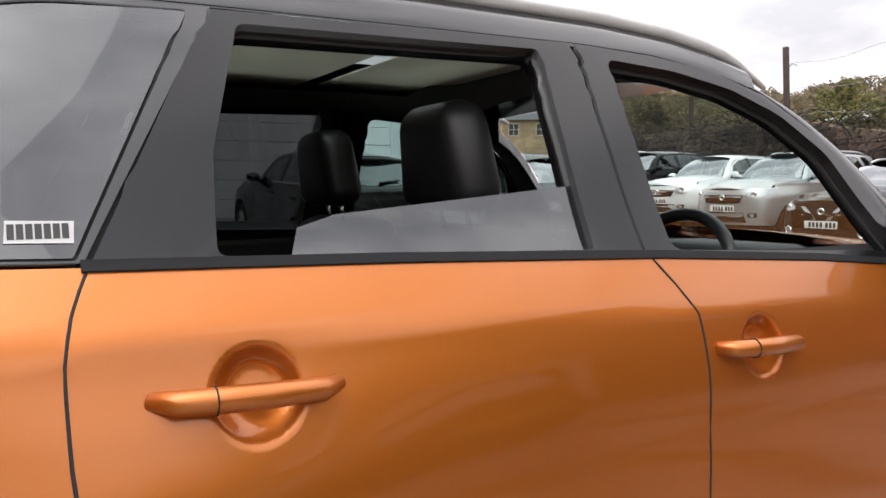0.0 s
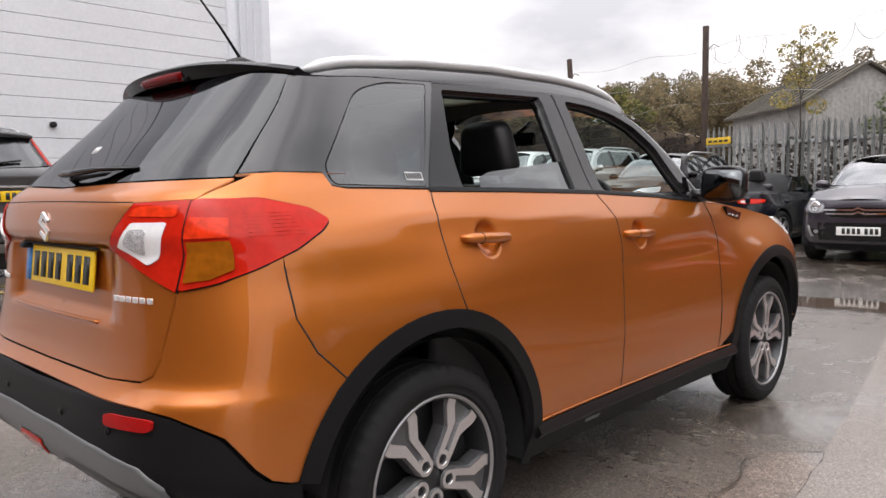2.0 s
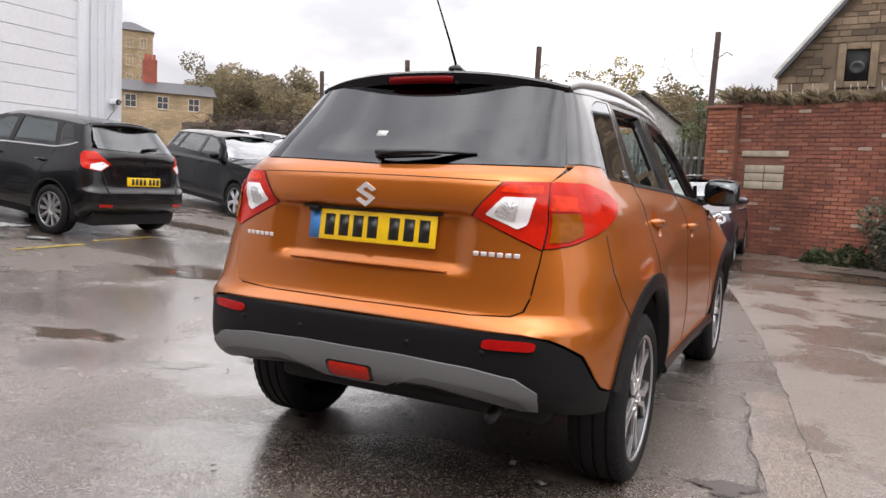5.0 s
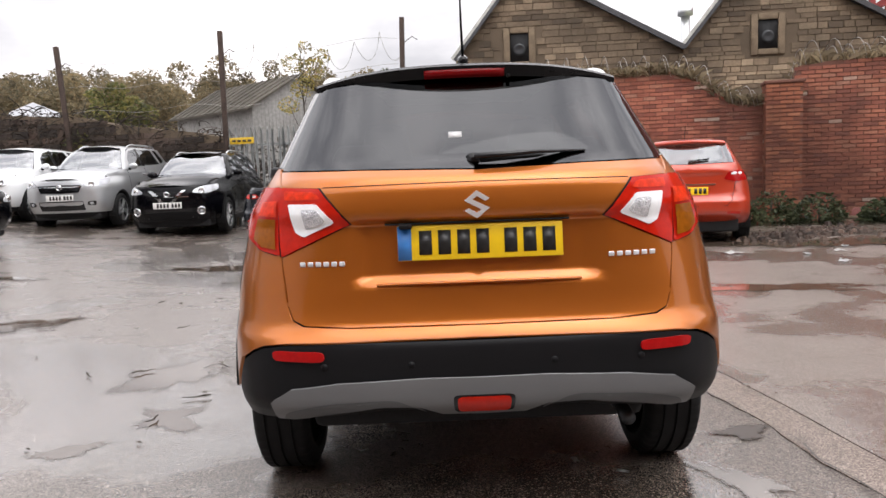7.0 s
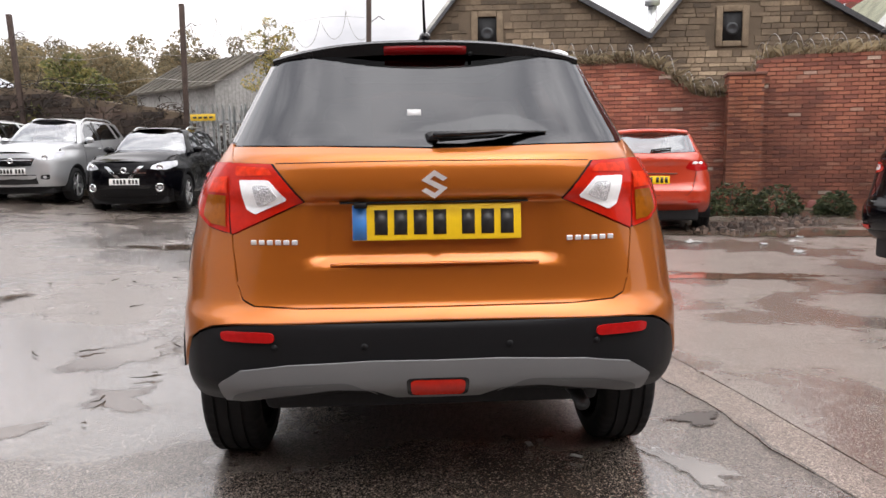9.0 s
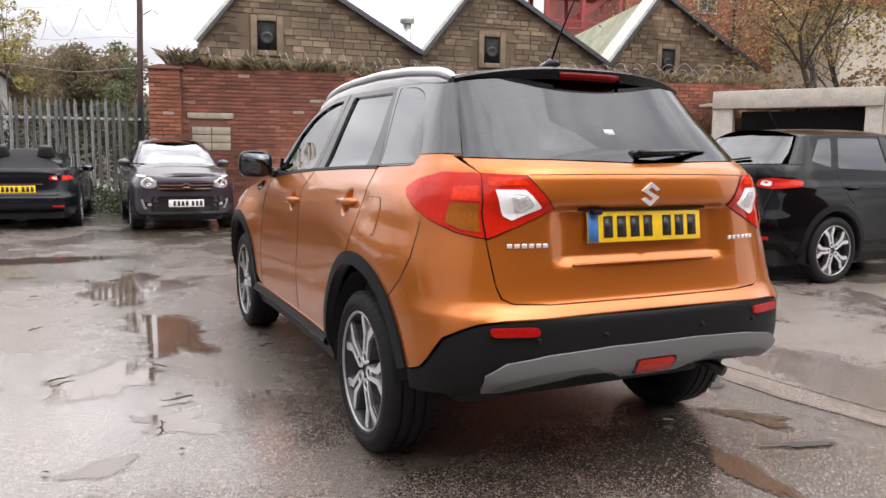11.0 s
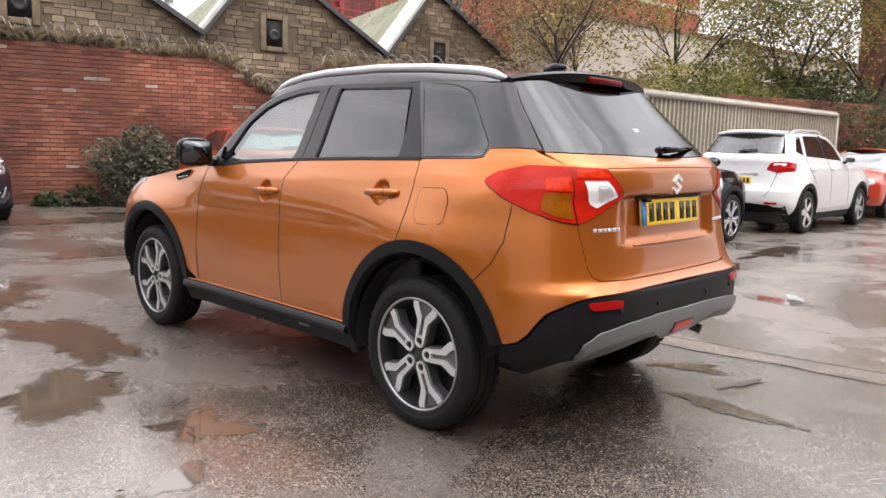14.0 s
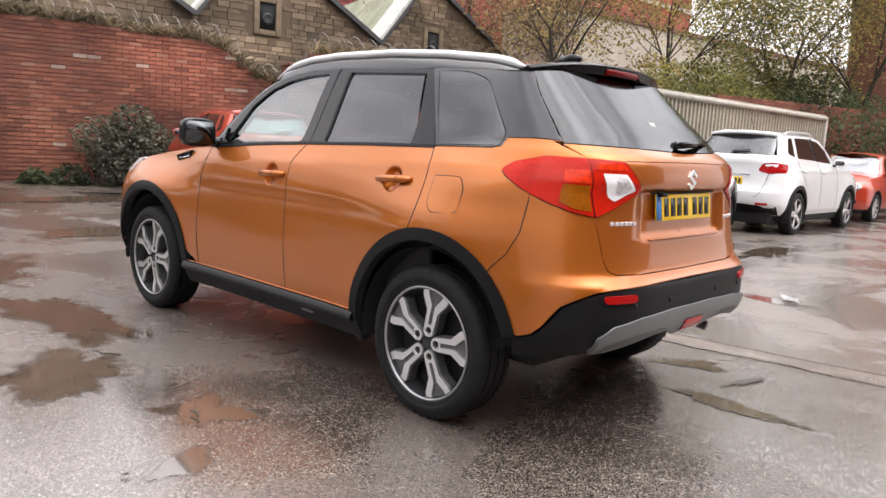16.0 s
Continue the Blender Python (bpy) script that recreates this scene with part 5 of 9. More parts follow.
def shore_mat(name, color, rough, coat, lo, hi):
    """A thin layer that breaks up into grains towards its rim; the mesh's attribute "shore" is 0 there."""
    m = bpy.data.materials.new(name)
    m.use_nodes = True
    n, l = m.node_tree.nodes, m.node_tree.links
    b = n["Principled BSDF"]
    tc = n.new("ShaderNodeTexCoord")
    sh = n.new("ShaderNodeAttribute")
    sh.attribute_name = "shore"
    fac = sh.outputs["Fac"]
    for sc, amt in ((3.5, 0.9), (22.0, 0.45), (95.0, 0.42)):
        q = n.new("ShaderNodeTexNoise")
        q.inputs["Scale"].default_value, q.inputs["Detail"].default_value = sc, 3
        l.new(tc.outputs["Object"], q.inputs["Vector"])
        k = n.new("ShaderNodeMath")
        k.operation = "MULTIPLY_ADD"
        l.new(q.outputs["Fac"], k.inputs[0])
        k.inputs[1].default_value = amt
        l.new(fac, k.inputs[2])
        fac = k.outputs[0]
    r = n.new("ShaderNodeMapRange")
    r.interpolation_type = "SMOOTHSTEP"
    r.inputs["From Min"].default_value, r.inputs["From Max"].default_value = lo, hi
    l.new(fac, r.inputs["Value"])
    b.inputs["Base Color"].default_value = (*color, 1)
    b.inputs["Roughness"].default_value = rough
    b.inputs["Specular IOR Level"].default_value = coat
    b.inputs["IOR"].default_value = 1.68 if coat > 0.9 else 1.5
    tr, mx = n.new("ShaderNodeBsdfTransparent"), n.new("ShaderNodeMixShader")
    l.new(r.outputs[0], mx.inputs[0])
    l.new(tr.outputs[0], mx.inputs[1])
    l.new(b.outputs[0], mx.inputs[2])
    l.new(mx.outputs[0], n["Material Output"].inputs[0])
    return m


def soft_blob(name, outline, z, material, label, category):
    """A thin sheet lying on the ground whose "shore" attribute falls to 0 at its rim."""
    cx, cy = sum(p[0] for p in outline) / len(outline), sum(p[1] for p in outline) / len(outline)
    v, f, sh = [(cx, cy, z + gz(cx, cy))], [], [1.0]
    n = len(outline)
    rings = (0.35, 0.6, 0.8, 1.0)
    for q in rings:
        for x, y in outline:
            px, py = cx + (x - cx) * q, cy + (y - cy) * q
            v.append((px, py, z + gz(px, py)))
            sh.append(1 - q)
    f += [(0, 1 + i, 1 + (i + 1) % n) for i in range(n)]
    for k in range(len(rings) - 1):
        a, b = 1 + k * n, 1 + (k + 1) * n
        f += [(a + i, b + i, b + (i + 1) % n, a + (i + 1) % n) for i in range(n)]
    ob = raw(name, v, f, material)
    at = ob.data.attributes.new("shore", "FLOAT", "POINT")
    at.data.foreach_set("value", sh)
    return tagged(ob, label, category, kind="structure")


WATER = shore_mat("puddle_water", (0.085, 0.060, 0.044), 0.05, 1.0, 1.05, 1.35)
SILT = shore_mat("soft_silt", (0.050, 0.040, 0.033), 0.35, 0.5, 1.05, 1.35)
DIRT = mat("black_silt", (0.030, 0.025, 0.021), 0.45, grain=80, bump=0.4, var=0.4)


def flat_blob(name, outline, z, material, label, category, thick=0.0, kind="structure"):
    bm = bmesh.new()
    vs = [bm.verts.new((x, y, z + gz(x, y))) for x, y in outline]
    bm.faces.new(vs)
    if thick:
        r = bmesh.ops.extrude_face_region(bm, geom=bm.faces[:])
        for v in r["geom"]:
            if isinstance(v, bmesh.types.BMVert):
                v.co.z -= thick
    bmesh.ops.recalc_face_normals(bm, faces=bm.faces[:])
    if not thick:
        for f in bm.faces:
            if f.normal.z < 0:
                f.normal_flip()
    return tagged(link(name, bm, material, smooth=False), label, category, kind=kind)


def blob(cx, cy, rx, ry, turn=0.0, rough=0.35, seed=0, n=64):
    """An uneven closed outline round a point."""
    out = []
    ca, sa = math.cos(radians(turn)), math.sin(radians(turn))
    for k in range(n):
        t = 2 * math.pi * k / n
        r = 1 + rough * (noise.noise((math.cos(t) * 1.3 + seed * 7.1, math.sin(t) * 1.3, seed)) * 1.3 + 0.5 * noise.noise((math.cos(t) * 4 + seed, math.sin(t) * 4, seed + 3.0)) + 0.25 * noise.noise((math.cos(t) * 11 + seed, math.sin(t) * 11, seed + 5.0)))
        x, y = rx * r * math.cos(t), ry * r * math.sin(t)
        out.append((cx + ca * x - sa * y, cy + sa * x + ca * y))
    return out


bm = bmesh.new()
axis = [-900, -200, -60] + [0.75 * k for k in range(-40, 41)] + [60, 200, 900]
rows = [[bm.verts.new((x, y, gz(x, y))) for x in axis] for y in axis]
for a, b in zip(rows, rows[1:]):
    for i in range(len(axis) - 1):
        bm.faces.new((a[i], a[i + 1], b[i + 1], b[i]))
tagged(link("ground", bm, TARMAC), "wet brown-grey tarmac yard with cracks and puddles", "ground", kind="structure")
def slab_edge(y):
    return 1.55 - 0.11 * y - 0.006 * max(y, 0) ** 2 + 0.020 * noise.noise((y * 1.3, 3.0, 0)) + 0.012 * noise.noise((y * 6, 9.0, 0))


def strip_edge(y):
    return 1.32 - 0.12 * y + 0.045 * noise.noise((y * 2.1, 5.0, 0)) + 0.025 * noise.noise((y * 9, 2.0, 0))


edge_pts = [(slab_edge(y), y) for y in np.linspace(-9, 7.6, 120)]
slab = edge_pts + [(4.0, 8.2), (9.5, 6.8), (16, 4.2), (16, -9)]
flat_blob("pavement", slab, 0.008, CONCRETE, "worn pale concrete slab with a broken edge", "pavement", thick=0.03)
strip_ys = np.linspace(-5, 1.68, 70)
strip = [(strip_edge(y), y) for y in strip_ys] + [(1.22, 1.76)] + [(slab_edge(y) - 0.004, y) for y in np.linspace(1.86, -5, 70)]
GRAVEL_MIX = wet_ground("coarse_concrete", (0.075, 0.054, 0.042), (0.285, 0.228, 0.190), 0.42, 0.28, 1.5)
flat_blob("pavement_edge", strip, 0.005, GRAVEL_MIX, "coarse gravelly concrete strip along the slab edge", "pavement", thick=0.02)
for k, (cx, cy, rx, ry, tn, ro) in enumerate(((-1.76, 1.45, 0.26, 0.34, -25, 0.7), (-1.52, 0.62, 0.17, 0.20, 30, 0.7), (-1.36, 2.55, 0.26, 0.75, 5, 0.55), (-1.45, 4.2, 0.5, 0.9, 0, 0.6), (-1.84, 0.20, 0.16, 0.08, 30, 0.6), (3.4, 0.0, 0.11, 0.34, -8, 0.6), (4.6, 1.0, 0.75, 0.16, 5, 0.5),
                                              (1.0, 9.2, 2.3, 0.45, -12, 0.4), (4.9, 6.9, 2.2, 0.5, -14, 0.45), (-4.2, 2.9, 0.9, 0.35, 20, 0.5), (-2.6, 6.6, 1.1, 0.35, -5, 0.5), (0.6, 6.0, 1.2, 0.35, 4, 0.5), (6.6, 1.25, 1.0, 0.22, 0, 0.5), (2.9, 3.6, 0.9, 0.22, -10, 0.55), (-6.5, 5.6, 1.6, 0.35, 10, 0.5), (-4.9, 0.2, 0.6, 0.25, 15, 0.6), (0.45, -0.86, 0.07, 0.36, -4, 0.7), (0.95, -0.40, 0.10, 0.22, 20, 0.7), (-2.9, 0.35, 0.4, 0.15, 12, 0.55))):
    soft_blob("puddle", blob(cx, cy, rx * 1.25, ry * 1.25, tn, ro * 0.8, k + 1), (0.0092 if cx > 1.3 else 0.0012) + 0.0002 * k + (0.008 if cx < -3 or cy > 6 else 0), WATER, "shallow muddy puddle on the yard", "puddle")
for k, (cx, cy, rx, ry, tn) in enumerate(((1.18, 0.10, 0.16, 0.11, 20), (2.6, 9.9, 1.4, 0.35, -15), (5.6, 8.3, 1.8, 0.35, -14), (0.9, -0.75, 0.22, 0.04, -15))):
    soft_blob("silt_patch", blob(cx, cy, rx, ry, tn, 0.5, k + 30), (0.0138 if cx > 1.3 else 0.0065) + 0.0002 * k + (0.006 if cy > 6 else 0), SILT, "dark silt patch on the ground", "silt")
# cracks
for k, pts in enumerate((((1.19, 3.22), (1.40, 3.10), (1.64, 3.06), (2.1, 3.22), (2.7, 3.15)), ((1.62, -2.4), (1.40, -0.6), (1.30, 0.15), (1.19, 0.9), (1.10, 1.62)), ((1.10, 1.63), (1.22, 1.78), (1.37, 1.87), (1.52, 1.84), (1.66, 1.95)), ((-0.85, 8.52), (0.0, 8.6), (0.57, 8.74), (1.6, 8.9), (2.6, 8.6)), ((1.6, 1.1), (3.0, 1.25), (4.5, 1.1), (6.5, 1.3)), ((2.6, -0.9), (3.8, -0.3), (4.6, -0.35), (6.2, 0.2)), ((-3.2, 3.4), (-2.7, 3.5), (-2.2, 3.45)), ((-2.9, 2.6), (-2.6, 2.64), (-2.4, 2.6)), ((-9, 0.6), (-6.5, 1.0), (-3.8, 0.8)))):
    path = []
    for a, b in zip(pts, pts[1:]):
        for i in range(12):
            t = i / 12
            x, y = a[0] + (b[0] - a[0]) * t, a[1] + (b[1] - a[1]) * t
            path.append((x + 0.05 * noise.noise((x * 4, y * 4, k)), y + 0.05 * noise.noise((x * 4, y * 4, k + 9))))
    w = [0.002 + 0.006 * abs(noise.noise((i * 0.4, k, 2))) for i in range(len(path))]
    up = [(x, y + q) for (x, y), q in zip(path, w)]
    dn = [(x, y - q) for (x, y), q in zip(path, w)]
    if abs(pts[0][0] - pts[-1][0]) < abs(pts[0][1] - pts[-1][1]):
        up, dn = [(x + q, y) for (x, y), q in zip(path, w)], [(x - q, y) for (x, y), q in zip(path, w)]
    flat_blob("crack", up + dn[::-1], (0.0155 if pts[1][0] > 1.3 else 0.0068) + 0.0001 * k + (0.008 if pts[1][1] > 6 or pts[1][0] < -3 else 0), DIRT, "dirt-filled crack in the paving", "crack")
YELLOW_LINE = mat("worn_yellow_line", (0.42, 0.31, 0.07), 0.5, grain=40, var=0.5, scale=9)
for k, (a, b) in enumerate((((-6.14, 0.4), (-6.16, 1.7)), ((-6.17, 2.02), (-6.24, 2.95)), ((-6.45, 0.3), (-6.5, 1.5)), ((-6.4, 3.2), (-6.42, 4.1)))):
    d = Vector(b) - Vector(a)
    s = Vector((-d.y, d.x)).normalized() * 0.03
    flat_blob("road_marking", [tuple(Vector(a) + s), tuple(Vector(b) + s), tuple(Vector(b) - s), tuple(Vector(a) - s)], 0.012 + 0.0006 * k, YELLOW_LINE, "worn yellow painted line on tarmac", "road marking")

# ---- walls of brick and stone ----


def island_mat(name, stops, rough=0.85, by_object=False, bump=0.3, grain=45, broad=0.9):
    """Masonry whose colour varies from piece to piece."""
    m = bpy.data.materials.new(name)
    m.use_nodes = True
    n, l = m.node_tree.nodes, m.node_tree.links
    b = n["Principled BSDF"]
    b.inputs["Roughness"].default_value = rough
    if by_object:
        src = n.new("ShaderNodeObjectInfo").outputs["Random"]
    else:
        src = n.new("ShaderNodeNewGeometry").outputs["Random Per Island"]
    cr = n.new("ShaderNodeValToRGB")
    while len(cr.color_ramp.elements) < len(stops):
        cr.color_ramp.elements.new(0.5)
    for e, (p, c) in zip(cr.color_ramp.elements, stops):
        e.position, e.color = p, (*c, 1)
    l.new(src, cr.inputs[0])
    tc = n.new("ShaderNodeTexCoord")
    geo = n.new("ShaderNodeNewGeometry")
    big = n.new("ShaderNodeTexNoise")
    big.inputs["Scale"].default_value, big.inputs["Detail"].default_value = broad, 6
    l.new(geo.outputs["Position"], big.inputs["Vector"])
    fine = n.new("ShaderNodeTexNoise")
    fine.inputs["Scale"].default_value, fine.inputs["Detail"].default_value = grain, 3
    l.new(geo.outputs["Position"], fine.inputs["Vector"])
    mr = n.new("ShaderNodeMapRange")
    mr.inputs["From Min"].default_value, mr.inputs["From Max"].default_value = 0.3, 0.7
    mr.inputs["To Min"].default_value, mr.inputs["To Max"].default_value = 0.42, 1.28
    l.new(big.outputs["Fac"], mr.inputs["Value"])
    mr2 = n.new("ShaderNodeMapRange")
    mr2.inputs["To Min"].default_value, mr2.inputs["To Max"].default_value = 0.65, 1.35
    l.new(fine.outputs["Fac"], mr2.inputs["Value"])
    soot = n.new("ShaderNodeTexNoise")
    soot.inputs["Scale"].default_value, soot.inputs["Detail"].default_value = broad * 0.38, 5
    l.new(geo.outputs["Position"], soot.inputs["Vector"])
    mr3 = n.new("ShaderNodeMapRange")
    mr3.inputs["From Min"].default_value, mr3.inputs["From Max"].default_value = 0.36, 0.60
    mr3.inputs["To Min"].default_value, mr3.inputs["To Max"].default_value = 0.60, 1.18
    l.new(soot.outputs["Fac"], mr3.inputs["Value"])
    q0 = n.new("ShaderNodeMath")
    q0.operation = "MULTIPLY"
    l.new(mr.outputs[0], q0.inputs[0])
    l.new(mr3.outputs[0], q0.inputs[1])
    q = n.new("ShaderNodeMath")
    q.operation = "MULTIPLY"
    l.new(q0.outputs[0], q.inputs[0])
    l.new(mr2.outputs[0], q.inputs[1])
    mu = n.new("ShaderNodeMixRGB")
    mu.blend_type = "MULTIPLY"
    mu.inputs[0].default_value = 1
    l.new(cr.outputs[0], mu.inputs[1])
    l.new(q.outputs[0], mu.inputs[2])
    l.new(mu.outputs[0], b.inputs["Base Color"])
    bp = n.new("ShaderNodeBump")
    bp.inputs["Strength"].default_value, bp.inputs["Distance"].default_value = bump, 0.02
    l.new(fine.outputs["Fac"], bp.inputs["Height"])
    l.new(bp.outputs[0], b.inputs["Normal"])
    return m


RED_STOPS = [(0.0, (0.150, 0.056, 0.040)), (0.25, (0.214, 0.074, 0.048)), (0.6, (0.252, 0.090, 0.056)), (0.88, (0.285, 0.108, 0.066)), (0.98, (0.26, 0.125, 0.085)), (1.0, (0.42, 0.33, 0.27))]
STONE_STOPS = [(0.0, (0.110, 0.080, 0.054)), (0.3, (0.178, 0.130, 0.086)), (0.7, (0.232, 0.170, 0.112)), (1.0, (0.300, 0.226, 0.152))]
BRICK = island_mat("red_brick", RED_STOPS)
BRICK_PIER = island_mat("orange_red_brick", [(0.0, (0.170, 0.058, 0.036)), (0.3, (0.265, 0.090, 0.050)), (0.75, (0.330, 0.120, 0.062)), (0.97, (0.350, 0.150, 0.085)), (1.0, (0.46, 0.38, 0.31))])
BRICK_ONE = island_mat("red_brick_single", RED_STOPS, by_object=True)
STONE = island_mat("sandstone", STONE_STOPS, by_object=True, grain=22)
DARKSTONE = island_mat("dark_rubble", [(0.0, (0.035, 0.026, 0.021)), (0.6, (0.095, 0.066, 0.052)), (1.0, (0.16, 0.11, 0.085))])
MORTAR = mat("old_mortar", (0.150, 0.070, 0.050), 0.95, grain=60, bump=0.3, var=0.35, scale=1.2)
MORTAR_STONE = mat("stone_mortar", (0.130, 0.097, 0.066), 0.95, grain=60, bump=0.3, var=0.35, scale=1.2)
PALE_BLOCK = mat("pale_block", (0.30, 0.26, 0.20), 0.9, grain=50, bump=0.2, var=0.25)


def pieces(x0, x1, z0, z1, L, H, joint, ok, seed, vary=0.0):
    """Rectangles of a bonded wall in the wall's own plane."""
    rnd = random.Random(seed)
    z, k, out = z0, 0, []
    while z < z1 - 0.01:
        h = H * (1 + vary * rnd.uniform(-0.35, 0.35))
        x = x0 - (L / 2 if k % 2 else 0) - (rnd.random() * L if vary else 0)
        while x < x1:
            w = L * (1 + vary * rnd.uniform(-0.45, 0.5))
            a, b = max(x, x0), min(x + w - joint, x1)
            if b - a > 0.05 and ok((a + b) / 2, z + h / 2, b - a, h):
                out.append((a, z, b, z + h - joint, rnd.random()))
            x += w
        z += h
        k += 1
    return out


def brick_boxes(rects, depth, back=0.03):
    v, f = [], []
    for a, z0, b, z1, r in rects:
        d = depth * (0.7 + 0.6 * r)
        n0 = len(v)
        j = 0.004
        v += [(a, back, z0), (b, back, z0), (b, back, z1), (a, back, z1), (a + j, -d, z0 + j), (b - j, -d, z0 + j), (b - j, -d, z1 - j), (a + j, -d, z1 - j)]
        f += [(n0 + 4, n0 + 5, n0 + 6, n0 + 7), (n0, n0 + 1, n0 + 5, n0 + 4), (n0 + 1, n0 + 2, n0 + 6, n0 + 5), (n0 + 2, n0 + 3, n0 + 7, n0 + 6), (n0 + 3, n0, n0 + 4, n0 + 7)]
    return v, f


UNIT = {}


def unit_brick(name, material):
    if (name, material.name) not in UNIT:
        v, f = brick_boxes([(-0.5, -0.5, 0.5, 0.5, 0.5)], 0.5, 0.0)
        v = [(x, y, z) for x, y, z in v]
        # ease the front edge
        v = [(x * (0.985 if y < 0 else 1), y, z * (0.95 if y < 0 else 1)) for x, y, z in [(max(-0.5, min(0.5, x)), y, max(-0.5, min(0.5, z))) for x, y, z in v]]
        me = bpy.data.meshes.new(name)
        me.from_pydata(v, [], f)
        me.materials.append(material)
        UNIT[name, material.name] = me
    return UNIT[name, material.name]


def lay(parent, rects, depth, name, material):
    me = unit_brick(name, material)
    for a, z0, b, z1, r in rects:
        o = new(name, me)
        o.parent = parent
        o.location = ((a + b) / 2, 0.02, (z0 + z1) / 2)
        o.scale = (b - a, 2 * (depth * (0.7 + 0.6 * r) + 0.02), z1 - z0)


def masonry(name, m, outline, thick, mortar, label, category="wall", kind="structure", parent=None):
    """A wall slab whose front lies in y = 0 of its own frame, facing -y."""
    bm = prism_bm(outline, thick, "xz", 0.0)
    ob = link(name, bm, mortar, parent, smooth=False)
    ob.matrix_basis = m
    if parent is None:
        tagged(ob, label, category, kind=kind)
    return ob


# yard wall of red brick, broken down near its middle
WALL_M = pose(-0.62, 13.02, 0, 0, 0, math.degrees(math.atan2(-2.0, 6.9)))
TOPS = curve([0, 0.6, 1.4, 3.0, 4.6, 5.1, 5.55, 6.0, 6.5, 7.0, 7.4, 7.6, 8.0, 9.0, 14], [2.95, 2.98, 2.92, 2.93, 2.86, 2.86, 2.80, 2.54, 2.20, 2.16, 2.20, 2.84, 2.88, 2.90, 2.95])
wall_top = [(x, float(TOPS(x)) + 0.03 * noise.noise((x * 3, 0, 0))) for x in np.linspace(0, 13, 160)]
yard_wall = masonry("wall_north", WALL_M, [(0, 0)] + [(13, 0)] + wall_top[::-1], 0.34, MORTAR, "weathered red brick yard wall with a broken top")
WIN = (0.72, 1.30, 1.48, 1.95)


def wall_ok(x, z, w, h):
    return z + h / 2 < float(TOPS(x)) + 0.02 and not (WIN[0] - 0.03 < x < WIN[2] + 0.03 and WIN[1] < z < WIN[3] + 0.12)


rects = pieces(0, 13, 0.0, 3.05, 0.235, 0.0765, 0.009, wall_ok, 4)
near = [r for r in rects if 2.2 < (r[0] + r[2]) / 2 < 5.6 and r[1] > 1.1][:290]
near_set = set(near)
rest = [r for r in rects if r not in near_set]
v, f = brick_boxes(rest, 0.014)
tagged(raw("brickwork", v, f, BRICK, yard_wall, smooth=False), kind="stuff")
# bricked-up opening with pale blocks and a stone lintel
for i in range(2):
    for j in range(3):
        x, z = WIN[0] + 0.02 + 0.375 * i, WIN[1] + 0.012 + 0.157 * j
        part("block", box_bm(x, -0.02, z, x + 0.36, 0.03, z + 0.145, 0.006), PALE_BLOCK, yard_wall)
part("lintel", box_bm(WIN[0] - 0.06, -0.03, WIN[3] - 0.02, WIN[2] + 0.06, 0.05, WIN[3] + 0.10, 0.01), PALE_BLOCK, yard_wall, "pale stone lintel over the blocked window")
# piers
for name_, m, hgt, wd in (("brick_pier", WALL_M @ pose(-0.02, -0.16, 0), 2.86, 0.58), ("brick_pier", WALL_M @ pose(7.0, -0.30, 0), 2.52, 0.62)):
    p = masonry(name_, m, [(-0.0, 0), (wd, 0), (wd, hgt), (0, hgt)], 0.5, MORTAR, "weathered red brick pier built against the yard wall", "pier", "")
    rc = pieces(0, wd, 0, hgt, 0.235, 0.0765, 0.011, lambda x, z, w, h: True, 8)
    v, f = brick_boxes(rc, 0.014)
    vs, fs = brick_boxes(pieces(0, 0.5, 0, hgt, 0.235, 0.0765, 0.011, lambda x, z, w, h: True, 9), 0.014)
    n0 = len(v)
    v += [(y, 0.5 - x, z) for x, y, z in vs]
    f += [tuple(n0 + i for i in q) for q in fs]
    tagged(raw("brickwork", v, f, BRICK_PIER, p, smooth=False), kind="stuff")
    part("coping", box_bm(-0.04, -0.04, hgt, wd + 0.04, 0.52, hgt + 0.06, 0.012), MORTAR, p)

# saw-tooth stone building behind the wall
GAB_M = pose(0.45, 14.30, 0, 0, 0, -6.3)
ROOF_GREEN = mat("mossy_corrugated_sheet", (0.23, 0.235, 0.155), 0.7, grain=20, bump=0.2, var=0.45, scale=1.5)
SLATE = mat("dark_slate", (0.055, 0.055, 0.06), 0.6, grain=30, bump=0.2, var=0.3)
BARGE = mat("white_bargeboard", (0.50, 0.50, 0.47), 0.6, grain=20, bump=0.1, var=0.25)
SURROUND = mat("sandstone_dressing", (0.190, 0.142, 0.094), 0.9, grain=40, bump=0.2, var=0.3)
works = empty("stone_workshop", "sandstone workshop with three saw-tooth gables and mossy roofs", "building", GAB_M)
PERIOD, PEAK, VALLEY, CREST = 5.05, 1.55, 3.62, 5.55
SKEW = 0.19
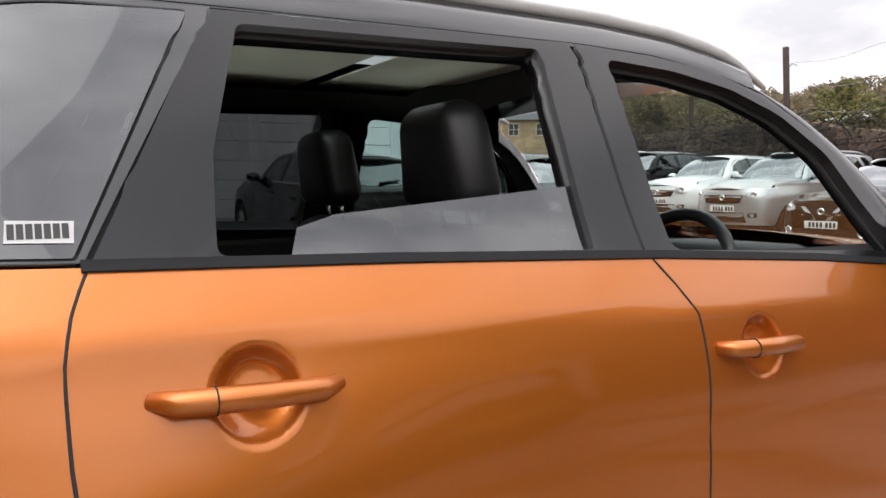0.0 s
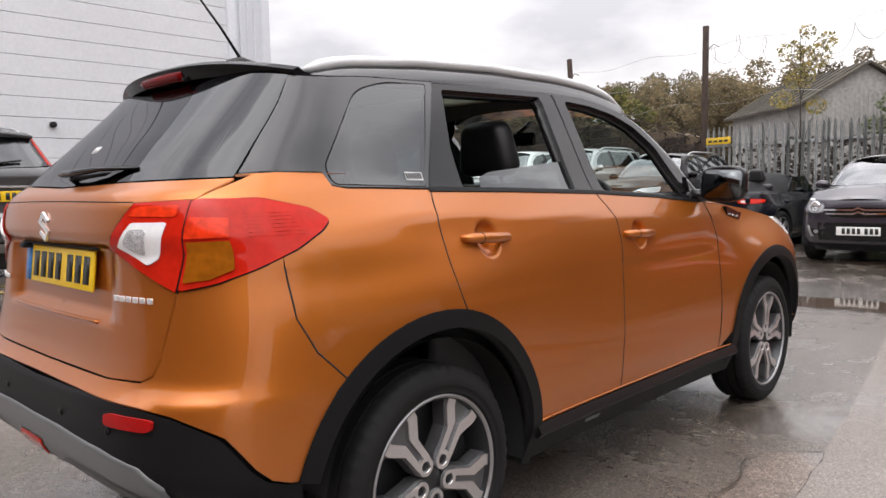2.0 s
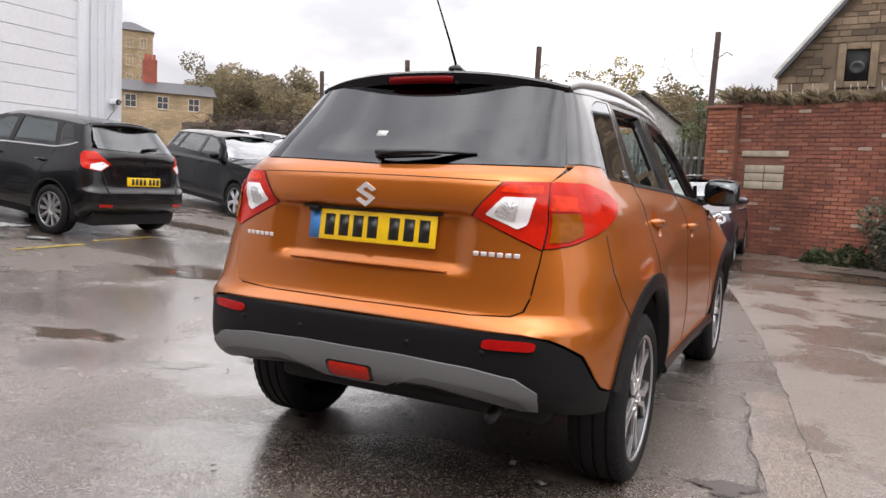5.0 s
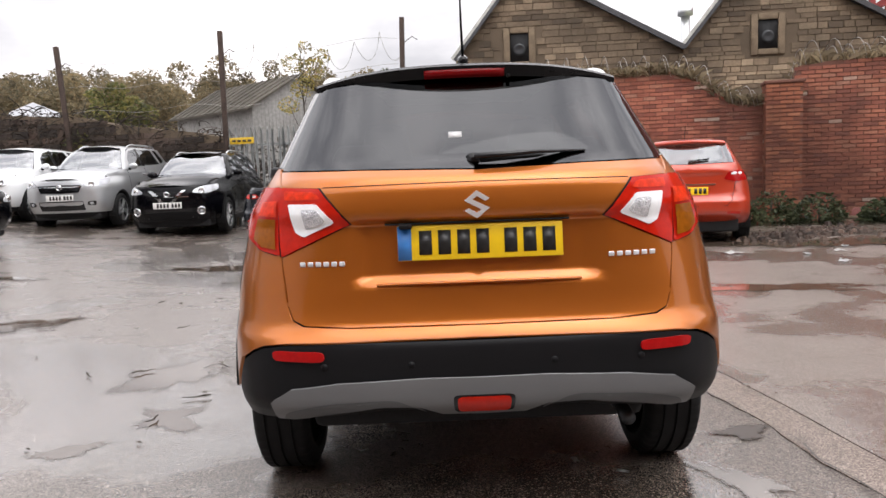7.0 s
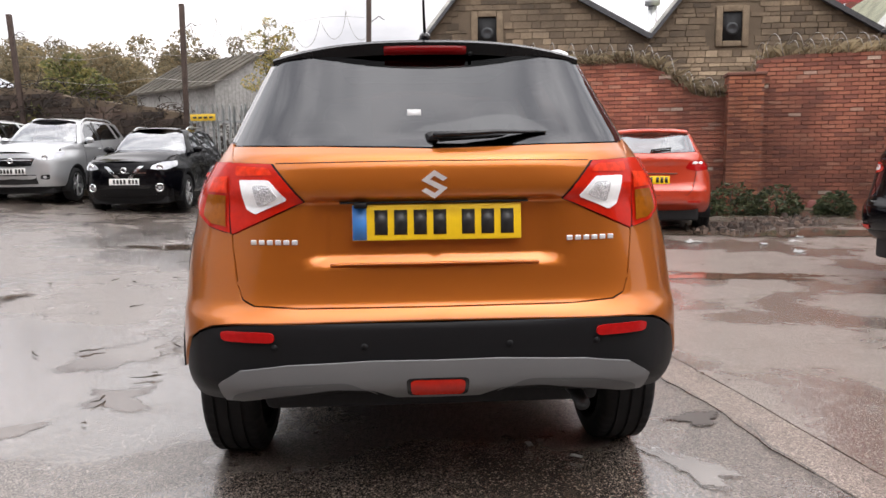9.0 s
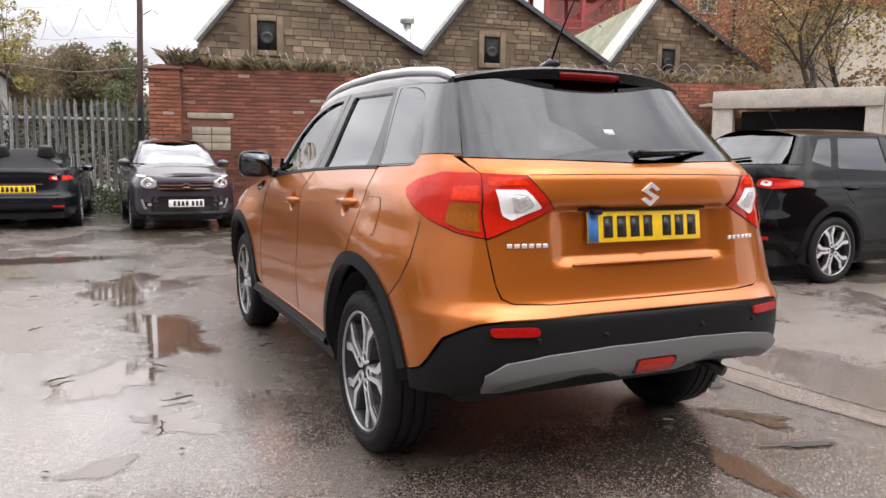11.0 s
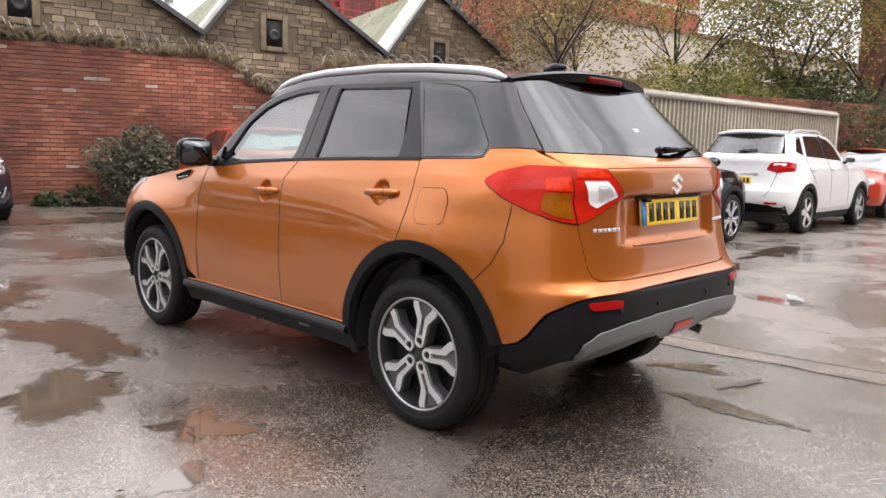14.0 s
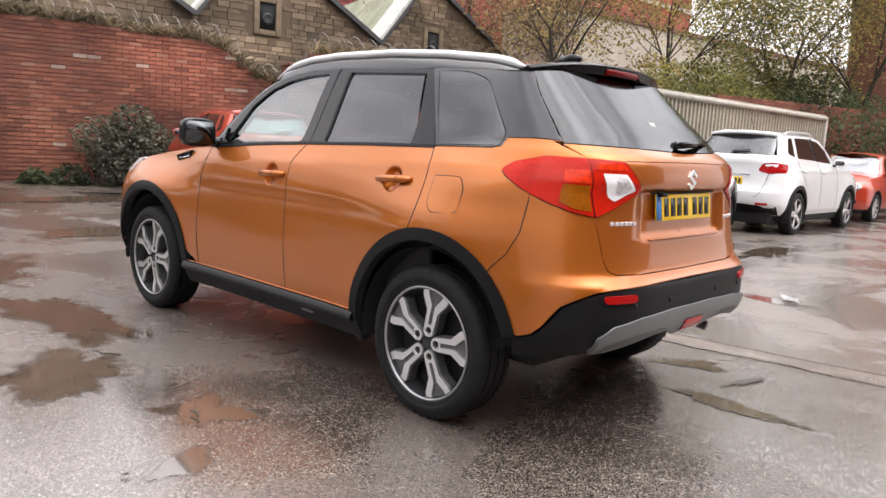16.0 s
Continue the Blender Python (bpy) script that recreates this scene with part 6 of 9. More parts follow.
for g in range(3):
    x0 = g * PERIOD
    x1 = x0 + PERIOD
    xp = x0 + PEAK
    outline = [(x0, 0), (x1, 0), (x1, VALLEY), (xp, CREST), (x0, VALLEY)]
    gw = masonry("gable_wall", Matrix(), outline, 0.45, MORTAR_STONE, "", parent=works)
    wx, wz, ww, wh = x0 + (1.24, 1.60, 1.66)[g], 3.55, 0.42, 0.62

    def gable_ok(x, z, w, h):
        if wx - 0.16 < x + w / 2 and x - w / 2 < wx + ww + 0.16 and wz - 0.14 < z + h / 2 and z - h / 2 < wz + wh + 0.14:
            return False
        t = z + h * 0.2
        return (t < VALLEY + (CREST - VALLEY) * (x - w * 0.12 - x0) / PEAK) and (t < VALLEY + (CREST - VALLEY) * (x1 - x - w * 0.2) / (PERIOD - PEAK))
    lay(gw, pieces(x0, x1, 2.72, CREST, 0.31, 0.118, 0.009, gable_ok, 20 + g, 1.0)[:299], 0.020, "stone", STONE)
    wd = part("window", box_bm(wx, -0.012, wz, wx + ww, 0.03, wz + wh), DARK, works, "small dark window opening in a stone surround")
    for a, b, c, d in ((wx - 0.15, wz - 0.13, wx, wz + wh + 0.13), (wx + ww, wz - 0.13, wx + ww + 0.15, wz + wh + 0.13), (wx, wz + wh, wx + ww, wz + wh + 0.14), (wx, wz - 0.13, wx + ww, wz)):
        part("surround_stone", box_bm(a + 0.004, -0.05, b + 0.004, c - 0.004, 0.02, d - 0.004, 0.01), SURROUND, wd)
    part("fan_grille", lathe_bm([(-0.02, 0.14), (-0.035, 0.13), (-0.035, 0.09), (-0.02, 0.02), (-0.02, 0.001)], 20, "Y"), RIM_DARK, wd).location = (wx + ww / 2, -0.01, wz + 0.26)
    # steep corrugated slope
    bm = bmesh.new()
    rows = []
    for j in range(121):
        y = -0.12 + 16.0 * j / 120
        off = 0.018 * math.cos(j * math.pi)
        rows.append([bm.verts.new((x0 - 0.02 + off * 0.7 + SKEW * y, y, VALLEY + 0.03 + off)), bm.verts.new((xp - 0.02 + off * 0.7 + SKEW * y, y, CREST + 0.05 + off))])
    for a, b in zip(rows, rows[1:]):
        bm.faces.new((a[0], a[1], b[1], b[0]))
    part("steep_roof", bm, ROOF_GREEN, works, "mossy green corrugated sheets", smooth=False)
    bm = prism_bm([(xp, CREST + 0.01), (x1, VALLEY + 0.01), (x1, VALLEY + 0.07), (xp, CREST + 0.07)], 16.1, "xz", -0.14)
    for v_ in bm.verts:
        v_.co.x += SKEW * v_.co.y
    part("slate_roof", bm, SLATE, works, smooth=False)
    e1, e2 = Vector((x0, VALLEY)), Vector((xp, CREST))
    nrm = Vector((-(e2 - e1).y, (e2 - e1).x)).normalized()
    bm = prism_bm([tuple(e1 + nrm * 0.03), tuple(e2 + nrm * 0.03), tuple(e2 + nrm * 0.10), tuple(e1 + nrm * 0.10)], 1.15, "xz", -0.15)
    for v_ in bm.verts:
        v_.co.x += SKEW * v_.co.y
    part("verge_flashing", bm, BARGE, works, "pale flashing strip along the roof edge", smooth=False)
    bm = prism_bm([tuple(e1 - nrm * 0.02), tuple(e2 - nrm * 0.02), tuple(e2 + nrm * 0.05), tuple(e1 + nrm * 0.05)], 0.05, "xz", -0.20)
    part("verge_board", bm, SLATE, works, smooth=False)
    e1, e2 = Vector((xp, CREST)), Vector((x1, VALLEY))
    nrm = Vector((-(e2 - e1).y, (e2 - e1).x)).normalized()
    bm = prism_bm([tuple(e1 - nrm * 0.02), tuple(e2 - nrm * 0.02), tuple(e2 + nrm * 0.09), tuple(e1 + nrm * 0.09)], 0.06, "xz", -0.18)
    part("verge_board", bm, SLATE, works, smooth=False)
part("side_wall", prism_bm([(-0.02, 0.2), (0.4, 0.2), (0.4 + SKEW * 15.8, 16), (-0.02 + SKEW * 15.8, 16)], VALLEY, "xy", 0.0), MORTAR_STONE, works, smooth=False)
flue = empty("flue_pipe", "galvanised steel flue with a round cowl above the roof", "flue", pose(7.34, 19.12, -0.15))
part("pipe", tube_bm([(0, 0, 3), (0, 0, 5.55)], 0.13, 16), SILVER, flue)
part("cowl", lathe_bm([(5.5, 0.13), (5.52, 0.22), (5.72, 0.22), (5.78, 0.10), (5.78, 0.001)], 20, "Z"), SILVER, flue)

# ---- boundary on the far side: posts, palings, rubble wall ----
RUST = mat("rusty_steel", (0.060, 0.040, 0.032), 0.8, metal=0.3, grain=40, bump=0.2, var=0.4)
GALV = mat("galvanised_steel", (0.42, 0.43, 0.43), 0.55, metal=0.5, grain=30, bump=0.1, var=0.25)
for x, y, lean in ((-13.2, 17.2, -2.0), (-9.1, 15.75, -3.0), (-5.0, 14.55, 0.5), (-0.85, 13.75, 1.5)):
    p = empty("steel_post", "tall rusty steel post standing along the boundary", "post", pose(x, y, 0, 0, lean, 0), "boundary posts")
    part("stanchion", box_bm(-0.055, -0.05, 0, 0.055, 0.05, 4.55, 0.008), RUST, p)
    part("wire_bracket", tube_bm([(0.05, -0.06, 4.0), (0.22, -0.1, 4.12), (0.34, -0.1, 4.05)], 0.010, 6), RUST, p)
pal = empty("palisade_fence", "galvanised steel palisade fence with pointed pales", "fence")
fa, fb = Vector((-4.92, 14.5)), Vector((-0.70, 13.62))
fl = (fb - fa).length
pale = bmesh.new()
sec = [(-0.034, 0.0), (-0.020, -0.018), (-0.007, -0.006), (0.007, -0.006), (0.020, -0.018), (0.034, 0.0)]
lev = [(0.05, 1.0), (2.16, 1.0), (2.24, 0.72), (2.32, 0.12)]
rows = [[pale.verts.new((x * s, y, z)) for x, y in sec] for z, s in lev]
for a, b in zip(rows, rows[1:]):
    for i in range(5):
        pale.faces.new((a[i], a[i + 1], b[i + 1], b[i]))
bmesh.ops.solidify(pale, geom=pale.faces[:], thickness=0.003)
pale_me = bpy.data.meshes.new("pale")
pale.to_mesh(pale_me)
pale.free()
pale_me.materials.append(GALV)
fang = math.degrees(math.atan2(fb.y - fa.y, fb.x - fa.x))
rnd = random.Random(5)
for k in range(int(fl / 0.135) + 1):
    q = fa + (fb - fa).normalized() * (0.04 + 0.135 * k)
    o = new("pale", pale_me)
    o.parent = pal
    o.matrix_basis = pose(q.x, q.y, rnd.uniform(-0.02, 0.02), 0, rnd.uniform(-0.8, 0.8), fang)
for z in (0.45, 1.92):
    r_ = part("rail", box_bm(0, 0.0, z - 0.025, fl, 0.04, z + 0.025), GALV, pal, smooth=False)
    r_.matrix_basis = pose(fa.x, fa.y + 0.01, 0, 0, 0, fang)
sg = empty("fence_sign", "yellow warning sign with dark bars fixed by a post", "sign", pose(-4.55, 14.28, 2.02, 0, 0, fang))
part("panel", box_bm(-0.30, -0.006, -0.075, 0.30, 0.006, 0.075, 0.004), mat("yellow_sign", (0.62, 0.40, 0.02), 0.5, var=0.15), sg)
for k in range(4):
    part("text_bar", box_bm(-0.24 + 0.13 * k, -0.010, -0.025, -0.15 + 0.13 * k, -0.007, 0.02), INK, sg)
# low rubble wall left of the palings
a, b = Vector((-5.05, 14.85)), Vector((-22, 19.6))
rw_m = pose(b.x, b.y, 0, 0, 0, math.degrees(math.atan2(a.y - b.y, a.x - b.x)))
rlen = (a - b).length


def rubble_top(x):
    """Height of the boundary wall at x metres from its far end."""
    return float(np.interp(x, [0, rlen - 6.2, rlen - 4.0, rlen - 2.4, rlen - 1.0, rlen], [3.05, 3.0, 2.8, 2.5, 2.28, 2.2])) + 0.10 * noise.noise((x, 5, 0))


rub = masonry("wall_boundary", rw_m, [(0, 0), (rlen, 0)] + [(x, rubble_top(x)) for x in np.linspace(rlen, 0, 40)], 0.4, MORTAR_STONE, "dark rubble boundary wall overgrown with brambles")
v, f = brick_boxes(pieces(0, rlen, 0.6, 3.2, 0.42, 0.17, 0.02, lambda x, z, w, h: z + h / 2 < rubble_top(x), 31, 1.0), 0.03)
tagged(raw("rubble", v, f, DARKSTONE, rub, smooth=False), kind="stuff")

# coils of barbed wire on the wall
WIRE = mat("barbed_wire", (0.36, 0.34, 0.32), 0.5, metal=0.4, var=0.2)


def coil(name, a, b, radius, turns, seed, label, zf=None):
    rnd = random.Random(seed)
    n = turns * 14
    pts = []
    for i in range(n + 1):
        t = i / n
        ang = 2 * math.pi * turns * t
        r = radius * (1 + 0.35 * noise.noise((t * turns * 0.9, seed, 0)))
        d = Vector(b) - Vector(a)
        p = Vector(a) + d * t
        side_ = Vector((-d.y, d.x, 0)).normalized()
        z = (zf(t) if zf else 0) + r * math.sin(ang) + 0.06 * noise.noise((t * 9, seed, 4))
        p = p + side_ * (r * math.cos(ang)) + Vector((0, 0, z))
        pts.append(p)
    bm = tube_bm(pts, 0.006, 4, caps=False)
    return tagged(link(name, bm, WIRE), label, "barbed wire")


wa, wb = WALL_M @ Vector((0.2, 0.15, 0)), WALL_M @ Vector((13, 0.15, 0))
coil("barbed_wire", wa, wb, 0.23, 34, 3, "tangled coils of barbed wire along the wall top", lambda t: float(TOPS(0.2 + 12.8 * t)) + 0.17)
coil("barbed_wire", wa, wb, 0.17, 47, 14, "tangled coils of barbed wire along the wall top", lambda t: float(TOPS(0.2 + 12.8 * t)) + 0.12)
coil("barbed_wire", (-4.9, 14.5, 0), (-0.8, 13.7, 0), 0.26, 7, 6, "sparse loops of barbed wire above the fence", lambda t: 3.75 + 0.2 * math.sin(9 * t))
for k, zz in enumerate((2.9, 3.5, 4.1)):
    bm = tube_bm([(-9.1 + 8.25 * t, 15.75 - 2.0 * t, zz + 0.06 * math.sin(20 * t + k)) for t in np.linspace(0, 1, 24)], 0.004, 4)
    tagged(link("wire_strand", bm, WIRE), "strand of fencing wire between the posts", "wire")

# ---- white building with a sectional door ----
WHITE_CLAD = mat("white_cladding", (0.66, 0.68, 0.72), 0.45, grain=20, bump=0.02, var=0.05, scale=1.0)
WHITE_DOOR = mat("white_door_panel", (0.70, 0.71, 0.74), 0.4, grain=20, bump=0.02, var=0.06, scale=0.8)
hall = empty("white_warehouse", "white clad warehouse with a large sectional door", "building", pose(-10.65, 7.05, 0, 0, 0, 91))
# its own x runs back towards the viewer's end of the yard
H_ = 8.0
part("wall", box_bm(-0.80, 0.0, 0, 0.0, 0.4, H_), WHITE_CLAD, hall, smooth=False)
part("wall", box_bm(-26, 0.0, 0, -13.5, 0.4, H_), WHITE_CLAD, hall, smooth=False)
part("side_wall", box_bm(-0.4, 0.4, 0, 0.0, 12, H_), WHITE_CLAD, hall, smooth=False)
part("lintel_wall", box_bm(-13.5, 0.0, 6.6, -0.80, 0.4, H_), WHITE_CLAD, hall, smooth=False)
part("door_jamb", box_bm(-0.88, -0.06, 0, -0.70, 0.02, 6.6, 0.01), WHITE_CLAD, hall)
part("corner_trim", box_bm(-0.12, -0.05, 0, 0.05, 0.05, H_, 0.01), WHITE_CLAD, hall)
for k in range(4):
    part("cladding_rib", box_bm(-0.62 + 0.16 * k, -0.03, 0, -0.58 + 0.16 * k, 0.0, H_, 0.008), WHITE_CLAD, hall)
dr = part("sectional_door", box_bm(-13.5, 0.10, 0, -0.85, 0.2, 6.6), DARK, hall, smooth=False)
for k in range(19):
    part("door_panel", box_bm(-13.5, 0.02, 0.50 + 0.32 * k, -0.87, 0.10, 0.50 + 0.32 * k + 0.312, 0.004, 1), WHITE_DOOR, dr, smooth=False)
cam_ = part("security_lamp", box_bm(-0.22, -0.20, 2.28, -0.10, -0.03, 2.38, 0.02), WHITE_CLAD, hall)
part("lamp_lens", lathe_bm([(-0.24, 0.035), (-0.22, 0.05), (-0.18, 0.05)], 16, "Y"), DARK, cam_).location = (-0.16, 0.0, 2.33)
part("vent_cap", lathe_bm([(0.02, 0.048), (-0.05, 0.048), (-0.06, 0.035), (-0.06, 0.001)], 20, "Y"), DARK, hall).location = (-4.14, -0.01, 2.31)


# ---- other parked cars ----
GLASS_CAR = glass("car_window_glass", (0.30, 0.34, 0.34))
WINDSCREEN = glass("windscreen_glass", (0.44, 0.50, 0.50), 0.27)
GLASS_PALE = glass("sky_mirroring_rear_glass", (0.30, 0.35, 0.36), 0.20)
HEADLAMP = mat("headlamp_glass", (0.44, 0.45, 0.47), 0.08, metal=0.6, coat=1.0, var=0.15, scale=25)
SKID_PALE = mat("silver_plastic_and_sheen", (0.36, 0.37, 0.38), 0.4, metal=0.3, var=0.06)
FABRIC = mat("black_fabric_roof", (0.012, 0.012, 0.013), 0.9, grain=200, bump=0.1, var=0.15)


def parked(name, label, m, body, L=4.2, W=1.77, H=1.55, wb=2.55, ro=0.80, R=0.31, kind="five", ws=1.86, lamp="block", rails=False, clad=False, front="bar", glassy=GLASS_CAR, soft_top=False, grille_w=0.42, spoiler=False, hood=1.0, belt=False, band=False, rear_glass=None):
    """A parked car: its own +y is forwards, its origin under the rear axle."""
    p0, p1 = m @ Vector((0, 0, 0)), m @ Vector((0, wb, 0))
    h0, h1 = gz(p0.x, p0.y), gz(p1.x, p1.y)
    m = pose(0, 0, h0) @ m @ pose(0, 0, 0, math.degrees(math.atan2(h1 - h0, wb)))
    car = empty(name, label, "car", m, "parked cars in the yard")
    fo = L - wb - ro
    kz, kx = 1.60 / H, W / 1.80
    ky = ro / 0.808
    dws = ws - 1.86

    def Z(f, k=1.0, o=0.0):
        return lambda z: f(np.asarray(z, float) * kz) * k + o
    w = Z(HX, kx)
    yr = Z(HR, ky)
    y0r = Z(HR0, ky)
    nr = Z(HNR)

    def fy(f):
        return lambda z: wb + (f(np.asarray(z, float) * kz * (1 / hood)) - 2.5) * fo / 0.81

    def ex(x, y, z):
        zz = z * kz
        s = ramp(0.5 * kx, 0.72 * kx, x)
        fl = 0.035 * np.exp(-(y / 0.40) ** 2) * ramp(1.05, 0.8, zz) + 0.035 * np.exp(-((y - wb) / 0.42) ** 2) * ramp(1.0, 0.78, zz)
        cr = 0.010 * np.exp(-((zz - 1.0) / 0.03) ** 2)
        return s * (fl + cr) - ramp(wb - 0.6, wb + 0.5, y) * 0.05 * s * ramp(0.75, 1.0, zz), 0 * x
    low = Shell(w, yr, y0r, nr, fy(HF), fy(HF0), Z(HNF), wb, ex)
    top = Shell(w, yr, y0r, nr, Z(GF, 1.0, dws), Z(GF0, 1.0, dws), lambda z: np.asarray(z, float) * 0 + 3.1, ws - 0.1, ex)

    def q(z):
        return z / kz
    both = (1, -1)
    S, R_ = low.S, low.R
    ar = R + 0.075
    zs = q(0.30)

    def a_arc(cy):
        a0 = math.degrees(math.asin((zs - R) / ar))
        return [S(*p) for p in arc(cy, R, ar, a0, 180 - a0, 16)]
    hoodline = [(ws + 0.02, q(1.075)), (ws + 0.3, q(1.052) * hood ** 0.5), ((ws + wb + fo) / 2 + 0.2, q(1.0) * hood ** 0.5), (wb + fo * 0.42, q(0.93) * hood ** 0.5)]
    tail_top = 1.205
    poly = [R_(0.0, zs), R_(0.5 * kx, zs), S(-0.42, zs)] + list(reversed(a_arc(0.0))) + list(reversed(a_arc(wb))) + [S(wb + fo * 0.55, zs), R_(0.4, zs, True), R_(0.0, zs, True), R_(0.0, q(0.90) * hood ** 0.5, True), R_(0.4, q(0.91) * hood ** 0.5, True)]
    poly += [S(*p) for p in hoodline[::-1]] + [S(1.0, q(1.13)), S(0.1, q(1.163)), S(-0.25 * ky, q(tail_top)), R_(0.62 * kx, q(tail_top)), R_(0.0, q(1.19))]
    panel("body", low, poly, body, car, step=0.05, rim=0.02, sides=both)
    # dark sill / cladding, arches
    for s in both:
        panel("sill", low, [S(ar + 0.02, zs), S(wb - ar - 0.02, zs), S(wb - ar - 0.04, q(0.20)), S(ar + 0.04, q(0.20))], TRIM, car, step=0.1, rim=0.04, sides=(s,))
        for cy in (0.0, wb):
            hoop = arc(cy, R, ar + (0.05 if clad else 0.006), -4, 184, 20) + arc(cy, R, ar - 0.012, 184, -4, 20)
            panel("wheel_arch", low, [S(*p) for p in hoop], TRIM if clad else DARK, car, step=0.08, off=0.006 if clad else 0.001, rim=0.05, sides=(s,))
    for f in (False, True):
        panel("bumper_lip", low, [R_(0.0, zs, f), R_(0.55 * kx, zs, f), R_(0.74 * kx, zs, f), R_(0.72 * kx, q(0.22), f), R_(0.0, q(0.21), f)], TRIM, car, step=0.08, rim=0.03, sides=both)
        if clad:
            panel("bumper_cladding", low, [R_(0.0, q(0.31), f), R_(0.74 * kx, q(0.31), f), R_(0.76 * kx, q(0.44), f), R_(0.0, q(0.47), f)], TRIM, car, step=0.08, off=0.006, sides=both)
    if band:
        panel("bumper_step", low, [R_(0.0, q(0.50)), R_(0.70 * kx, q(0.50)), S(-0.50 * ky, q(0.50)), S(-0.50 * ky, q(0.70)), R_(0.70 * kx, q(0.70)), R_(0.0, q(0.70))], body, car, step=0.05, off=0.028, rim=0.05, sides=both)
        # sky reflection on the bumper ledge, put in as a pale strip
        panel("bumper_sheen", low, [R_(0.0, q(0.705)), R_(0.70 * kx, q(0.705)), S(-0.48 * ky, q(0.70)), S(-0.48 * ky, q(0.745)), R_(0.70 * kx, q(0.75)), R_(0.0, q(0.755))], SKID_PALE, car, step=0.05, off=0.016, rim=0.03, sides=both, label="pale strip painted as sky sheen along the bumper top")
        panel("skid_plate", low, [R_(0.0, q(0.35)), R_(0.66 * kx, q(0.35)), R_(0.72 * kx, q(0.45)), R_(0.0, q(0.45))], SKID_PALE, car, step=0.06, off=0.018, rim=0.03, sides=both, label="silver-grey lower bumper band")
    # bonnet
    bm = bmesh.new()
    rows = []
    hy, hz = [p[0] for p in hoodline] + [wb + fo * 0.86], [p[1] for p in hoodline] + [q(0.905) * hood ** 0.5]
    for j in range(11):
        t = j / 10
        y = hy[0] + (hy[-1] - hy[0]) * t
        z = float(np.interp(y, hy, hz))
        e = low.at(*[np.array([k]) for k in S(min(y, wb + fo * 0.42), z)])[0]
        exx = e[0] - 0.26 * max(0, (y - wb - fo * 0.35) / (fo * 0.5)) ** 2 * 0.9
        rows.append([bm.verts.new((s * exx, y + 0.12 * fo * (1 - s * s) * t, z + 0.065 * (1 - abs(s) ** 2.6) - 0.045 * t ** 4)) for s in np.linspace(-1, 1, 13)])
    for a, b in zip(rows, rows[1:]):
        for i in range(12):
            bm.faces.new((a[i], a[i + 1], b[i + 1], b[i]))
    part("bonnet", bm, body, car)
    St, Rt = top.S, top.R

    def TT(pts):
        return [St(y, q(z)) for y, z in dense(list(pts), 0.06)]

    def TC(pts):
        return [St(y, q(z)) for y, z in ring(list(pts), 0.06)]
    d = dws
    # roof and pillars in one skin, with the glass let in
    if not soft_top:
        def fr(x):
            return 1.03 + d * 0.6 + x
        side = TT([(-0.20 * ky, 1.215), (0.1, 1.165), (1.0, 1.132), (1.78 + d, 1.085), (1.70 + d, 1.27), (1.56 + d, 1.41), (1.39 + d, 1.49), (1.1 + d, 1.53), (0.3, 1.52), (-0.10 * ky, 1.50)])
        back = [Rt(0.53 * kx, q(1.49)), Rt(0.60 * kx, q(1.32)), Rt(0.64 * kx, q(1.215))]
        dlo_f = TC(rounded([(fr(0.02), 1.142), (fr(0.04), 1.495), (1.36 + d, 1.462), (1.60 + d, 1.33), (1.72 + d, 1.115)], 0.02))
        dlo_r = TC(rounded([(0.15, 1.172), (0.30, 1.490), (fr(-0.04), 1.497), (fr(-0.05), 1.148)], 0.03))
        dlo_q = TC(rounded([(0.06, 1.178), (0.20, 1.486), (0.0, 1.470), (-0.21 * ky, 1.24)], 0.03))
        for s in both:
            panel("pillar_panel", top, back[::-1] + TT([(-0.10 * ky, 1.50), (0.3, 1.52), (1.1 + d, 1.53), (1.39 + d, 1.49), (1.56 + d, 1.41), (1.70 + d, 1.27), (1.80 + d, 1.080), (1.0, 1.128), (0.1, 1.160), (-0.22 * ky, 1.20)]), body, car, step=0.05, rim=0.02, holes=[dlo_f, dlo_r, dlo_q], sides=(s,))
            for hl_ in (dlo_f, dlo_r, dlo_q):
                panel("window_glass", top, hl_, glassy, car, step=0.1, off=-0.006, rim=0, sides=(s,))
            if belt:
                strip = [(1.70 + d, 1.094), (1.0, 1.134), (0.12, 1.166), (-0.14 * ky, 1.222), (-0.24 * ky, 1.262)]
                panel("belt_strip", top, TT(strip) + TT([(y, z - 0.016) for y, z in strip[::-1]]), CHROME, car, step=0.06, off=0.006, rim=0.006, sides=(s,), label="thin chrome strip below the windows")
            panel("window_post", top, TT([(fr(-0.06), 1.14), (fr(-0.04), 1.51), (fr(0.05), 1.51), (fr(0.03), 1.14)]), GLOSS_BLACK, car, step=0.1, off=0.003, rim=0.01, sides=(s,))
            panel("windscreen_pillar", top, [Rt(0.70 * kx, q(1.09), True), Rt(0.62 * kx, q(1.30), True), Rt(0.54 * kx, q(1.46), True), Rt(0.45 * kx, q(1.51), True)] + TT([(1.36 + d, 1.51), (1.50 + d, 1.46), (1.615 + d, 1.38), (1.715 + d, 1.265), (1.80 + d, 1.08)]), body, car, step=0.05, rim=0.03, sides=(s,))

        def edge(y):
            yy = y if y < 0 else y - d * max(0, y) / 1.4
            ze = q(float(np.interp(yy, [-0.30, -0.16, 0.0, 0.285, 0.985, 1.17, 1.34, 1.46], [1.487, 1.493, 1.503, 1.517, 1.528, 1.520, 1.503, 1.475])))
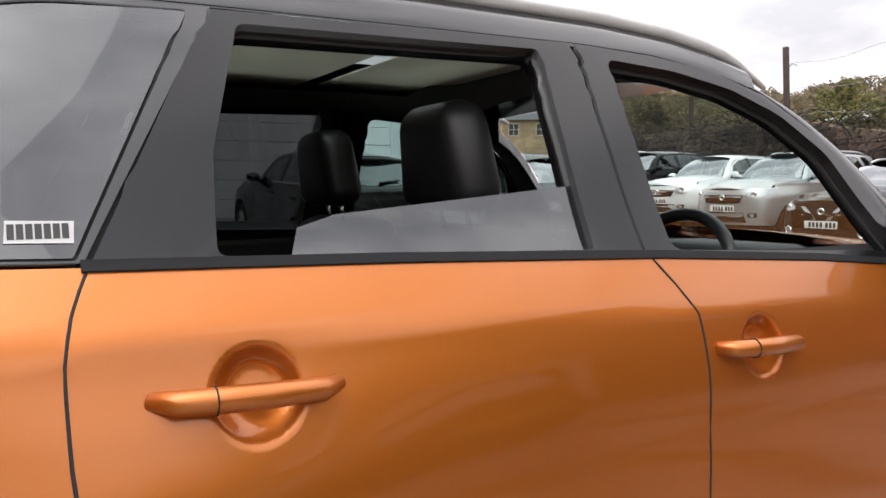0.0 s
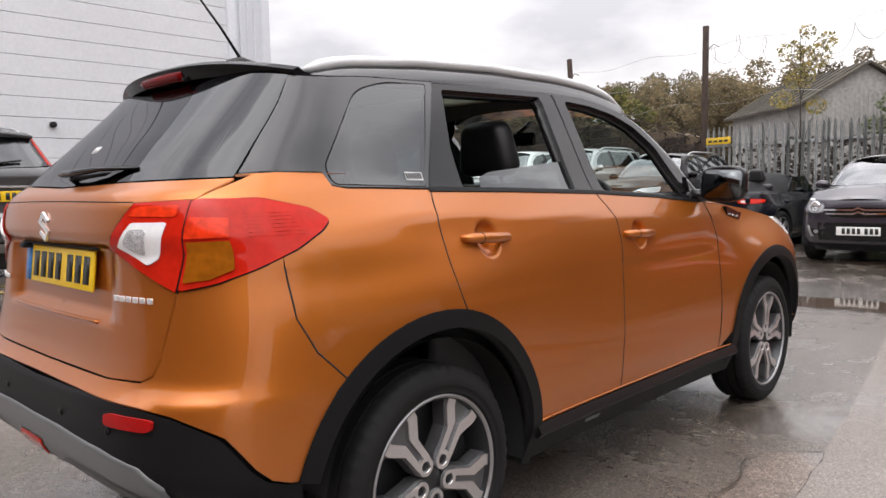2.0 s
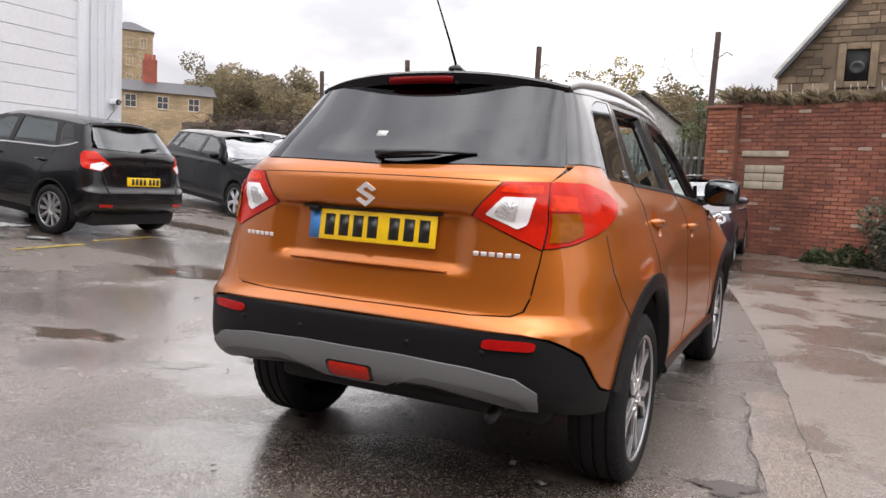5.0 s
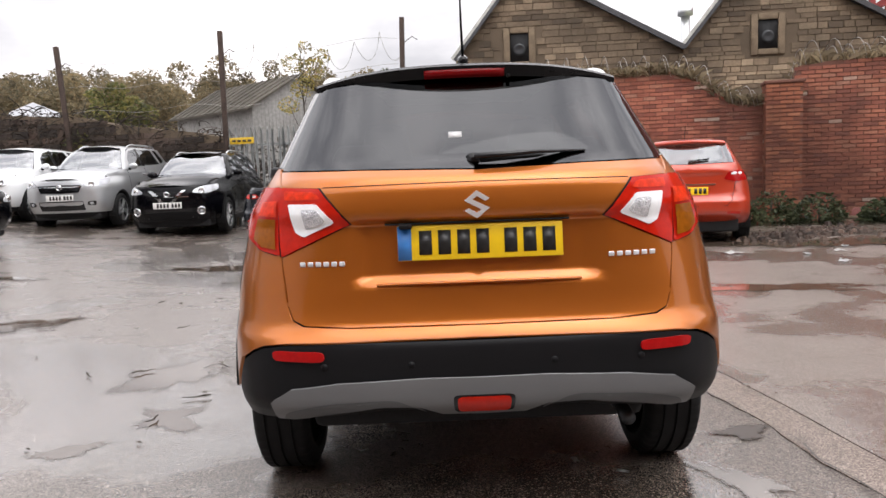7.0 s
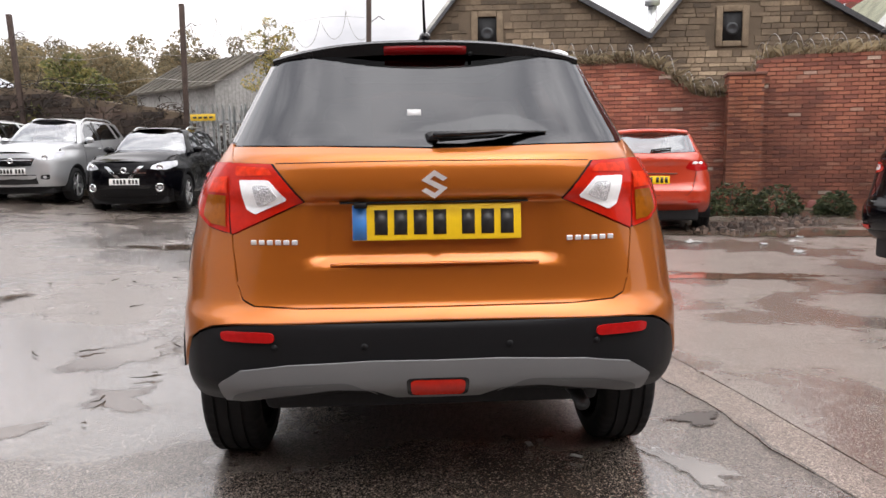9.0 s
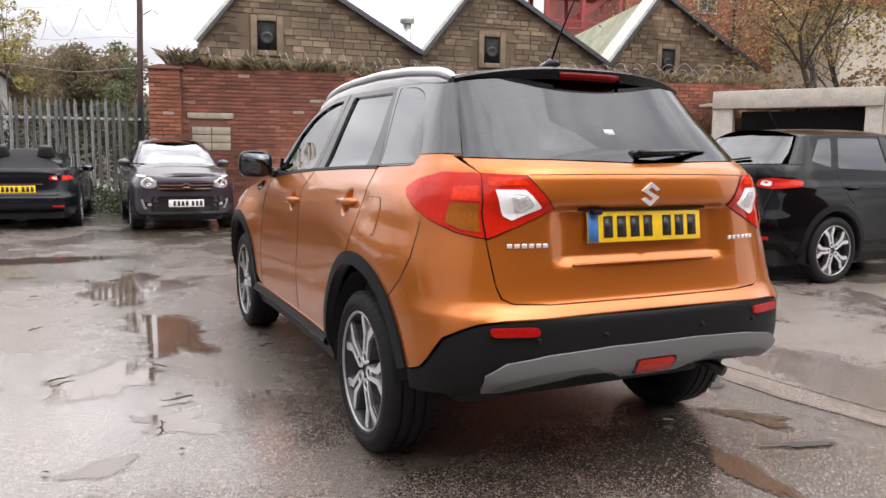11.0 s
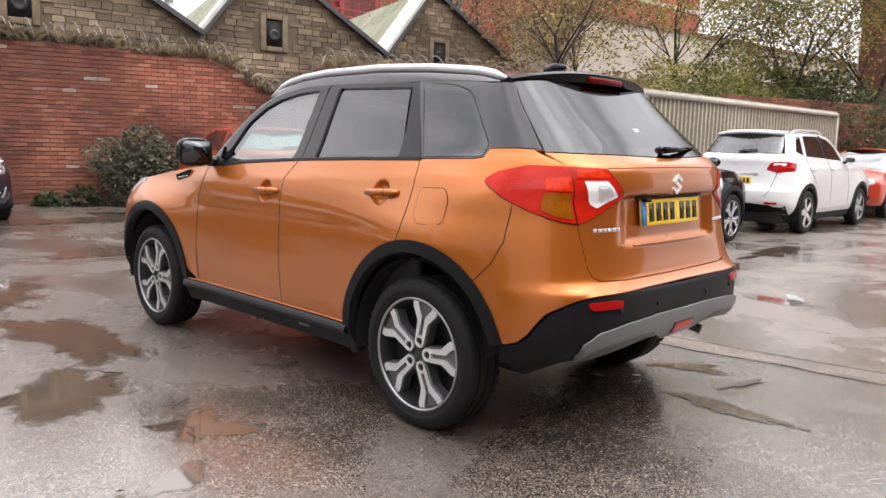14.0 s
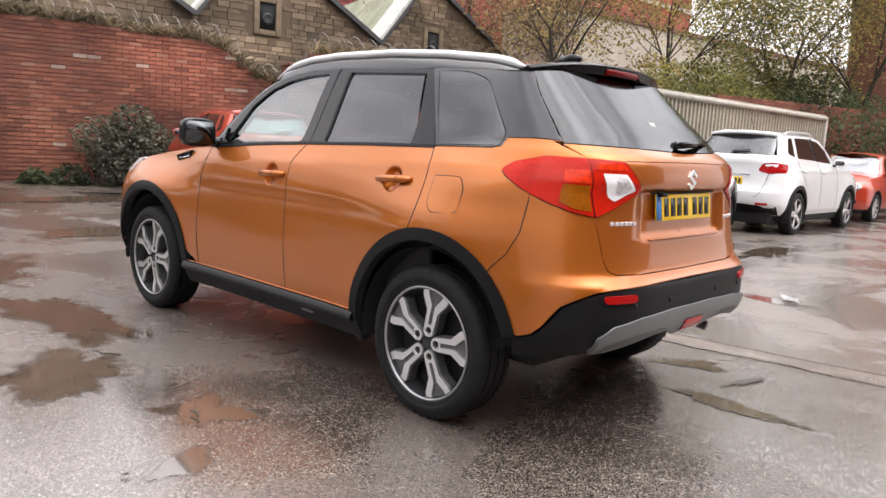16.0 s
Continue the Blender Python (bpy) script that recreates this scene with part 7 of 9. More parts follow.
            return top.at(*[np.array([k]) for k in St(y, ze)])[0]
        bm = bmesh.new()
        rows = []
        for j in range(21):
            t = j / 20
            y = -0.24 * ky + (1.43 + d + 0.24 * ky) * t
            e = edge(y)
            rows.append([bm.verts.new((s * e[0], float(y + 0.17 * (1 - s * s) * ramp(0.7, 1, t) - 0.09 * (1 - s * s) * ramp(0.3, 0, t)), e[2] + 0.075 * (1 - abs(s) ** 2.4))) for s in np.linspace(-1, 1, 17)])
        for a, b in zip(rows, rows[1:]):
            for i in range(16):
                bm.faces.new((a[i], a[i + 1], b[i + 1], b[i]))
        part("roof", bm, body, car)
        rg = [Rt(0.0, q(1.195)), Rt(0.60 * kx, q(1.212)), Rt(0.58 * kx, q(1.32)), Rt(0.515 * kx, q(1.485)), Rt(0.0, q(1.51))]
        panel("rear_window", top, rg, rear_glass or GLASS_DARK, car, step=0.08, off=0.003, rim=0, sides=both)
        if spoiler:
            bm = bmesh.new()
            rows = []
            for s in np.linspace(-1, 1, 17):
                ye = -0.43 * ky + 0.10 * s * s
                zt = q(1.545) - 0.03 * s * s
                rows.append([bm.verts.new(p) for p in ((s * 0.52 * kx, ye + 0.20, zt + 0.03), (s * 0.52 * kx, ye, zt), (s * 0.52 * kx, ye + 0.02, zt - 0.035), (s * 0.52 * kx, ye + 0.2, zt - 0.03))])
            for a, b in zip(rows, rows[1:]):
                for k in range(3):
                    bm.faces.new((a[k], b[k], b[k + 1], a[k + 1]))
            bmesh.ops.recalc_face_normals(bm, faces=bm.faces[:])
            part("roof_spoiler", bm, body, car)
        if rails:
            for s in both:
                pts = []
                for y in np.linspace(-0.05, 1.3 + d, 14):
                    e = edge(float(y))
                    t = (y + 0.05) / (1.35 + d)
                    pts.append((s * (e[0] - 0.04), float(y), e[2] + 0.02 + 0.045 * min(1, 8 * t, 8 * (1 - t)) ** 0.5))
                part("roof_rail", tube_bm(pts, 0.016, 8), SILVER, car)
        part("wiper_arm", tube_bm([(0.0, yr(q(1.24)) - 0.03, q(1.24)), (0.28, yr(q(1.25)) - 0.01, q(1.27))], 0.012, 6), GLOSS_BLACK, car)
        part("aerial", tube_bm([(0, 0.1, H - 0.02), (0, -0.08, H + 0.18)], 0.004, 6), TRIM, car)
    else:
        bm = bmesh.new()
        rows = []
        for t in np.linspace(0, 1, 15):
            y = -0.35 + 1.75 * t
            z = q(1.13) + (H - q(1.13) - 0.02) * float(ramp(0.0, 0.45, t)) * (1 - 0.12 * max(0, t - 0.6))
            hw = 0.70 * kx - 0.15 * float(ramp(0.0, 0.5, t))
            rows.append([bm.verts.new((s * hw, y, q(1.12) + (z - q(1.12)) * (1 - abs(s) ** 3))) for s in np.linspace(-1, 1, 13)])
        for a, b in zip(rows, rows[1:]):
            for i in range(12):
                bm.faces.new((a[i], a[i + 1], b[i + 1], b[i]))
        part("fabric_roof", bm, FABRIC, car, "raised black fabric roof")
        part("boot_lid", prism_bm([(-0.72, q(1.10)), (-0.25, q(1.17)), (0.1, q(1.17)), (0.1, q(1.0)), (-0.72, q(0.95))], 1.28 * kx, "yz", -0.64 * kx, bevel=0.03), body, car)
        for s in both:
            part("window_glass", prism_bm([(0.55, q(1.15)), (0.75, H - 0.12), (1.25, H - 0.10), (1.62, q(1.13))], 0.01, "yz", s * 0.66 * kx), glassy, car, smooth=False)
    ws_ = [Rt(0.0, q(1.095), True), Rt(0.68 * kx, q(1.10), True), Rt(0.61 * kx, q(1.30), True), Rt(0.53 * kx, q(1.46), True), Rt(0.0, q(1.53), True)]
    panel("windscreen", top, ws_, WINDSCREEN if glassy is GLASS_CAR else glassy, car, step=0.08, rim=0, off=0.001, sides=both)
    part("scuttle", box_bm(-0.64 * kx, ws + 0.02, q(1.03), 0.64 * kx, ws + 0.22, q(1.085), 0.02), TRIM, car)
    for s in (-0.25, 0.3):
        part("windscreen_wiper", tube_bm([(s, ws + 0.25, q(1.105)), (s + 0.45, ws + 0.19, q(1.135))], 0.010, 6), TRIM, car)
    # seams
    for s in both:
        for pts in (((1.03 + d * 0.6, 1.13), (1.06 + d * 0.6, 0.9), (1.03 + d * 0.6, 0.34)), ((ws + 0.03, 1.07), (ws + 0.06, 0.7), (ws + 0.04, 0.34)), ((0.11, 1.16), (0.14, 0.95), (0.33, 0.72))):
            ln = []
            for (y0, z0), (y1, z1) in zip(pts, pts[1:]):
                for k in range(6):
                    t = k / 6
                    c = low.at(*[np.array([g]) for g in S(y0 + (y1 - y0) * t, q(z0 + (z1 - z0) * t))])[0]
                    ln.append((s * (c[0] - 0.001), c[1], c[2]))
            part("door_seam", tube_bm(ln, 0.004, 5), DARK, car)
        for y0 in (0.28, 1.18 + d * 0.6):
            c = low.at(*[np.array([g]) for g in S(y0, q(0.97))])[0]
            part("door_handle", tube_bm([(s * (c[0] + 0.005), y0 - 0.10, q(0.975)), (s * (c[0] + 0.035), y0, q(0.972)), (s * (c[0] + 0.005), y0 + 0.10, q(0.97))], 0.014, 8), body, car)
        mb = bmesh.new()
        bmesh.ops.create_uvsphere(mb, u_segments=16, v_segments=10, radius=1)
        for v in mb.verts:
            v.co = Vector((v.co.x * 0.098, v.co.y * (0.065 if v.co.y > 0 else 0.030), v.co.z * 0.064))
        mi = part("door_mirror", mb, GLOSS_BLACK if lamp == "tall" else body, car)
        c = low.at(*[np.array([g]) for g in S(ws - 0.05, q(1.07))])[0]
        mi.matrix_basis = pose(s * (c[0] + 0.10), ws - 0.06, q(1.14), 0, 0, s * 8)
        part("mirror_glass", prism_bm(rounded([(-0.075, -0.042), (0.075, -0.042), (0.075, 0.042), (-0.075, 0.042)], 0.03), 0.004, "xz", -0.030), MIRROR, mi)
        part("mirror_arm", tube_bm([(-s * 0.14, 0, -0.06), (-s * 0.06, 0, -0.05)], 0.025, 8), GLOSS_BLACK, mi)
        # lamps
        if lamp == "tall":
            pl = [R_(0.60 * kx, q(1.05)), R_(0.70 * kx, q(0.86)), S(-0.50 * ky, q(0.86)), S(-0.50 * ky, q(1.05)), S(-0.40 * ky, q(1.22)), R_(0.64 * kx, q(1.22))]
            la = panel("tail_lamp", low, pl, LENS_RED, car, step=0.04, off=0.008, rim=0.02, sides=(s,))
            pu = [Rt(0.585 * kx, q(1.22)), Rt(0.535 * kx, q(1.40)), Rt(0.510 * kx, q(1.49)), Rt(0.545 * kx, q(1.49)), Rt(0.58 * kx, q(1.40)), Rt(0.655 * kx, q(1.22))]
            panel("upper_lens", top, pu, LENS_RED, la, step=0.04, off=0.010, rim=0.02, sides=(s,))
            panel("reverse_lens", low, [R_(0.63 * kx, q(0.90)), R_(0.71 * kx, q(0.89)), R_(0.70 * kx, q(0.98)), R_(0.62 * kx, q(0.98))], LENS_CLEAR, la, step=0.04, off=0.011, rim=0.004, sides=(s,))
        elif lamp == "wide":
            pl = [R_(0.46 * kx, q(0.965)), R_(0.62 * kx, q(0.925)), S(-0.45 * ky, q(0.945)), S(-0.34 * ky, q(1.07)), R_(0.62 * kx, q(1.09)), R_(0.52 * kx, q(1.07))]
            la = panel("tail_lamp", low, rounded(pl, 0.02), LENS_RED_DARK, car, step=0.04, off=0.008, rim=0.02, sides=(s,), label="wide red and clear tail lamp")
            panel("reverse_lens", low, rounded([R_(0.545 * kx, q(1.035)), R_(0.69 * kx, q(1.025)), R_(0.70 * kx, q(1.065)), R_(0.57 * kx, q(1.07))], 0.01), LENS_CLEAR, la, step=0.04, off=0.011, rim=0.004, sides=(s,))
        elif lamp == "round":
            pl = [R_(0.45 * kx, q(0.98)), R_(0.62 * kx, q(0.96)), S(-0.45 * ky, q(0.985)), S(-0.40 * ky, q(1.04)), R_(0.62 * kx, q(1.07)), R_(0.48 * kx, q(1.06))]
            la = panel("tail_lamp", low, rounded(pl, 0.03), LENS_RED, car, step=0.04, off=0.008, rim=0.02, sides=(s,))
            panel("reverse_lens", low, rounded([R_(0.50 * kx, q(0.995)), R_(0.60 * kx, q(0.985)), R_(0.60 * kx, q(1.045)), R_(0.51 * kx, q(1.045))], 0.02), LENS_CLEAR, la, step=0.04, off=0.011, rim=0.004, sides=(s,))
        else:
            pl = [R_(0.50 * kx, q(1.02)), R_(0.62 * kx, q(0.92)), S(-0.50 * ky, q(0.95)), S(-0.40 * ky, q(1.10)), S(-0.42 * ky, q(1.16)), R_(0.64 * kx, q(1.17))]
            la = panel("tail_lamp", low, pl, LENS_RED, car, step=0.04, off=0.008, rim=0.02, sides=(s,))
            panel("reverse_lens", low, [R_(0.53 * kx, q(1.005)), R_(0.625 * kx, q(0.93)), R_(0.72 * kx, q(0.945)), R_(0.70 * kx, q(1.0)), R_(0.60 * kx, q(1.05))], LENS_CLEAR, la, step=0.04, off=0.011, rim=0.004, sides=(s,))
        panel("reflector", low, [R_(0.50 * kx, q(0.46)), R_(0.66 * kx, q(0.46)), R_(0.67 * kx, q(0.49)), R_(0.50 * kx, q(0.49))], LENS_RED, car, step=0.06, off=0.010, sides=(s,))
        hz0 = 0.80 * hood ** 0.5
        hp = [R_(0.44 * kx, q(hz0 - 0.02), True), R_(0.66 * kx, q(hz0 - 0.04), True), S(wb + fo * 0.48, q(hz0 + 0.03)), S(wb + fo * 0.36, q(hz0 + 0.12)), R_(0.64 * kx, q(hz0 + 0.10), True), R_(0.48 * kx, q(hz0 + 0.05), True)]
        if lamp == "round":
            hp = [R_(0.46 * kx, q(hz0 - 0.06), True), R_(0.60 * kx, q(hz0 - 0.09), True), R_(0.70 * kx, q(hz0 - 0.04), True), R_(0.71 * kx, q(hz0 + 0.05), True), R_(0.60 * kx, q(hz0 + 0.09), True), R_(0.47 * kx, q(hz0 + 0.05), True)]
        hd = panel("headlamp", low, rounded(hp, 0.03), HEADLAMP, car, step=0.04, off=0.008, rim=0.02, sides=(s,))
        c = low.at(*[np.array([g]) for g in R_(0.60 * kx, q(hz0 + 0.02), True)])[0]
        rp = 0.072 if front == "chevron" else 0.055
        pr = part("projector", lathe_bm([(0.0, rp), (0.015, rp * 0.95), (0.018, rp * 0.75), (0.006, rp * 0.6), (0.006, 0.001)], 20, "Y"), CHROME, hd)
        pr.matrix_basis = pose(s * c[0], c[1] + 0.006, c[2], 0, 0, -s * 25)
        if front == "chevron":
            panel("daylight_lamp", low, rounded([R_(0.66 * kx, q(hz0 + 0.10), True), S(wb + fo * 0.50, q(hz0 + 0.11)), S(wb + fo * 0.30, q(hz0 + 0.135)), R_(0.66 * kx, q(hz0 + 0.13), True)], 0.01), LENS_CLEAR, car, step=0.04, off=0.007, sides=(s,))
            panel("bumper_blade", low, [R_(0.615 * kx, q(0.40), True), R_(0.66 * kx, q(0.40), True), R_(0.70 * kx, q(0.56), True), R_(0.68 * kx, q(0.56), True)], SKID_PALE, car, step=0.04, off=0.012, rim=0.01, sides=(s,), label="pale vertical blade at the bumper corner")
        if front == "vee":
            fr_ = part("fog_lamp_ring", lathe_bm([(0.0, 0.075), (0.022, 0.075), (0.026, 0.066), (0.022, 0.056), (0.004, 0.054)], 24, "Y"), CHROME, car)
            c = low.at(*[np.array([g]) for g in R_(0.58 * kx, q(0.475), True)])[0]
            fr_.matrix_basis = pose(s * c[0], c[1] + 0.008, c[2], 0, 0, -s * 22)
        fp = [R_(0.50 * kx, q(0.44), True), R_(0.64 * kx, q(0.43), True), R_(0.66 * kx, q(0.52), True), R_(0.52 * kx, q(0.51), True)]
        panel("fog_lamp_bezel", low, rounded(fp, 0.02), GLOSS_BLACK, car, step=0.05, off=0.006, sides=(s,))
        panel("fog_lamp", low, rounded([R_(0.55 * kx, q(0.45), True), R_(0.61 * kx, q(0.45), True), R_(0.61 * kx, q(0.50), True), R_(0.55 * kx, q(0.50), True)], 0.02), HEADLAMP, car, step=0.04, off=0.010, sides=(s,))
    # grille and intakes
    g0, g1 = 0.66 * hood ** 0.5, 0.80 * hood ** 0.5
    gr = panel("grille", low, [R_(0.0, q(g0), True), R_(grille_w * 0.85, q(g0 + 0.01), True), R_(grille_w, q(g1), True), R_(0.0, q(g1 + 0.01), True)], GLOSS_BLACK, car, step=0.06, off=0.006, sides=both)
    for k in range({"vee": 1, "chevron": 0}.get(front, 2)):
        zz = g0 + 0.05 + 0.055 * k
        panel("grille_bar", low, [R_(0.0, q(zz), True), R_(grille_w * 0.92, q(zz), True), R_(grille_w * 0.93, q(zz + 0.016), True), R_(0.0, q(zz + 0.016), True)], CHROME, gr, step=0.06, off=0.012, rim=0.008, sides=both)
    if front == "vee":
        for sv in both:
            panel("grille_vee", low, [R_(0.07, q(g0 - 0.03), True), R_(0.14, q(g0 - 0.03), True), R_(0.34, q(g1 + 0.03), True), R_(0.27, q(g1 + 0.03), True)], CHROME, gr, step=0.05, off=0.014, rim=0.01, sides=(sv,))
    if front == "chevron":
        for k in range(2):
            zz = g0 + 0.045 + 0.055 * k
            panel("grille_chevron", low, [R_(0.0, q(zz + 0.030), True), R_(0.065, q(zz), True), R_(grille_w * 0.98, q(zz + 0.004), True), R_(grille_w, q(zz + 0.024), True), R_(0.070, q(zz + 0.022), True), R_(0.0, q(zz + 0.056), True)], CHROME, gr, step=0.03, off=0.014, rim=0.012, sides=both)
    em = None if front == "chevron" else part("emblem", lathe_bm([(0.0, 0.055), (0.012, 0.05), (0.012, 0.038), (0.004, 0.03)], 20, "Y"), CHROME, gr, "plain round chrome emblem")
    c = low.at(*[np.array([g]) for g in R_(0.001, q(g1 - 0.04), True)])[0]
    if em:
        em.location = (0, c[1] + 0.008, c[2])
    wi, zi, zf = (0.50, 0.61, 0.49) if front == "chevron" else (0.42, 0.52, 0.585)
    panel("lower_intake", low, [R_(0.0, q(0.34), True), R_(wi, q(0.35), True), R_(wi, q(zi), True), R_(0.0, q(zi), True)], GLOSS_BLACK, car, step=0.08, off=0.004, sides=both)
    c = low.at(*[np.array([g]) for g in R_(0.001, q(zf), True)])[0]
    bars_plate(car, pose(0, c[1] + 0.012, q(zf), 0, 0, 180), PLATE_W, band=False)
    zp = 0.80 if lamp != "tall" else 0.92
    c = low.at(*[np.array([g]) for g in R_(0.001, q(zp), False)])[0]
    bars_plate(car, pose(0, c[1] - 0.010, q(zp), -5, 0, 0), PLATE_Y, band=False)
    panel("tailgate_trim", low, [R_(0.0, q(zp + 0.085)), R_(0.36, q(zp + 0.085)), R_(0.36, q(zp + 0.105)), R_(0.0, q(zp + 0.105))], CHROME if lamp != "block" else body, car, step=0.06, off=0.010, rim=0.008, sides=both)
    gate = []
    for x_, z_ in ((0.63, 1.19), (0.62, 0.95), (0.56, 0.66), (0.50, 0.58), (0.0, 0.57)):
        c = low.at(*[np.array([g]) for g in R_(max(x_ * kx, 0.001), q(z_))])[0]
        gate.append(tuple(c))
    part("tailgate_seam", tube_bm(gate + [(-x, y, z) for x, y, z in gate[-2::-1]], 0.004, 5), DARK, car)
    # wheels, underside, seats
    tr = W / 2 - 0.135
    for x in (tr, -tr):
        for y in (0.0, wb):
            wheel(car, x, y, R, 0.20, kind, turn=17 + 23 * (y > 0))
    part("underbody", box_bm(-tr + 0.1, -ro * 0.75, 0.17, tr - 0.1, wb + fo * 0.7, R + 0.12, 0.03), DARK, car)
    for s in both:
        for cy in (0.0, wb):
            wl = lathe_bm([(0.0, ar - 0.01), (0.26, ar - 0.01), (0.26, 0.05)], 24)
            for v in wl.verts:
                v.co = Vector((s * (W / 2 - 0.05 - v.co.x), v.co.y + cy, max(v.co.z + R, 0.2)))
            part("wheel_arch_liner", wl, DARK, car)
    part("cabin_floor", box_bm(-0.6 * kx, -0.3, q(0.36), 0.6 * kx, ws, q(0.46)), DASH, car)
    part("dashboard", prism_bm([(ws - 0.42, q(0.8)), (ws - 0.38, q(1.05)), (ws - 0.2, q(1.085)), (ws + 0.05, q(1.07)), (ws + 0.05, q(0.6))], 1.16 * kx, "yz", -0.58 * kx, bevel=0.02), DASH, car)
    for x in (0.34 * kx, -0.34 * kx):
        seat("front_seat", car, x, ws - 1.22, q(0.46), 0.46)
    for x in (0.36 * kx, -0.36 * kx):
        if not soft_top:
            seat("rear_seat", car, x, -0.05, q(0.48), 0.40)
    return car


GREY_CAR = paint("dark_grey_paint", (0.050, 0.052, 0.055), 0.4, 0.35)
CHARCOAL = paint("charcoal_paint", (0.006, 0.006, 0.007), 0.1, 0.22, 0.5)
AUBERGINE = paint("deep_violet_paint", (0.030, 0.024, 0.036), 0.3, 0.3, 1.0)
NAVY = paint("near_black_blue_paint", (0.005, 0.006, 0.010), 0.1, 0.25, 0.3)
BLACK_CAR = paint("black_car_paint", (0.002, 0.002, 0.003), 0.0, 0.12, 0.2)
SILVER_CAR = paint("silver_car_paint", (0.44, 0.45, 0.46), 0.6, 0.35)
WHITE_CAR = paint("white_car_paint", (0.74, 0.75, 0.76), 0.0, 0.3)
RED_CAR = paint("bright_red_paint", (0.46, 0.040, 0.012), 0.2, 0.3)

CARS = (
    ("dark grey family SUV with tall red tail lamps", pose(-7.32, 0.85, 0, 0, 0, 92), GREY_CAR, dict(L=4.57, W=1.82, H=1.68, wb=2.62, ro=0.98, R=0.34, kind="multi", lamp="tall", rails=True, clad=True, glassy=GLASS_DARK, spoiler=True, band=True)),
    ("charcoal small hatchback with silver multi-spoke wheels", pose(-7.05, 3.88, 0, 0, 0, 90), CHARCOAL, dict(L=3.90, W=1.72, H=1.48, wb=2.45, ro=0.72, R=0.305, kind="multi", ws=1.84, spoiler=True, belt=True)),
    ("dark violet city car with chrome grille bars", pose(-0.52, 12.10, 0, 0, 0, 181), AUBERGINE, dict(L=3.42, W=1.62, H=1.46, wb=2.32, ro=0.50, R=0.285, kind="multi", ws=1.72, lamp="round", hood=1.06, front="chevron")),
    ("near-black roadster with its fabric roof raised", pose(-2.75, 10.75, 0, 0, 0, -4), NAVY, dict(L=4.0, W=1.72, H=1.26, wb=2.33, ro=0.85, R=0.31, ws=1.55, lamp="round", soft_top=True)),
    ("black crossover with a chrome vee grille", pose(-5.02, 14.10, 0, 0, 0, 180), BLACK_CAR, dict(L=4.36, W=1.81, H=1.60, wb=2.62, ro=0.80, R=0.335, kind="multi", ws=1.92, rails=True, clad=True, front="vee", hood=1.06)),
    ("silver compact people carrier with roof rails", pose(-7.15, 14.4, 0, 0, 0, 179), SILVER_CAR, dict(L=4.08, W=1.73, H=1.63, wb=2.54, ro=0.72, R=0.315, ws=1.98, rails=True, hood=1.03)),
    ("small white hatchback in the far row", pose(-9.15, 14.5, 0, 0, 0, 181), WHITE_CAR, dict(L=3.7, W=1.66, H=1.48, wb=2.38, ro=0.60, R=0.295, kind="multi", ws=1.78, lamp="round", hood=1.04)),
    ("black hatchback parked in the far row", pose(-11.35, 14.9, 0, 0, 0, 178), BLACK_CAR, dict(L=4.2, W=1.76, H=1.47, wb=2.58, ro=0.75, R=0.31, ws=1.90)),
    ("silver hatchback at the end of the row", pose(-13.6, 15.1, 0, 0, 0, 180), SILVER_CAR, dict(L=4.1, W=1.74, H=1.50, wb=2.55, ro=0.75, R=0.31, ws=1.88)),
    ("black three-door hatchback parked askew in the yard", pose(-10.05, 8.75, 0, 0, 0, -108), BLACK_CAR, dict(L=4.25, W=1.77, H=1.45, wb=2.64, ro=0.72, R=0.315, ws=1.92, hood=1.02)),
    ("bright red family car with its tail outwards", pose(3.58, 8.0, 0, 0, 0, -15), RED_CAR, dict(L=4.1, W=1.82, H=1.50, wb=2.50, ro=0.80, R=0.32, lamp="wide", spoiler=True, rear_glass=GLASS_PALE)),
    ("black compact crossover with two-tone alloy wheels", pose(4.85, 2.95, 0, 0, 0, -90), BLACK_CAR, dict(L=4.13, W=1.77, H=1.57, wb=2.50, ro=0.78, R=0.335, kind="double", ws=1.80, lamp="round", clad=True, glassy=GLASS_DARK)),
    ("white SUV with silver roof rails", pose(9.55, 2.70, 0, 0, 0, -91), WHITE_CAR, dict(L=4.44, W=1.84, H=1.67, wb=2.62, ro=0.85, R=0.34, ws=1.90, lamp="wide", rails=True, clad=True, glassy=GLASS_DARK, spoiler=True)),
    ("bright red hatchback facing the white SUV", pose(16.9, 2.55, 0, 0, 0, 88), RED_CAR, dict(L=3.9, W=1.70, H=1.46, wb=2.45, ro=0.65, R=0.30, kind="multi", ws=1.82, lamp="round")),
)
for label_, m_, paint_, opts in CARS:
    parked("parked_car", label_, m_, paint_, **opts)


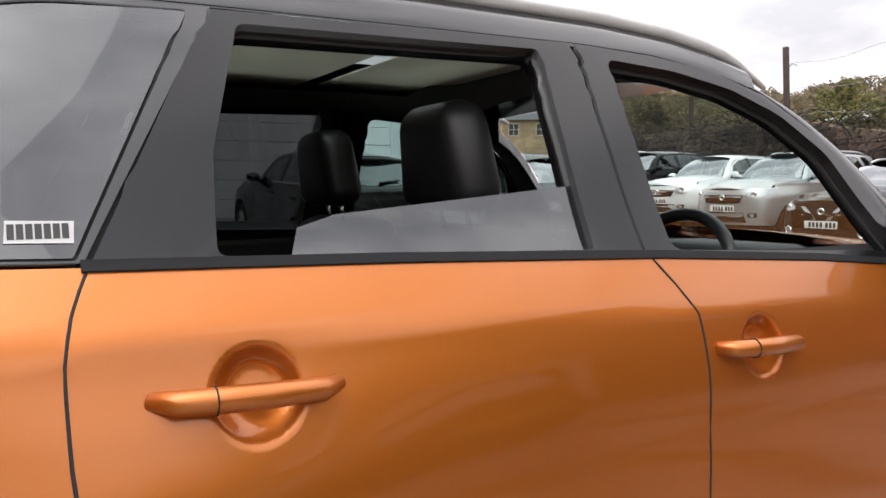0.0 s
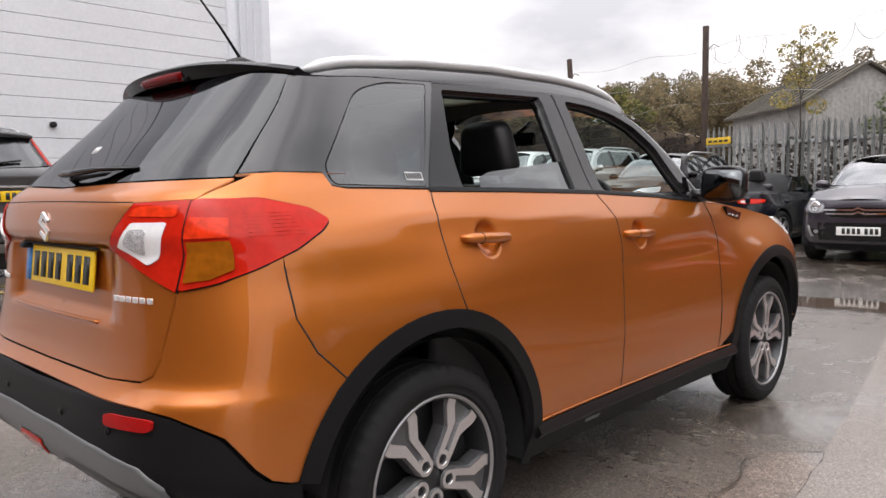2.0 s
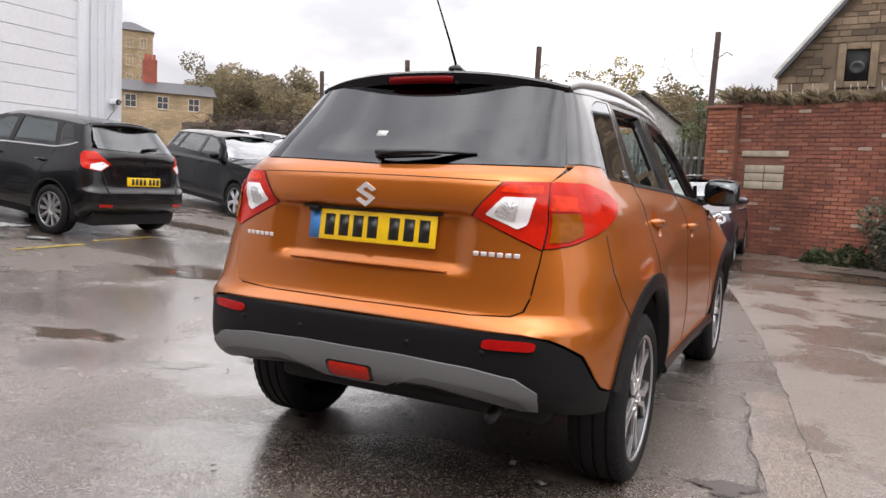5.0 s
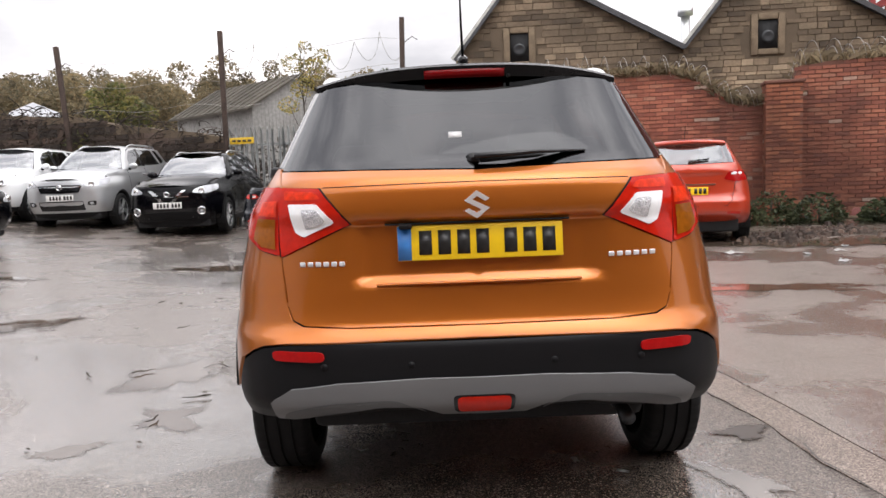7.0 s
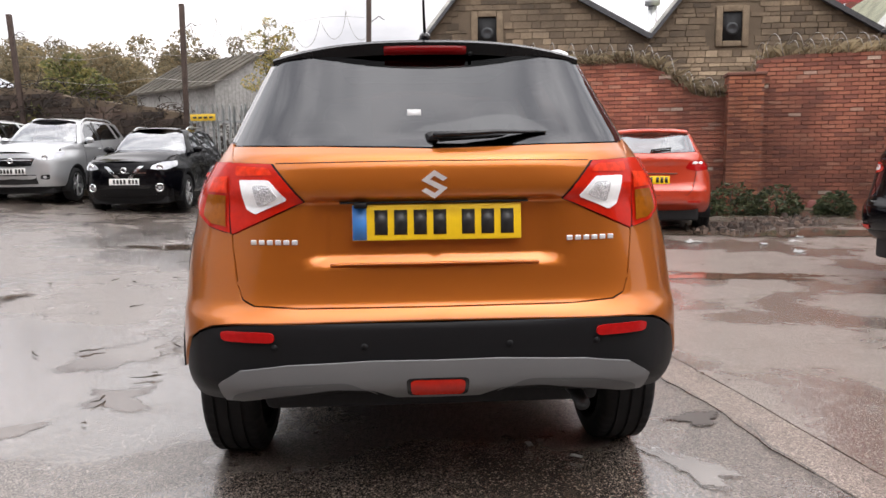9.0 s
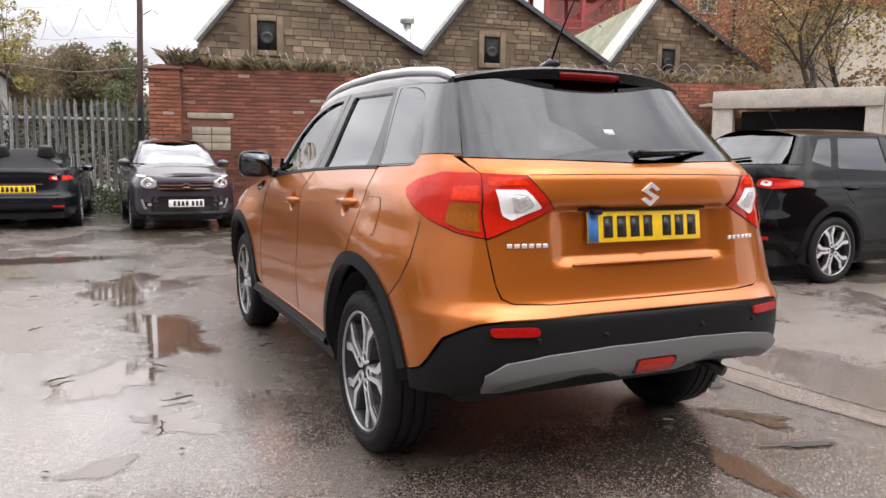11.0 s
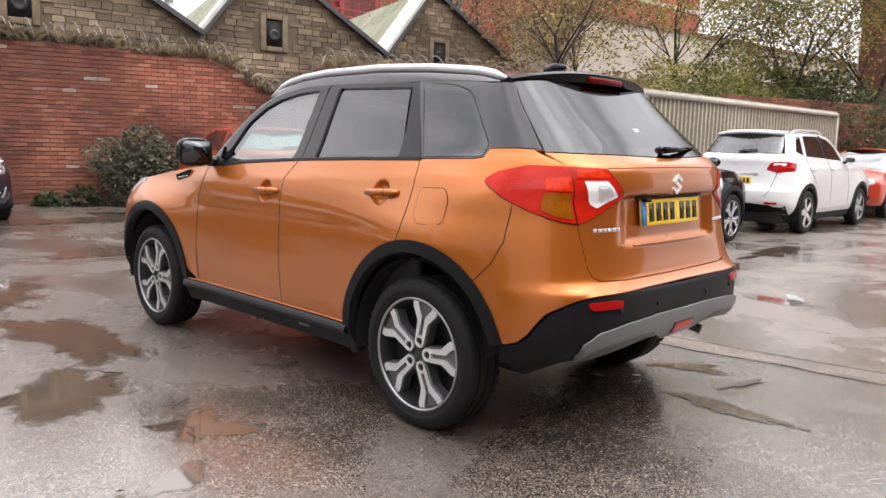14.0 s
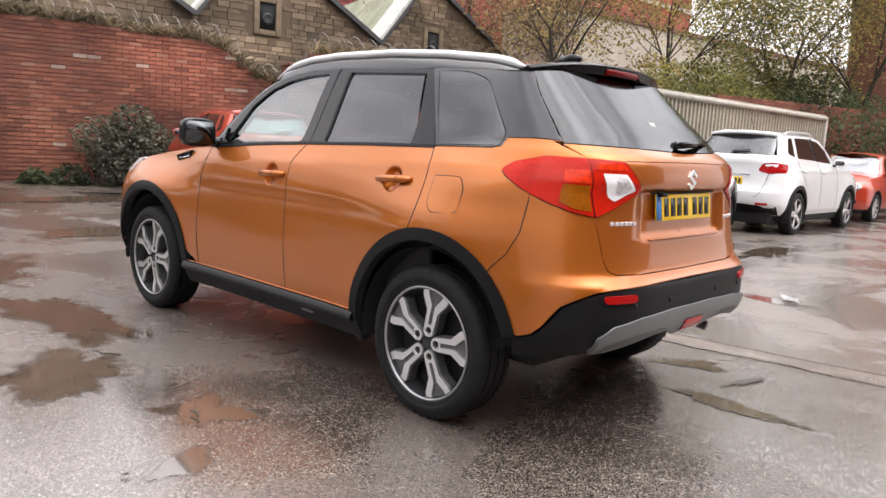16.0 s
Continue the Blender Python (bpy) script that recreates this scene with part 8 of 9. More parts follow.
# ---- shed, garage and brick works ----
CREAM_SHEET = mat("cream_profiled_sheet", (0.34, 0.31, 0.24), 0.6, grain=15, bump=0.05, var=0.22, scale=0.9)
CONC = mat("pale_concrete", (0.42, 0.39, 0.34), 0.9, grain=40, bump=0.2, var=0.2)
shed = empty("profiled_shed", "cream profiled-sheet shed with a pale gutter", "shed", pose(9.75, 4.95, 0, 0, 0, -5))
part("frame_wall", box_bm(0, 0.05, 0, 8.6, 0.2, 2.34), DARK, shed, smooth=False)
for k in range(57):
    x = 0.05 + 0.15 * k
    bm = prism_bm([(x, 0.05), (x, 0.045), (x + 0.03, 0.045), (x + 0.05, 0.0), (x + 0.11, 0.0), (x + 0.13, 0.045), (x + 0.15, 0.045), (x + 0.15, 0.05)], 2.16, "xy", 0.12)
    part("sheet_rib", bm, CREAM_SHEET, shed, smooth=False)
part("gutter", tube_bm([(-0.05, -0.03, 2.33), (8.65, -0.03, 2.33)], 0.055, 12), CONC, shed)
part("corner_post", box_bm(-0.10, -0.06, 0, 0.03, 0.1, 2.36, 0.008), CONC, shed)
part("corner_post", box_bm(8.60, -0.06, 0, 8.72, 0.1, 2.30, 0.008), CONC, shed)
part("roof", box_bm(-0.05, 0.0, 2.36, 8.7, 4.5, 2.42), CONC, shed, smooth=False)
gar = empty("flat_roof_garage", "pale concrete flat-roofed garage with a dark open front", "garage", pose(9.65, 4.98, 0, 0, 0, 124) @ pose(2.6, 0, 0, 0, 0, 180))
part("fascia", box_bm(0.0, -0.08, 2.12, 2.6, 0.12, 2.42, 0.01), CONC, gar)
part("side_pier", box_bm(0.0, -0.03, 0, 0.34, 0.25, 2.12, 0.01), CONC, gar)
part("side_pier", box_bm(2.35, -0.03, 0, 2.6, 0.25, 2.12, 0.01), CONC, gar)
# near-black back sheet and ceiling stand in for the shade inside
part("interior_shade", box_bm(0.34, 0.9, 0, 2.35, 1.0, 2.12), DARK, gar, smooth=False)
part("inner_roof", box_bm(0.0, 0.12, 2.2, 2.6, 1.0, 2.40), DARK, gar, smooth=False)

RED_STEEL = mat("red_oxide_steel", (0.27, 0.035, 0.035), 0.5, grain=20, var=0.15)


def coursed(name, base, mortar, L, H, scale=1.0):
    """Far brickwork: courses in the material, in wall coordinates."""
    m = bpy.data.materials.new(name)
    m.use_nodes = True
    n, l = m.node_tree.nodes, m.node_tree.links
    b = n["Principled BSDF"]
    b.inputs["Roughness"].default_value = 0.85
    tc = n.new("ShaderNodeTexCoord")
    mp = n.new("ShaderNodeMapping")
    mp.inputs["Rotation"].default_value = (radians(90), 0, 0)
    br = n.new("ShaderNodeTexBrick")
    br.inputs["Scale"].default_value = 1.0
    br.inputs["Brick Width"].default_value, br.inputs["Row Height"].default_value, br.inputs["Mortar Size"].default_value = L, H, 0.008
    br.inputs["Color1"].default_value = (*[c * 0.85 for c in base], 1)
    br.inputs["Color2"].default_value = (*[c * 1.15 for c in base], 1)
    br.inputs["Mortar"].default_value = (*mortar, 1)
    l.new(tc.outputs["Object"], mp.inputs[0])
    l.new(mp.outputs[0], br.inputs["Vector"])
    nz = n.new("ShaderNodeTexNoise")
    nz.inputs["Scale"].default_value, nz.inputs["Detail"].default_value = 0.5, 7
    l.new(tc.outputs["Object"], nz.inputs["Vector"])
    mr = n.new("ShaderNodeMapRange")
    mr.inputs["From Min"].default_value, mr.inputs["From Max"].default_value = 0.3, 0.7
    mr.inputs["To Min"].default_value, mr.inputs["To Max"].default_value = 0.6, 1.25
    l.new(nz.outputs["Fac"], mr.inputs["Value"])
    mu = n.new("ShaderNodeMixRGB")
    mu.blend_type = "MULTIPLY"
    mu.inputs[0].default_value = 1
    l.new(br.outputs["Color"], mu.inputs[1])
    l.new(mr.outputs[0], mu.inputs[2])
    l.new(mu.outputs[0], b.inputs["Base Color"])
    return m


FAR_BRICK = coursed("far_red_brick", (0.30, 0.070, 0.042), (0.20, 0.075, 0.055), 0.23, 0.075)
FAR_BROWN = coursed("far_brown_brick", (0.225, 0.095, 0.060), (0.10, 0.065, 0.05), 0.23, 0.075)
FAR_STONE = coursed("far_sandstone", (0.30, 0.22, 0.13), (0.16, 0.12, 0.08), 0.5, 0.2)
RENDER = mat("cream_render", (0.40, 0.35, 0.29), 0.9, grain=10, bump=0.1, var=0.25, scale=0.5)


def house_window(parent, x, y, z, w, h, arched=False, glass_=None):
    o = part("window", box_bm(x - w / 2, y - 0.02, z, x + w / 2, y + 0.1, z + h), glass_ or GLASS_BG, parent, smooth=False)
    for a, b, c, d in ((x - w / 2 - 0.06, z - 0.06, x - w / 2, z + h + 0.06), (x + w / 2, z - 0.06, x + w / 2 + 0.06, z + h + 0.06), (x - w / 2, z + h, x + w / 2, z + h + 0.06), (x - w / 2, z - 0.08, x + w / 2, z), (x - 0.02, z, x + 0.02, z + h), (x - w / 2, z + h / 2 - 0.02, x + w / 2, z + h / 2 + 0.02)):
        part("window_frame", box_bm(a, y - 0.06, b, c, y - 0.02, d), RENDER, o, smooth=False)
    if arched:
        pl = [(x + (w / 2 + 0.02) * math.cos(radians(t)), z + h + 0.06 + w * 0.35 * math.sin(radians(t))) for t in range(0, 181, 15)]
        part("arch_head", prism_bm(pl, 0.08, "xz", y - 0.04), RENDER, o, smooth=False)
    return o


GLASS_BG = mat("far_window_glass", (0.03, 0.035, 0.04), 0.05, var=0.2, scale=3)
mill = empty("brick_mill", "tall red brick mill building with arched windows", "building", pose(20.5, 25.0, 0, 0, 0, -7))
part("wall", box_bm(0, 0, 0, 26, 8, 17), FAR_BRICK, mill, smooth=False)
for x, z in ((1.6, 8.3), (4.4, 8.2), (1.6, 11.8), (4.4, 11.8), (8, 11.5), (12, 11.5), (16, 11.5)):
    house_window(mill, x, 0.0, z, 0.95, 1.5, True)
part("string_course", box_bm(-0.05, -0.1, 10.6, 26.05, 0.0, 10.85), RENDER, mill, smooth=False)
part("drainpipe", tube_bm([(5.9, -0.12, 4), (5.9, -0.12, 17)], 0.07, 8), DARK, mill)
low_ = empty("rendered_annexe", "low annexe with stained cream render and a dark coping", "building", pose(24, 19.5, 0, 0, 0, -8))
part("wall", box_bm(3.2, 0, 0, 34, 4, 7.75), RENDER, low_, smooth=False)
part("coping", box_bm(3.1, -0.12, 7.75, 34.1, 4.1, 7.98), MORTAR, low_, smooth=False)
stairs = empty("steel_fire_stair", "red painted steel stair tower with landings", "stair", pose(14.2, 24.6, 0, 0, 0, -7))
for x in (0, 1.7, 3.4, 5.2):
    for y in (0, 1.6):
        part("column", box_bm(x - 0.09, y - 0.09, 0, x + 0.09, y + 0.09, 13), RED_STEEL, stairs, smooth=False)
for z in (6.1, 8.3, 10.5):
    part("landing", box_bm(-0.1, -0.1, z, 5.4, 1.8, z + 0.18), RED_STEEL, stairs, smooth=False)
    for k, dz in enumerate((0.35, 0.65, 0.95)):
        part("guard_rail", box_bm(-0.1, -0.12, z + dz, 5.4, -0.06, z + dz + 0.07), RED_STEEL, stairs, smooth=False)
for z0, z1, x0, x1 in ((3.9, 6.2, 5.2, 1.8), (6.2, 8.4, 1.8, 5.2), (8.4, 10.6, 5.2, 1.8)):
    part("flight", prism_bm([(x0, z0), (x1, z1), (x1, z1 + 0.3), (x0, z0 + 0.3)], 0.08, "xz", 0.2), RED_STEEL, stairs, smooth=False)
brown = empty("brown_brick_building", "dark brown brick building beyond the shed", "building", pose(27.0, 6.2, 0, 0, 0, -74))
part("wall", box_bm(0, 0, 0, 14, 8, 7.3), FAR_BROWN, brown, smooth=False)
part("coping", box_bm(-0.1, -0.1, 7.3, 14.1, 8.1, 7.5), MORTAR, brown, smooth=False)
yard_end = masonry("wall_east", pose(17.5, 6.8, 0, 0, 0, -20), [(0, 0), (16, 0), (16, 2.9), (0, 2.9)], 0.3, MORTAR, "brown brick wall closing the yard")
v, f = brick_boxes(pieces(0, 16, 0.0, 2.9, 0.235, 0.0765, 0.011, lambda x, z, w, h: True, 77), 0.014)
tagged(raw("brickwork", v, f, BRICK, yard_end, smooth=False), kind="stuff")

# ---- beyond the boundary ----
TIN = mat("old_grey_sheeting", (0.25, 0.245, 0.235), 0.8, grain=6, bump=0.1, var=0.35, scale=0.5)
TIN_ROOF = mat("mossy_grey_roof", (0.080, 0.072, 0.060), 0.9, spec=0.15, grain=6, bump=0.15, var=0.4, scale=0.5)
barn = empty("corrugated_barn", "weathered grey corrugated barn with a mossy pitched roof", "barn", pose(-8.60, 32.42, 0, 0, 0, 45))
part("gable_wall", prism_bm([(0, 0), (5.2, 0), (5.2, 4.45), (2.6, 5.95), (0, 4.45)], 0.3, "xz", 0.0), TIN, barn, smooth=False)
for k in range(26):
    part("sheet_rib", box_bm(0.08 + 0.2 * k, -0.014, 2.0, 0.12 + 0.2 * k, 0.0, 4.42 + 1.5 * (1 - abs(0.11 + 0.2 * k - 2.6) / 2.6)), TIN, barn, smooth=False)
part("side_wall", box_bm(0, 0.3, 0, 0.3, 7.6, 4.45), TIN, barn, smooth=False)
for sx, nm in ((1, "roof"), (-1, "roof")):
    part(nm, prism_bm([(2.6 - sx * 3.0, 4.28), (2.6, 6.00), (2.6, 6.10), (2.6 - sx * 3.0, 4.38)], 8.1, "xz", -0.25), TIN_ROOF, barn, "mossy grey roof sheets", smooth=False)
for k in range(11):
    y = 0.2 + 0.7 * k
    part("roof_batten", prism_bm([(-0.38, 4.39), (2.6, 6.10), (2.6, 6.15), (-0.38, 4.44)], 0.07, "xz", y), TIN_ROOF, barn, smooth=False)
tent = empty("white_marquee", "white peaked marquee roof beyond the wall", "marquee", pose(-25.7, 45.5, 0, 0, 0, 28))
part("canopy", prism_bm([(-1.5, 5.55), (1.5, 5.55), (1.4, 5.8), (0, 6.45), (-1.4, 5.8)], 3.0, "xz", 0.0), WHITE_CLAD, tent, smooth=False)
part("side_sheet", box_bm(-1.4, 0.1, 0, 1.4, 2.9, 5.6), TIN_ROOF, tent, "dark weathered side sheeting", smooth=False)
tower = empty("stone_tower_block", "tall sandstone mill tower with a hipped slate roof", "building", pose(-60.55, 46.96, 0, 0, 0, 50.4))
part("wall", box_bm(0, 0, 0, 4.2, 4.2, 14.3), FAR_STONE, tower, smooth=False)
bm = bmesh.new()
base = [bm.verts.new(p) for p in ((-0.15, -0.15, 14.3), (4.35, -0.15, 14.3), (4.35, 4.35, 14.3), (-0.15, 4.35, 14.3))]
tip = [bm.verts.new((1.7, 2.1, 15.4)), bm.verts.new((2.5, 2.1, 15.4))]
bm.faces.new((base[0], base[1], tip[1], tip[0]))
bm.faces.new((base[1], base[2], tip[1]))
bm.faces.new((base[2], base[3], tip[0], tip[1]))
bm.faces.new((base[3], base[0], tip[0]))
part("roof", bm, SLATE, tower, smooth=False)
for x in (0.85, 2.1, 3.35):
    for z in (9.2, 11.0, 12.7):
        house_window(tower, x, 0.0, z, 0.55, 0.9, glass_=FAR_STONE)
cot = empty("stone_house", "sandstone house with a slate roof and brick chimney", "house", pose(-45.9, 33.2, 0, 0, 0, 51))
part("wall", box_bm(0, 0, 0, 9, 5, 6.75), FAR_STONE, cot, smooth=False)
part("roof", prism_bm([(-0.25, 6.7), (5.2, 6.7), (2.5, 7.75)], 9.4, "yz", -0.2), SLATE, cot, smooth=False)
ch = part("chimney", box_bm(4.1, 2.0, 6.9, 5.1, 3.0, 9.3), FAR_BRICK, cot, smooth=False)
for k in range(3):
    part("chimney_pot", lathe_bm([(9.3, 0.12), (9.75, 0.10)], 12, "Z"), FAR_BRICK, ch).location = (4.3 + 0.3 * k, 2.5, 0)
for x in (1.1, 3.2, 5.4, 7.6):
    house_window(cot, x, 0.0, 5.55, 0.7, 0.85)

# ---- plants ----


def leaf_mat(name, stops, broad=0.9):
    m = island_mat(name, stops, rough=0.55, bump=0.0, broad=broad)
    n, l = m.node_tree.nodes, m.node_tree.links
    b = n["Principled BSDF"]
    col = b.inputs["Base Color"].links[0].from_socket
    tr, mx = n.new("ShaderNodeBsdfTranslucent"), n.new("ShaderNodeMixShader")
    mx.inputs[0].default_value = 0.5
    l.new(col, tr.inputs["Color"])
    l.new(b.outputs[0], mx.inputs[1])
    l.new(tr.outputs[0], mx.inputs[2])
    l.new(mx.outputs[0], n["Material Output"].inputs[0])
    return m


LEAF_GREEN = leaf_mat("green_leaves", [(0.0, (0.060, 0.082, 0.042)), (0.5, (0.125, 0.160, 0.075)), (1.0, (0.22, 0.24, 0.12))])
LEAF_AUTUMN = leaf_mat("autumn_leaves", [(0.0, (0.190, 0.190, 0.070)), (0.4, (0.400, 0.360, 0.120)), (0.75, (0.580, 0.470, 0.150)), (1.0, (0.560, 0.360, 0.140))])
LEAF_RUSSET = leaf_mat("russet_leaves", [(0.0, (0.150, 0.095, 0.055)), (0.5, (0.300, 0.200, 0.105)), (1.0, (0.420, 0.320, 0.150))])
LEAF_SHRUB = leaf_mat("grey_green_leaves", [(0.0, (0.085, 0.090, 0.060)), (0.5, (0.170, 0.175, 0.120)), (1.0, (0.31, 0.30, 0.22))])
LEAF_OLIVE = leaf_mat("olive_leaves", [(0.0, (0.130, 0.150, 0.055)), (0.5, (0.300, 0.310, 0.110)), (1.0, (0.520, 0.450, 0.150))])
# far leaves: distance haze is put into these pale, close stops
LEAF_FAR = leaf_mat("hazed_autumn_woods", [(0.0, (0.165, 0.148, 0.095)), (0.4, (0.245, 0.205, 0.125)), (0.75, (0.300, 0.240, 0.140)), (1.0, (0.320, 0.230, 0.125))], 0.16)
BARK = mat("tree_bark", (0.055, 0.045, 0.036), 0.9, grain=30, bump=0.4, var=0.3)
DRY = leaf_mat("dry_grass", [(0.0, (0.13, 0.10, 0.06)), (1.0, (0.36, 0.29, 0.18))])
TWIG = leaf_mat("bare_brambles", [(0.0, (0.035, 0.026, 0.020)), (1.0, (0.11, 0.08, 0.06))])


def leaf_cloud(centres, count, size, seed, spread=None):
    """Many small bent leaves gathered round centres (x, y, z, radius)."""
    rnd = random.Random(seed)
    v, f = [], []
    tot = sum(c[3] ** 2 for c in centres)
    for cx, cy, cz, r in centres:
        for _ in range(int(count * r * r / tot)):
            while True:
                p = Vector((rnd.uniform(-1, 1), rnd.uniform(-1, 1), rnd.uniform(-1, 1)))
                if 0.25 < p.length < 1:
                    break
            k = p.length
            p = p.normalized() * (r * (k ** 0.5) * (1 + 0.3 * noise.noise((cx + p.x * 2, cy + p.y * 2, cz + p.z * 2))))
            c = Vector((cx, cy, cz)) + Vector((p.x, p.y, p.z * 0.85))
            d = Vector((rnd.gauss(0, 1), rnd.gauss(0, 1), rnd.gauss(0, 0.6) - 0.2)).normalized()
            e = d.cross(Vector((rnd.gauss(0, 1), rnd.gauss(0, 1), rnd.gauss(0, 1)))).normalized()
            s = size * rnd.uniform(0.6, 1.3)
            n0 = len(v)
            u = d.cross(e) * (0.18 * s)
            v += [tuple(c - d * s * 0.5), tuple(c + e * s * 0.28 + u), tuple(c + d * s * 0.5), tuple(c - e * s * 0.28 + u)]
            f += [(n0, n0 + 1, n0 + 2), (n0, n0 + 2, n0 + 3)]
    return v, f


def tree(name, label, x, y, height, spread, leaves, size, material, seed, trunk=0.16, bare=0.0):
    rnd = random.Random(seed)
    t = empty(name, label, "tree", pose(x, y, 0))
    bm = bmesh.new()
    tips = []

    def limb(p, d, length, r, depth):
        pts, rad = [p], [r]
        for k in range(5):
            d = (d + Vector((rnd.gauss(0, 0.12), rnd.gauss(0, 0.12), rnd.gauss(0.03, 0.07)))).normalized()
            p = p + d * length / 5
            pts.append(p)
            rad.append(r * (1 - 0.13 * (k + 1)))
            if depth < 3 and k >= (2 if depth == 0 else 1):
                for _ in range(2 if depth < 2 else 1):
                    a = rnd.uniform(0, 2 * math.pi)
                    o = Vector((math.cos(a), math.sin(a), rnd.uniform(0.1, 0.8)))
                    limb(p, (d * 0.55 + o * 0.75).normalized(), length * rnd.uniform(0.45, 0.65), rad[-1] * 0.6, depth + 1)
        tube_bm(pts, rad, 7 if depth < 2 else 4, bm, caps=False)
        if depth >= 1:
            tips.append((p.x, p.y, p.z, spread * rnd.uniform(0.16, 0.30)))
    limb(Vector((0, 0, 0)), Vector((0, 0, 1)), height * 0.62, trunk, 0)
    part("trunk", bm, BARK, t, "dark branching trunk")
    tips = [c for c in tips if rnd.random() >= bare]
    v, f = leaf_cloud(tips, leaves, size, seed + 1)
    raw("crown", v, f, material, t, smooth=False)
    return t


tree("tree", "autumn tree with thin russet leaves behind the shed", 14.2, 9.6, 7.0, 4.6, 7000, 0.10, LEAF_RUSSET, 11, 0.12, 0.25)
tree("tree", "autumn tree with thin yellow-brown leaves behind the shed", 17.5, 10.6, 7.6, 4.6, 6500, 0.11, LEAF_AUTUMN, 12, 0.10, 0.2)
tree("tree", "autumn tree with bare dark limbs showing", 21.0, 9.2, 9.0, 6.0, 12000, 0.12, LEAF_AUTUMN, 13, 0.13)
tree("tree", "leaning olive-green tree at the end of the shed", 23.5, 7.0, 8.6, 6.0, 11000, 0.13, LEAF_OLIVE, 14, 0.13)
tree("tree", "young yellowing tree beside the brown brick building", 25.2, 6.0, 8.4, 5.0, 9000, 0.12, LEAF_AUTUMN, 19, 0.14)
tree("tree", "small half-bare tree beside the stone gables", 15.6, 15.4, 6.6, 3.6, 7000, 0.10, LEAF_RUSSET, 15, 0.12, 0.35)
for k, (x, y, r, h) in enumerate(((13.6, 8.0, 1.5, 2.3), (16.5, 8.2, 1.7, 2.5), (19.8, 7.8, 1.8, 2.9), (23.0, 6.0, 1.8, 2.9), (12.2, 10.5, 1.6, 2.6), (21.4, 8.6, 1.9, 3.9), (24.6, 6.8, 1.9, 3.8), (18.6, 9.4, 1.6, 3.2), (24.2, 4.9, 1.9, 2.4), (22.6, 7.6, 1.7, 3.4))):
    b = empty("ivy_bush", "dense green undergrowth behind the shed", "bush", pose(x, y, 0), "undergrowth behind the shed")
    v, f = leaf_cloud([(0, 0, h * 0.5, r), (-r * 0.7, 0.2, h * 0.8, r * 0.7), (r * 0.7, -0.1, h * 0.85, r * 0.75), (0, 0, h + 0.2, r * 0.6)], 6500, 0.13, 50 + k)
    raw("foliage", v, f, (LEAF_RUSSET, LEAF_OLIVE, LEAF_OLIVE, LEAF_GREEN, LEAF_RUSSET, LEAF_OLIVE, LEAF_OLIVE, LEAF_AUTUMN, LEAF_GREEN, LEAF_OLIVE)[k], b, smooth=False)
    part("stem", tube_bm([(0, 0, 0), (0.05, 0, h)], [0.05, 0.02], 6), BARK, b)
b = empty("bush", "grey-green evergreen shrub growing against the brick wall", "bush", pose(2.95, 11.35, 0))
v, f = leaf_cloud([(0, 0, 0.62, 0.62), (-0.45, 0.1, 0.85, 0.45), (0.45, 0.05, 0.80, 0.48), (0.1, 0, 1.15, 0.42), (-0.25, -0.1, 0.35, 0.5), (0.35, -0.1, 0.35, 0.5)], 4200, 0.10, 61)
raw("foliage", v, f, LEAF_SHRUB, b, smooth=False)
part("stem", tube_bm([(0, 0, 0), (0.03, 0, 1.0)], [0.04, 0.015], 6), BARK, b)
for k, (x, y, r) in enumerate(((2.0, 11.55, 0.30), (5.85, 10.15, 0.42), (6.6, 9.95, 0.40), (7.6, 9.8, 0.3), (1.5, 11.8, 0.22), (5.2, 10.5, 0.3), (-3.0, 13.3, 0.5), (-1.6, 13.1, 0.45), (-2.3, 13.2, 0.4))):
    b = empty("weeds", "low green weeds at the foot of the wall", "weeds", pose(x, y, 0), "weeds along the walls")
    v, f = leaf_cloud([(0, 0, r * 0.5, r), (r * 0.7, 0.05, r * 0.35, r * 0.6), (-r * 0.8, 0, r * 0.3, r * 0.5)], 700, 0.10, 70 + k)
    raw("foliage", v, f, LEAF_GREEN, b, smooth=False)
    part("stem", tube_bm([(0, 0, 0), (0, 0, r)], 0.012, 5), BARK, b)
b = empty("bush", "tall straggling green shrub by the boundary wall", "bush", pose(-8.35, 16.55, 0))
v, f = leaf_cloud([(-0.55, 0, 2.2, 0.70), (0.45, 0.1, 2.1, 0.75), (0.0, -0.1, 1.4, 0.9), (-0.25, 0, 2.9, 0.50), (0.35, 0.1, 3.0, 0.45), (-0.85, 0, 1.5, 0.55), (0.95, 0, 1.7, 0.5), (0.05, 0, 3.5, 0.28), (-0.55, 0.1, 3.45, 0.22), (0.8, 0.1, 2.9, 0.25)], 6500, 0.13, 21)
raw("foliage", v, f, LEAF_OLIVE, b, smooth=False)
part("stem", tube_bm([(0, 0, 0), (0.05, 0, 2.6)], [0.07, 0.02], 6), BARK, b)
